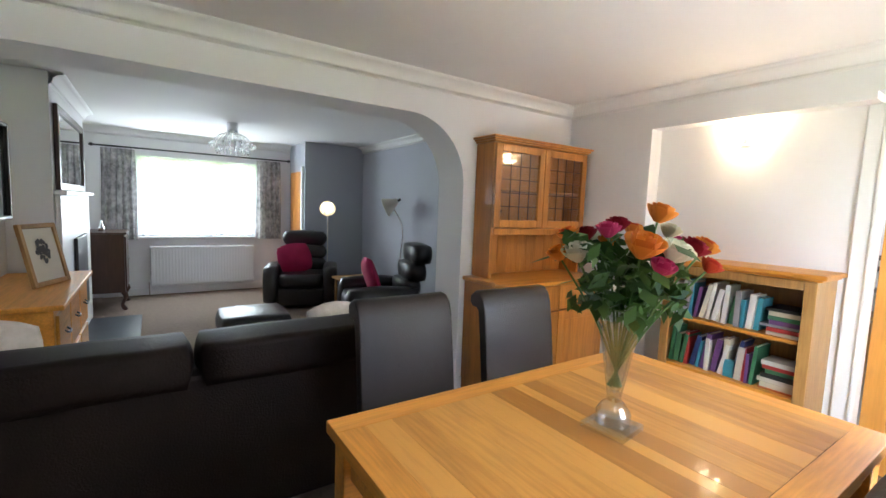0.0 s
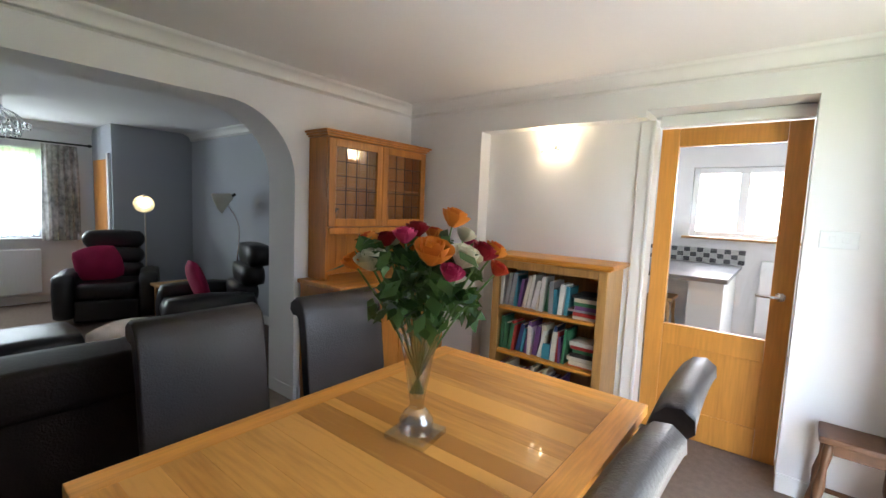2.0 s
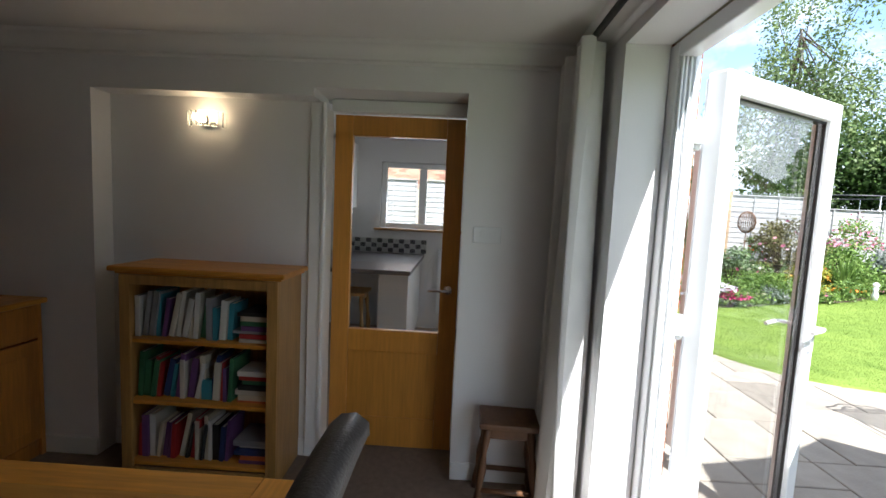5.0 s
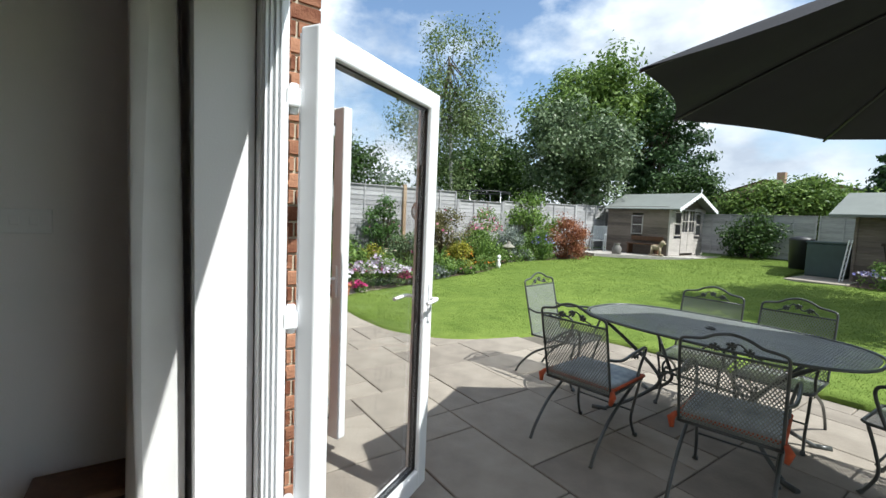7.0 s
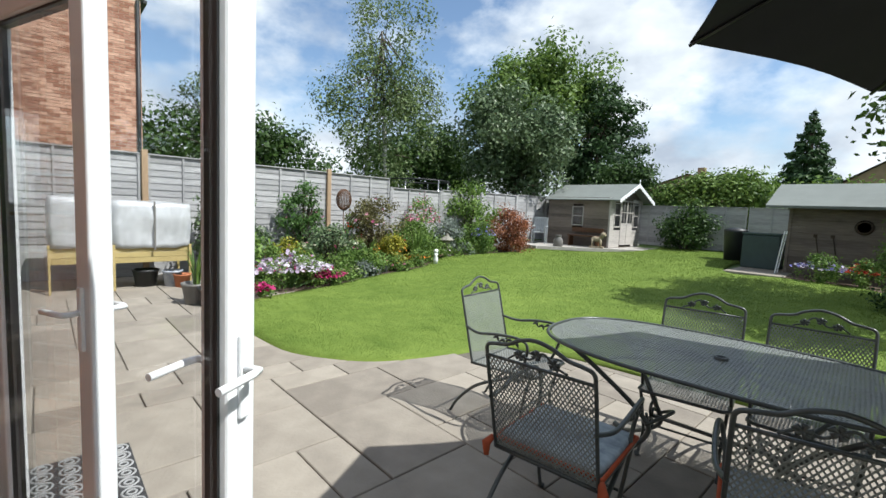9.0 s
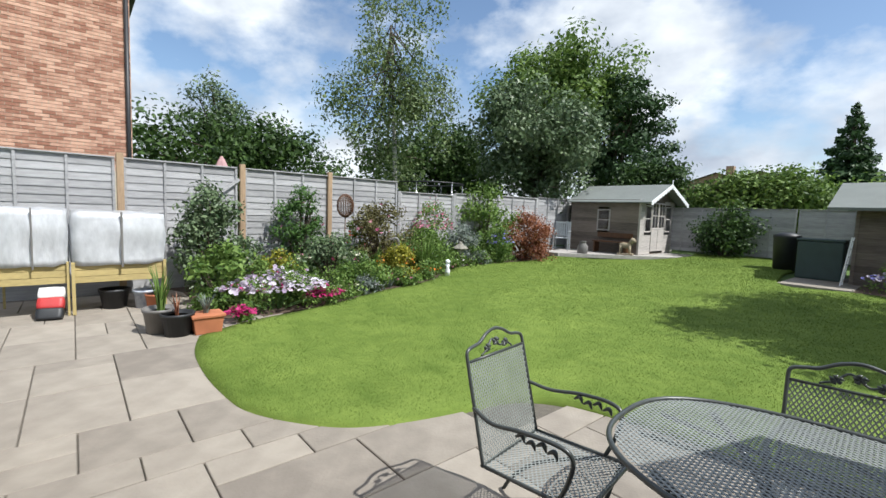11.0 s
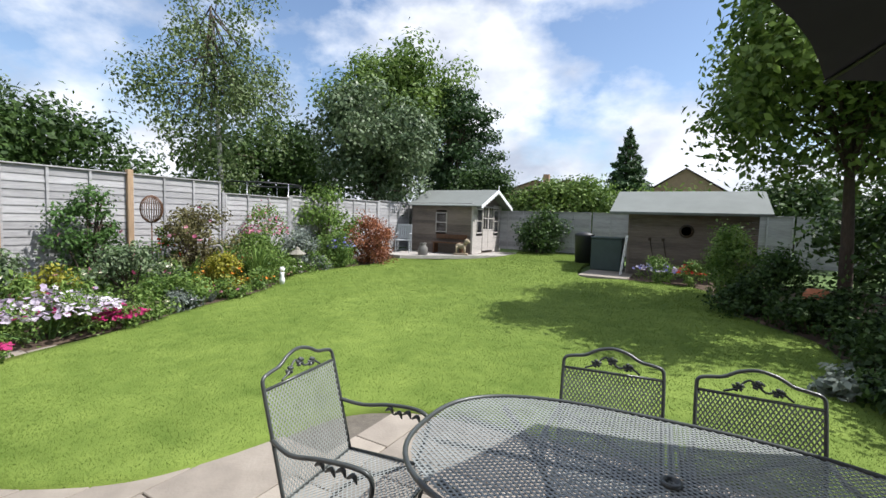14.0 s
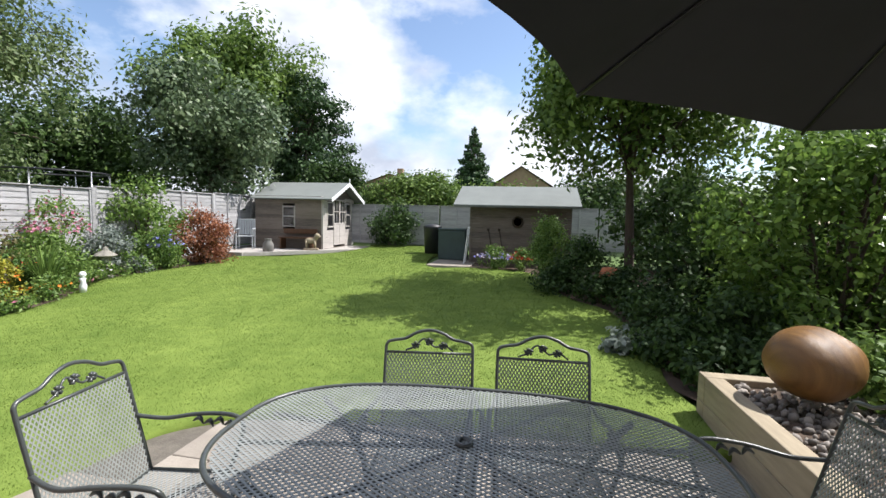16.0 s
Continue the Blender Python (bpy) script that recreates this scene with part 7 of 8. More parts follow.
tree("birch_tree", "tall slender birch with airy drooping leaves", (16.9, -11.4, 0.2), 7.6, 0.10, (0.3, 0.2), (16.9, -11.1, 5.6), (2.0, 2.0, 3.7), 70, 0.62, 15000, 0.055, BIRCHB, L_BIRCH, 21, 0.8, 1.3)
tree("apple_tree", "round dense grey green apple tree", (15.0, -16.7, 0.3), 3.5, 0.2, (0, 0), (15.0, -16.8, 4.2), (2.5, 2.5, 2.2), 90, 0.75, 20000, 0.085, BARK, L_APPLE, 22, 0.2)
tree("oak_tree", "tall broad green tree behind the garden", (18.2, -22.5, 0.5), 8.0, 0.35, (0, 0), (18.2, -22.5, 7.6), (3.6, 3.6, 3.4), 90, 1.0, 20000, 0.12, BARK, L_OAK, 23)
tree("fir_tree", "dark green conifer behind the summerhouse", (15.2, -23.8, 0.5), 7.0, 0.25, (0, 0), (15.2, -23.5, 4.4), (2.4, 2.2, 3.8), 100, 0.8, 18000, 0.10, BARK, L_CON, 24, 0.5, 0.5)
tree("rowan_tree", "garden tree with open crown on the shady side", (1.75, -12.2, 0.2), 3.6, 0.11, (0.25, 0.3), (1.75, -11.7, 4.2), (2.4, 2.3, 1.9), 100, 0.6, 24000, 0.065, BARK, L_OAK, 25, 0.6)
tree("hazel_tree", "dark mass of trees beyond the side fence", (25.0, -8.5, 0), 3.2, 0.2, (0, 0), (25.0, -8.0, 3.4), (2.8, 5.6, 1.5), 90, 0.95, 16000, 0.11, BARK, L_DARK, 26)
tree("ash_tree", "sparse leafy tree beyond the side fence", (27.0, -8.2, 0), 5.0, 0.18, (0, 0), (27.0, -8.0, 5.6), (1.6, 1.8, 1.6), 40, 0.6, 3200, 0.08, BARK, L_APPLE, 27)
tree("holly_tree", "dark evergreen trees behind the birch", (20.0, -16.5, 0), 3.5, 0.2, (0, 0), (20.0, -15.5, 3.2), (2.4, 4.2, 2.2), 80, 0.95, 15000, 0.10, BARK, L_DARK, 28)
spruce = tree("spruce_tree", "distant dark spruce against the sky", (8.8, -42.0, 1), 8.0, 0.2, (0, 0), (8.8, -42.0, 4.5), (1.2, 1.2, 2.4), 30, 0.7, 4000, 0.16, BARK, L_CON, 29, 0.5, 0.6)
bm = bmesh.new()
cs, rs = [], []
for k in range(40):
    v = k / 40
    a = k * 2.4
    cs.append((1.7 * (1 - v) * math.cos(a), 1.7 * (1 - v) * math.sin(a), 2.0 + 6.6 * v))
    rs.append((0.9 * (1 - v) + 0.12, 0.9 * (1 - v) + 0.12, 0.3))
leaf_cloud("tiered_crown", cs, rs, 5000, 0.15, L_CON, spruce, "", 31)


def shrub(name, label, c, r, n_clumps, clump, leaves, leaf, lmat, seed, cat="shrub", flowers=()):
    rr = random.Random(seed)
    e = thing(name, label, cat, pose(*c))
    cs, rs = [], []
    bm = bmesh.new()
    for k in range(n_clumps):
        a, q, zf = rr.random() * 6.28, rr.random() ** 0.5, rr.random()
        w = math.sin(math.pi * (0.25 + 0.65 * zf))
        p = Vector((math.cos(a) * r[0] * q * w, math.sin(a) * r[1] * q * w, r[2] * (0.08 + 0.86 * zf)))
        cs.append(p)
        s = clump * (0.6 + 0.8 * rr.random())
        rs.append((s, s, s * 0.9))
        if k % 3 == 0:
            tube(bm, spline([(p.x * 0.15, p.y * 0.15, -0.05), (p.x * 0.5, p.y * 0.5, p.z * 0.6), p], 3), 0.008 + 0.004 * r[2], 5)
    part("stem", bm, BARK if leaf > 0.03 else STEM, e)["kind"] = "stuff"
    leaf_cloud("foliage", cs, rs, leaves, leaf, lmat, e, "", seed, 0.4, 0.2)
    for i, (fm, n, s) in enumerate(flowers):
        fb = bmesh.new()
        for k in range(n):
            a, q = rr.random() * 6.28, rr.random() ** 0.5
            p = Vector((math.cos(a) * r[0] * q, math.sin(a) * r[1] * q, r[2] * (0.55 + 0.5 * rr.random() * (1.1 - q))))
            tilt_ = Matrix.Rotation(rr.random() * 1.2, 3, Vector((rr.gauss(0, 1), rr.gauss(0, 1), 0.1)).normalized())
            ce = fb.verts.new(p - tilt_ @ Vector((0, 0, s * 0.3)))
            ring_ = [fb.verts.new(p + tilt_ @ Vector((math.cos(t * 1.2566) * s, math.sin(t * 1.2566) * s, 0.12 * s * (t % 2)))) for t in range(5)]
            for t in range(5):
                fb.faces.new((ce, ring_[t], ring_[(t + 1) % 5]))
        part("blossom", fb, fm, e, "small open blooms")["kind"] = "stuff"
    return e


def G3(x, y, dz=0.0):
    return (x, y, gz(x, y) + dz)


L_BRONZE = leafmat("bronze_leaves", (0.09, 0.07, 0.028), (0.20, 0.19, 0.075), 0.3)
# long border, from the terrace to the summerhouse
shrub("petunia", "mound of lilac and white petunias", G3(10.72, -5.02), (0.5, 0.82, 0.62), 44, 0.15, 2800, 0.022, L_MID, 41, "flowers", ((F_LIL, 420, 0.04), (F_MAG, 40, 0.03)))
shrub("petunia", "low magenta petunias by the terrace", G3(10.2, -4.38), (0.22, 0.2, 0.24), 10, 0.09, 600, 0.02, L_MID, 42, "flowers", ((F_MAG, 80, 0.036),))
shrub("petunia", "magenta petunias at the lawn edge", G3(10.6, -5.75), (0.24, 0.35, 0.30), 12, 0.10, 800, 0.02, L_MID, 43, "flowers", ((F_MAG, 120, 0.036),))
shrub("buddleia", "tall grey green leafy shrub by planter", G3(12.3, -4.55), (0.62, 0.66, 1.9), 60, 0.24, 7000, 0.04, L_APPLE, 44)
shrub("hydrangea", "fresh green bushy plant behind the pots", G3(11.15, -4.35), (0.5, 0.45, 0.95), 30, 0.2, 3000, 0.042, L_MID, 45)
shrub("potentilla", "yellow green low shrub in the border", G3(11.8, -5.45), (0.45, 0.5, 0.75), 24, 0.18, 2200, 0.03, L_YEL, 46, "shrub", ((F_PINK, 12, 0.04),))
shrub("climbing_rose", "dark climbing rose on the fence", G3(12.95, -6.3), (0.25, 0.62, 2.0), 46, 0.20, 4200, 0.034, L_ROSE, 47, "shrub", ((F_PINK, 8, 0.045),))
shrub("rose_bush", "rose bush with pale pink flowers", G3(11.9, -6.5), (0.6, 0.7, 0.95), 36, 0.22, 3400, 0.032, L_APPLE, 48, "shrub", ((F_CREAM, 22, 0.04), (F_PINK, 8, 0.045)))
shrub("geranium", "low green mounding plants at border edge", G3(11.2, -6.7), (0.5, 0.75, 0.5), 30, 0.18, 3000, 0.028, L_MID, 49)
shrub("photinia", "bronze and green upright shrub", G3(12.4, -7.9), (0.6, 0.65, 1.75), 52, 0.24, 6000, 0.032, L_BRONZE, 50, "shrub", ((F_PINK, 14, 0.045),))
spikes("iris", "clump of sword leaved irises in border", pose(*G3(11.75, -7.3)), 60, 0.8, 0.4, 0.018, L_MID)
shrub("spiraea", "golden orange spiraea mound", G3(11.45, -7.75), (0.42, 0.46, 0.72), 30, 0.16, 3200, 0.026, L_YEL, 51, "shrub", ((F_ORNG, 40, 0.022),))
spikes("festuca", "blue grey tuft of fescue grass", pose(*G3(11.05, -7.3)), 110, 0.24, 0.28, 0.004, L_GREY)
shrub("pink_rose", "rose with one large pink bloom", G3(11.95, -8.1), (0.3, 0.3, 0.9), 14, 0.16, 1000, 0.032, L_ROSE, 52, "shrub", ((F_PINK, 5, 0.07),))
spikes("crocosmia", "tall green strap leaves in border", pose(*G3(11.75, -8.75)), 70, 0.95, 0.4, 0.016, L_MID)
shrub("euphorbia", "bright yellow green shrub in the border", G3(12.3, -9.1), (0.55, 0.55, 1.05), 32, 0.22, 3200, 0.034, L_MID, 53)
shrub("lavatera", "tall mallow with pink flower spikes", G3(12.75, -9.7), (0.5, 0.6, 1.75), 36, 0.22, 3200, 0.03, L_MID, 54, "shrub", ((F_PINK, 220, 0.03),))
shrub("variegated_shrub", "pale variegated bush by the lantern", G3(12.6, -10.6), (0.55, 0.6, 1.0), 30, 0.22, 2600, 0.034, L_GREY, 55)
shrub("lilac_bush", "large green bush by the fence", G3(13.0, -11.9), (0.85, 1.0, 2.1), 60, 0.34, 6000, 0.05, L_MID, 56)
shrub("agapanthus", "blue agapanthus flower heads", G3(12.05, -11.55), (0.35, 0.4, 0.95), 18, 0.16, 1400, 0.03, L_MID, 57, "flowers", ((F_BLUE, 90, 0.03),))
shrub("red_acer", "rounded red bronze acer bush", G3(12.0, -12.7), (0.75, 0.75, 1.35), 54, 0.26, 6500, 0.032, L_RED, 58)
shrub("groundcover", "mixed low green plants along the border", G3(12.6, -7.0), (0.6, 3.0, 0.5), 70, 0.22, 6000, 0.03, L_MID, 59)
shrub("groundcover", "mixed low green plants near the lantern", G3(12.4, -10.8), (0.6, 1.6, 0.45), 40, 0.2, 3200, 0.03, L_MID, 60)
shrub("conifer_bush", "dark upright bush between the fence and shed", G3(8.6, -18.0), (0.9, 0.5, 1.6), 40, 0.35, 4200, 0.05, L_DARK, 61)

for k, (x, y, h, lm, fl) in enumerate(((10.75, -6.2, 0.3, L_MID, F_CREAM), (10.95, -6.75, 0.28, L_GREY, F_LIL), (11.1, -7.6, 0.3, L_MID, F_PINK), (11.35, -8.5, 0.35, L_MID, F_ORNG),
                                    (11.75, -9.3, 0.3, L_MID, F_PINK), (12.1, -9.85, 0.35, L_OAK, F_LIL), (12.2, -10.9, 0.3, L_GREY, F_CREAM), (10.85, -5.4, 0.45, L_MID, F_CREAM), (11.35, -5.6, 0.6, L_MID, F_LIL),
                                    (12.2, -8.6, 0.8, L_OAK, F_RED), (12.6, -7.3, 1.2, L_OAK, F_RED), (11.6, -4.9, 0.7, L_MID, F_CREAM))):
    shrub("bedding_plant", "low leafy bedding plant with scattered blooms", G3(x, y), (0.3, 0.36, h), 16, 0.13, 1100, 0.026, lm, 200 + k, "plant", ((fl, 18, 0.03),))

# heron, lantern and a cherub in the border
bm = bmesh.new()
tube(bm, spline([(0, 0, 0.0), (0, 0, 0.42)], 3), 0.012, 6)
bmesh.ops.create_icosphere(bm, subdivisions=2, radius=0.11, matrix=pose(0, 0.03, 0.50, 25) @ Matrix.Diagonal((0.7, 1.7, 0.8, 1)))
tube(bm, spline([(0, 0.14, 0.58), (0, 0.20, 0.72), (0, 0.12, 0.84), (0, 0.17, 0.96), (0, 0.24, 0.97)], 5), 0.03, 8)
tube(bm, [(0, 0.24, 0.97), (0, 0.40, 0.94)], [0.025, 0.004], 7)
o = tagged(mesh_ob("heron_statue", bm, POTG), "weathered stone heron statue standing in the border", "statue")
o.matrix_basis = pose(*G3(11.6, -8.0), 0, 0, -20) @ Matrix.Scale(0.9, 4)
bm = bmesh.new()
lathe(bm, [(0, 0), (0.17, 0), (0.16, 0.06), (0.07, 0.10), (0.06, 0.24), (0.15, 0.30), (0.13, 0.34), (0.10, 0.36), (0.10, 0.48), (0.24, 0.54), (0.20, 0.58), (0.07, 0.66), (0.045, 0.72), (0.0, 0.76)], 8, sm=False)
o = tagged(mesh_ob("stone_lantern", bm, STONE), "small grey japanese stone lantern in border", "lantern")
o.matrix_basis = pose(*G3(12.2, -10.2)) @ Matrix.Scale(0.86, 4)
bm = bmesh.new()
tube(bm, [(0, 0, 0), (0, 0, 0.12), (0, 0, 0.2), (0, 0, 0.26)], [0.05, 0.06, 0.035, 0.05], 9)
bmesh.ops.create_icosphere(bm, subdivisions=2, radius=0.055, matrix=pose(0, 0, 0.32))
o = tagged(mesh_ob("bird_statue", bm, UPVC), "small white garden ornament at lawn edge", "ornament")
o.matrix_basis = pose(*G3(11.3, -9.0))
bm = bmesh.new()
for k in range(14):
    a = k / 14 * 3.1416
    tube(bm, [(0.21 * math.cos(t) * math.cos(a), 0.21 * math.cos(t) * math.sin(a), 1.55 + 0.25 * math.sin(t)) for t in [j / 16 * 6.2832 for j in range(17)]], 0.008, 5, False)
tube(bm, [(0, 0, 0), (0, 0, 1.3)], 0.015, 6)
o = tagged(mesh_ob("metal_globe", bm, STOOLW), "dark rusty metal globe sculpture on a stake", "sculpture")
o.matrix_basis = pose(*G3(12.6, -7.15)) @ Matrix.Diagonal((0.85, 0.85, 1.0, 1))
bm = bmesh.new()
lathe(bm, [(0.03, 0.20), (0.02, 0.22), (0.08, 0.12), (0.13, 0.0), (0.125, 0.0), (0.06, 0.13), (0.0, 0.2)], 6, sm=False)
tube(bm, [(0, 0, -2.4), (0, 0, 0.1)], 0.03, 8)
o = tagged(mesh_ob("bird_feeder", bm, F_PINK), "small pink umbrella shaped feeder behind fence", "bird feeder")
o.matrix_basis = pose(FX + 0.6, -5.03, 2.22)
o.data.materials.clear()
o.data.materials.append(mat("faded_pink_cloth", (0.45, 0.27, 0.27), 0.8, 0.2, 8))

# shady side
shrub("laurel", "tall glossy laurel shrub beside the terrace", G3(0.55, -8.3), (1.3, 1.3, 2.6), 120, 0.34, 19000, 0.042, L_LAUREL, 71)
shrub("laurel", "dark laurel hedge beyond the raised bed", G3(-1.0, -6.9), (1.2, 1.5, 2.8), 100, 0.4, 15000, 0.045, L_LAUREL, 72)
shrub("viburnum", "dark shrub under the tree", G3(0.9, -10.6), (1.1, 1.1, 1.9), 70, 0.38, 7000, 0.05, L_DARK, 73)
shrub("jasmine", "low leafy plants in the raised bed", (1.15, -6.5, 0.22), (0.5, 0.3, 0.5), 36, 0.16, 3000, 0.028, L_MID, 74)
shrub("jasmine", "feathery plants beside the stone ball", (1.1, -5.8, 0.24), (0.35, 0.8, 0.55), 36, 0.18, 3000, 0.028, L_MID, 75)
shrub("lavender", "dark foliage behind the raised bed corner", G3(1.7, -7.8), (0.6, 0.6, 0.75), 40, 0.2, 3800, 0.03, L_DARK, 76)
for k, (x, y, h) in enumerate(((1.9, -7.35, 0.4), (2.15, -7.9, 0.35), (1.3, -7.2, 0.55), (2.0, -8.9, 0.45), (2.05, -9.8, 0.5), (2.5, -10.6, 0.45), (2.15, -10.6, 0.6), (1.5, -9.3, 0.7), (3.2, -11.4, 0.4), (1.2, -8.6, 0.6))):
    shrub("fern", "low dark leafy plants along the shady border", G3(x, y), (0.45, 0.5, h), 26, 0.18, 2200, 0.034, L_DARK, 300 + k, "plant")
shrub("hosta", "pale variegated low leaves at the lawn edge", G3(2.55, -8.15), (0.32, 0.28, 0.22), 14, 0.1, 420, 0.045, L_GREY, 77)
shrub("box_bush", "clipped round green bush by the shed", G3(3.3, -12.4), (0.55, 0.55, 1.35), 50, 0.24, 6000, 0.03, L_MID, 78)
shrub("box_bush", "dark rounded bush under the tree", G3(2.75, -11.6), (0.5, 0.5, 1.0), 44, 0.22, 4600, 0.03, L_DARK, 79)
shrub("aster", "lilac blue flowers in front of shed", G3(4.6, -13.85), (0.5, 0.4, 0.5), 22, 0.16, 1800, 0.026, L_MID, 80, "flowers", ((F_BLUE, 80, 0.03), (F_LIL, 60, 0.03)))
shrub("geranium", "scarlet flowers in front of shed", G3(3.95, -13.75), (0.3, 0.3, 0.5), 16, 0.14, 1200, 0.026, L_MID, 81, "flowers", ((F_RED, 50, 0.035),))
shrub("hedge", "dark hedge behind the shed and tree", G3(0.0, -14.5), (1.8, 1.6, 2.4), 90, 0.5, 8000, 0.07, L_DARK, 82)
shrub("hedge", "tall leafy hedge along shady boundary", G3(-1.5, -11.0), (1.4, 2.6, 3.2), 110, 0.5, 10000, 0.07, L_DARK, 83)
shrub("hedge", "tall bushy hedge beyond the back fence", G3(8.2, -20.3, 0.4), (2.9, 1.3, 2.15), 150, 0.55, 15000, 0.075, L_OAK, 84)
shrub("hedge", "dark hedge behind the summerhouse", G3(12.0, -20.6, 0.4), (2.4, 1.2, 2.8), 110, 0.55, 10000, 0.075, L_DARK, 85)
shrub("hedge", "leafy hedge behind the shed", G3(4.6, -20.0, 0.4), (2.8, 1.2, 1.65), 130, 0.55, 12000, 0.075, L_OAK, 86)
shrub("hedge", "leafy hedge beyond the shed", G3(1.0, -20.0, 0.4), (2.2, 1.2, 2.2), 90, 0.55, 9000, 0.075, L_DARK, 87)
bm = bmesh.new()
lathe(bm, [(0, 0), (0.14, 0), (0.17, 0.1), (0.17, 0.45), (0.12, 0.55), (0, 0.56)], 16)
o = tagged(mesh_ob("chimney_pot", bm, TERRA), "brown clay pot under the tree", "pot")
o.matrix_basis = pose(*G3(2.35, -11.0))

# ---- neighbouring houses ----
nh = thing("neighbour_house", "red brick neighbouring house end wall beyond the fence", "house", pose(0, 0, 0))
part("wall", bx((17.0, -3.82, -0.1), (25.0, 5.0, 6.3)), LIME, nh)
NB = []
V, F = [], []
rgb = random.Random(3)
course, bl = 0.075, 0.225
for j in range(30, 84):
    z = -0.1 + j * course
    y = -3.815 + (0 if j % 2 else -0.11)
    while y < 5.0:
        y0, y1 = max(y, -3.815), min(y + bl - 0.011, 4.99)
        if y1 - y0 > 0.03:
            i = len(V)
            x = 16.985 + rgb.random() * 0.004
            V += [(x, y0, z), (x, y1, z), (x, y1, z + course - 0.011), (x, y0, z + course - 0.011), (17.0, y0, z), (17.0, y1, z), (17.0, y1, z + course - 0.011), (17.0, y0, z + course - 0.011)]
            F += [(i, i + 3, i + 2, i + 1), (i, i + 1, i + 5, i + 4), (i + 2, i + 3, i + 7, i + 6), (i + 1, i + 2, i + 6, i + 5), (i + 3, i, i + 4, i + 7)]
        y += bl
o = raw("bricks", V, F, BRICKJ, nh)
o["kind"] = "stuff"
bm = bmesh.new()
tube(bm, [(16.95, -3.75, 6.2), (16.95, -3.75, -0.1)], 0.045, 10)
part("drainpipe", bm, POTB, nh, "black plastic drainpipe")
bm = bmesh.new()
vs = [bm.verts.new(p) for p in ((16.9, -3.9, 6.3), (25.5, -3.9, 6.3), (25.5, 0.6, 9.2), (16.9, 0.6, 9.2))]
bm.faces.new(vs)
vs = [bm.verts.new(p) for p in ((16.9, 5.5, 6.2), (25.5, 5.5, 6.2), (25.5, 0.6, 9.2), (16.9, 0.6, 9.2))]
bm.faces.new(vs)
part("roof", bm, ROOFT, nh)
part("gutter", bx((16.98, -3.96, 6.2), (25.4, -3.84, 6.3), 0.02), POTB, nh)


def far_house(name, label, c, w, d, h, rh, wallm, chim=False):
    e = thing(name, label, "house", pose(*c))
    part("wall", bx((-w / 2, -d / 2, 0), (w / 2, d / 2, h)), wallm, e)
    bm = bmesh.new()
    p = [bm.verts.new(q) for q in ((-w / 2 - 0.3, -d / 2 - 0.3, h), (w / 2 + 0.3, -d / 2 - 0.3, h), (w / 2 + 0.3, d / 2 + 0.3, h), (-w / 2 - 0.3, d / 2 + 0.3, h), (0, -d / 2 - 0.3, h + rh), (0, d / 2 + 0.3, h + rh))]
    bm.faces.new((p[0], p[4], p[5], p[3]))
    bm.faces.new((p[1], p[2], p[5], p[4]))
    r = part("roof", bm, ROOFT, e)
    for y in (-d / 2, d / 2):
        bm = bmesh.new()
        q = [bm.verts.new(v) for v in ((-w / 2, y, h), (w / 2, y, h), (0, y, h + rh * 0.97))]
        bm.faces.new(q)
        part("gable", bm, wallm, e)
    if chim:
        part("chimney", bx((-0.35, -0.3, h + rh * 0.5), (0.35, 0.3, h + rh + 1.0)), wallm, e)
    return e


far_house("far_house", "distant tan brick house gable above the hedge", (4.6, -50.0, 1.0), 7.5, 8, 3.0, 2.6, RENDER_W)
far_house("far_house", "distant house with brown tiled roof", (14.2, -48.0, 1.0), 10.0, 8, 2.9, 1.7, RENDER_W)
far_house("far_house", "distant roof with a brick chimney", (19.5, -55.0, 1.0), 11.0, 8, 3.4, 1.9, RENDER_W, True)

# trampoline frame behind the fence
tr_ = thing("trampoline", "dark netted trampoline behind the lower fence", "trampoline", pose(16.3, -12.4, 0))
bm = bmesh.new()
for k in range(6):
    a = k / 6 * 6.28
    tube(bm, [(1.2 * math.cos(a), 1.2 * math.sin(a), 0), (1.2 * math.cos(a), 1.2 * math.sin(a), 2.45)], 0.025, 7)
part("pole", bm, CHROME, tr_)
bm = bmesh.new()
tube(bm, [(1.2 * math.cos(k / 24 * 6.2832), 1.2 * math.sin(k / 24 * 6.2832), 2.45) for k in range(25)], 0.025, 7, False)
part("top_ring", bm, POTB, tr_)

# doormat
dm = thing("doormat", "black and grey scrolled rubber doormat on paving", "doormat", pose(6.1, -2.0, -0.098, 0, 0, 0))
part("mat", bx((-0.35, -0.22, 0), (0.35, 0.22, 0.012), 0.004), MATR, dm)
bm = bmesh.new()
for i in range(7):
    for j in range(4):
        c = (-0.3 + i * 0.1, -0.165 + j * 0.11)
        for rr_ in (0.042, 0.02):
            tube(bm, [(c[0] + rr_ * math.cos(t / 12 * 6.2832), c[1] + rr_ * math.sin(t / 12 * 6.2832), 0.013) for t in range(13)], 0.006, 5, False)
part("pattern", bm, MATP, dm)

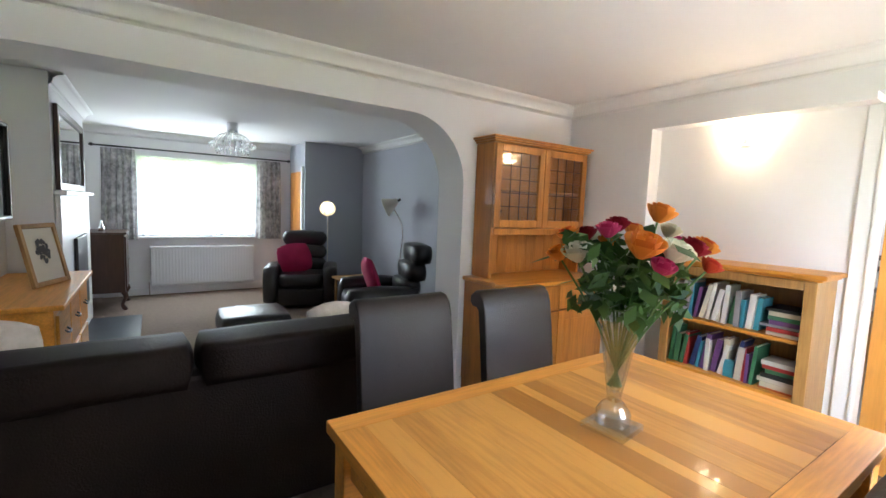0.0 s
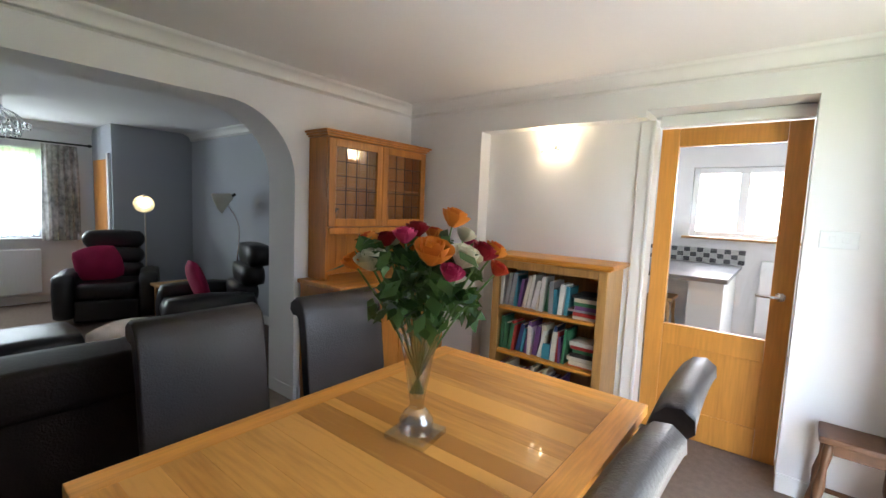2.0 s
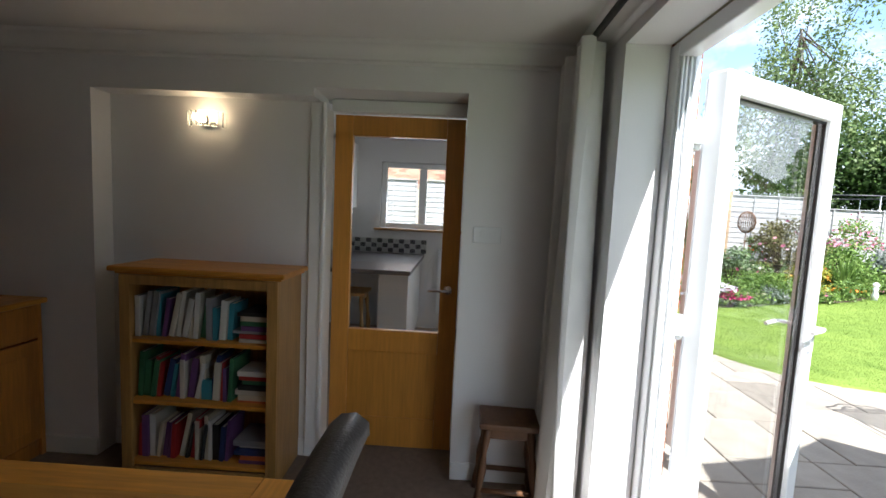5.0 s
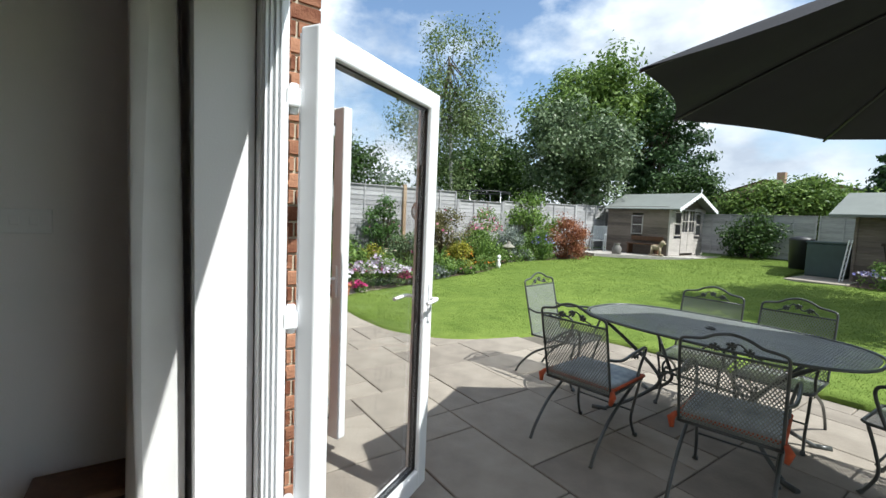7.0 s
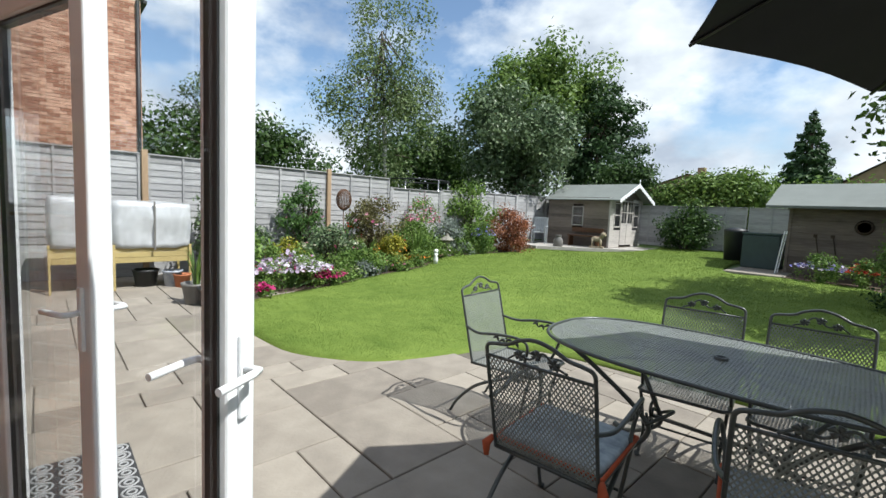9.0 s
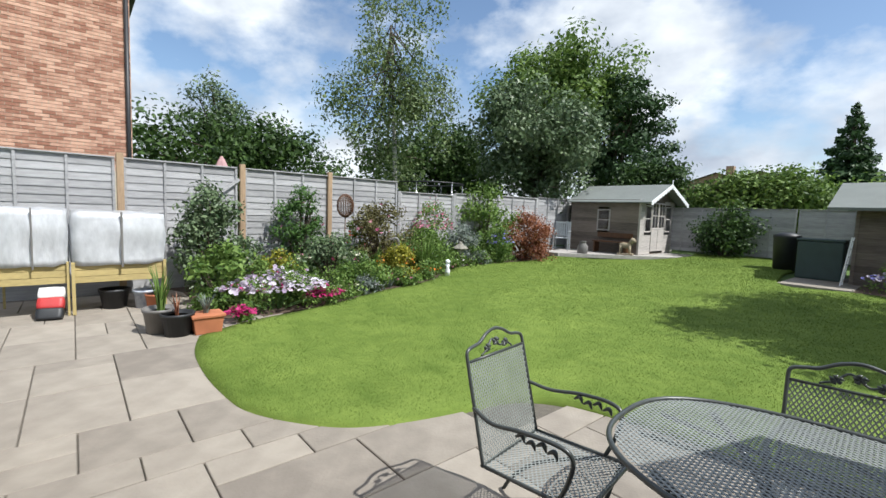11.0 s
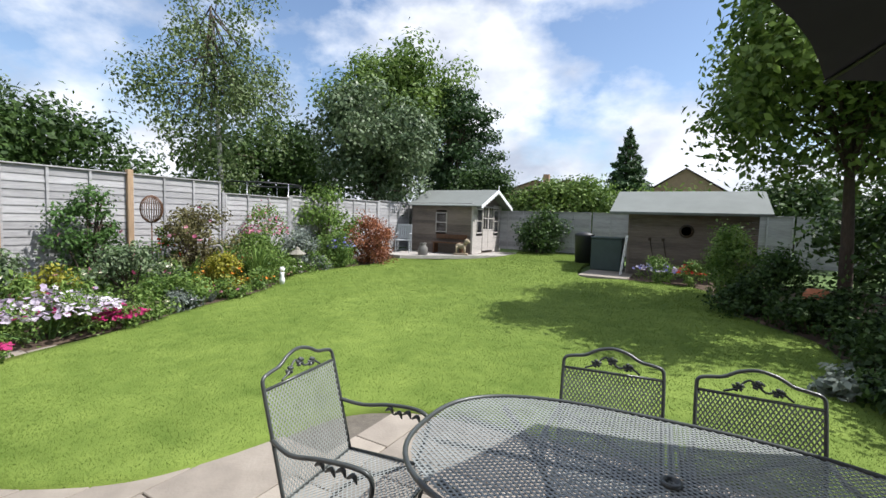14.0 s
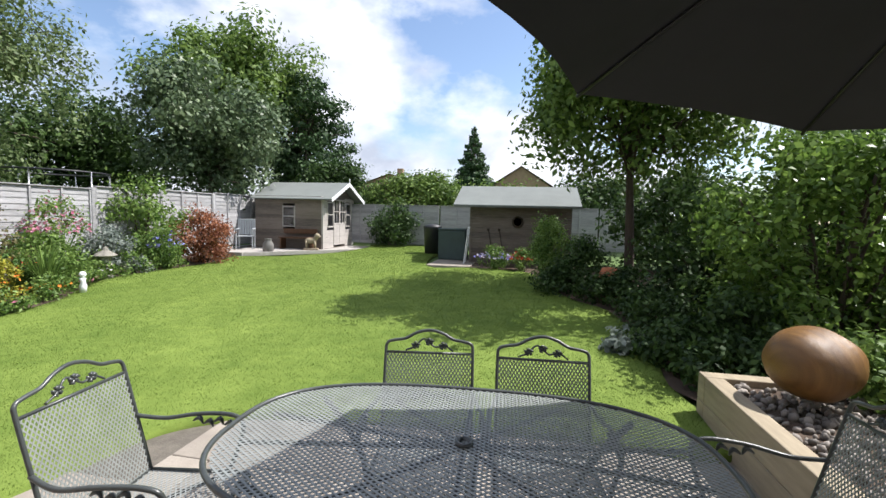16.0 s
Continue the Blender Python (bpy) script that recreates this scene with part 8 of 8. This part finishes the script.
# ---- paving slabs, laid in a random rectangular bond ----
U = 0.292
NX, NY = 40, 17
ox, oy = 1.4, -1.50
used = [[False] * NY for _ in range(NX)]
rgs = random.Random(77)
SIZES = [(3, 2), (2, 2), (3, 2), (2, 1), (3, 3), (2, 3), (1, 2), (3, 1)]
cache = {}
for j in range(NY):
    for i in range(NX):
        if used[i][j]:
            continue
        opts = SIZES[:]
        rgs.shuffle(opts)
        for a, b in opts + [(1, 1)]:
            if i + a <= NX and j + b <= NY and not any(used[i + p][j + q] for p in range(a) for q in range(b)):
                break
        for p in range(a):
            for q in range(b):
                used[i + p][j + q] = True
        x0, x1 = ox + i * U + 0.0045, ox + (i + a) * U - 0.0045
        y1, y0 = oy - j * U - 0.0045, oy - (j + b) * U + 0.0045
        if (y0 < -5.3 and x1 > 6.7) or (x0 > 7.6 and y1 < -3.9 and x1 < 10.1) or (x0 > 10.3 and y1 < -3.95):
            continue
        if (a, b) not in cache:
            bm = bmesh.new()
            w, d = a * U / 2 - 0.0045, b * U / 2 - 0.0045
            box(bm, (-w, -d, -0.03), (w, d, 0), 0.005, None, 1)
            me = bpy.data.meshes.new("slab")
            bm.to_mesh(me)
            bm.free()
            me.materials.append(SLAB)
            cache[a, b] = me
        o = new("slab", cache[a, b])
        o.parent = pav
        o.location = ((x0 + x1) / 2, (y0 + y1) / 2, -0.1 + rgs.uniform(-0.002, 0.002))

# ---- bricks of the house wall by the french door ----
hb = bpy.data.objects["wall_house_brick"]
cache = {}


def lay(key, depth, loc):
    if (key, depth) not in cache:
        b_ = bmesh.new()
        box(b_, (-key / 2, 0, 0), (key / 2, depth, 0.064), 0.003, None, 1)
        me = bpy.data.meshes.new("brick")
        b_.to_mesh(me)
        b_.free()
        me.materials.append(BRICK)
        cache[key, depth] = me
    o = new("brick", cache[key, depth])
    o.parent = hb
    o.location = loc


for j in range(37):
    z = -0.12 + j * 0.075
    x = BR0 - (0.1125 if j % 2 else 0.0)
    while x < BR1 - 0.02:
        a, b = max(x, BR0), min(x + 0.214, BR1)
        x += 0.225
        if b - a > 0.03:
            lay(round(b - a, 3), 0.104, ((a + b) / 2, FY_OUT - 0.008 + random.uniform(-0.0015, 0.0015), z))
    # end face of the kitchen block
    y = -1.668
    for w in ((0.102, 0.142) if j % 2 else (0.214, 0.03)):
        lay(0.10, round(w, 3), (4.64 + random.uniform(-0.0015, 0.0015), y, z))
        y += w + 0.011
    x = 4.70
    while x < 5.68:
        b = min(x + 0.214, 5.695)
        lay(round(b - x, 3), 0.02, ((x + b) / 2, -1.668, z))
        x += 0.225
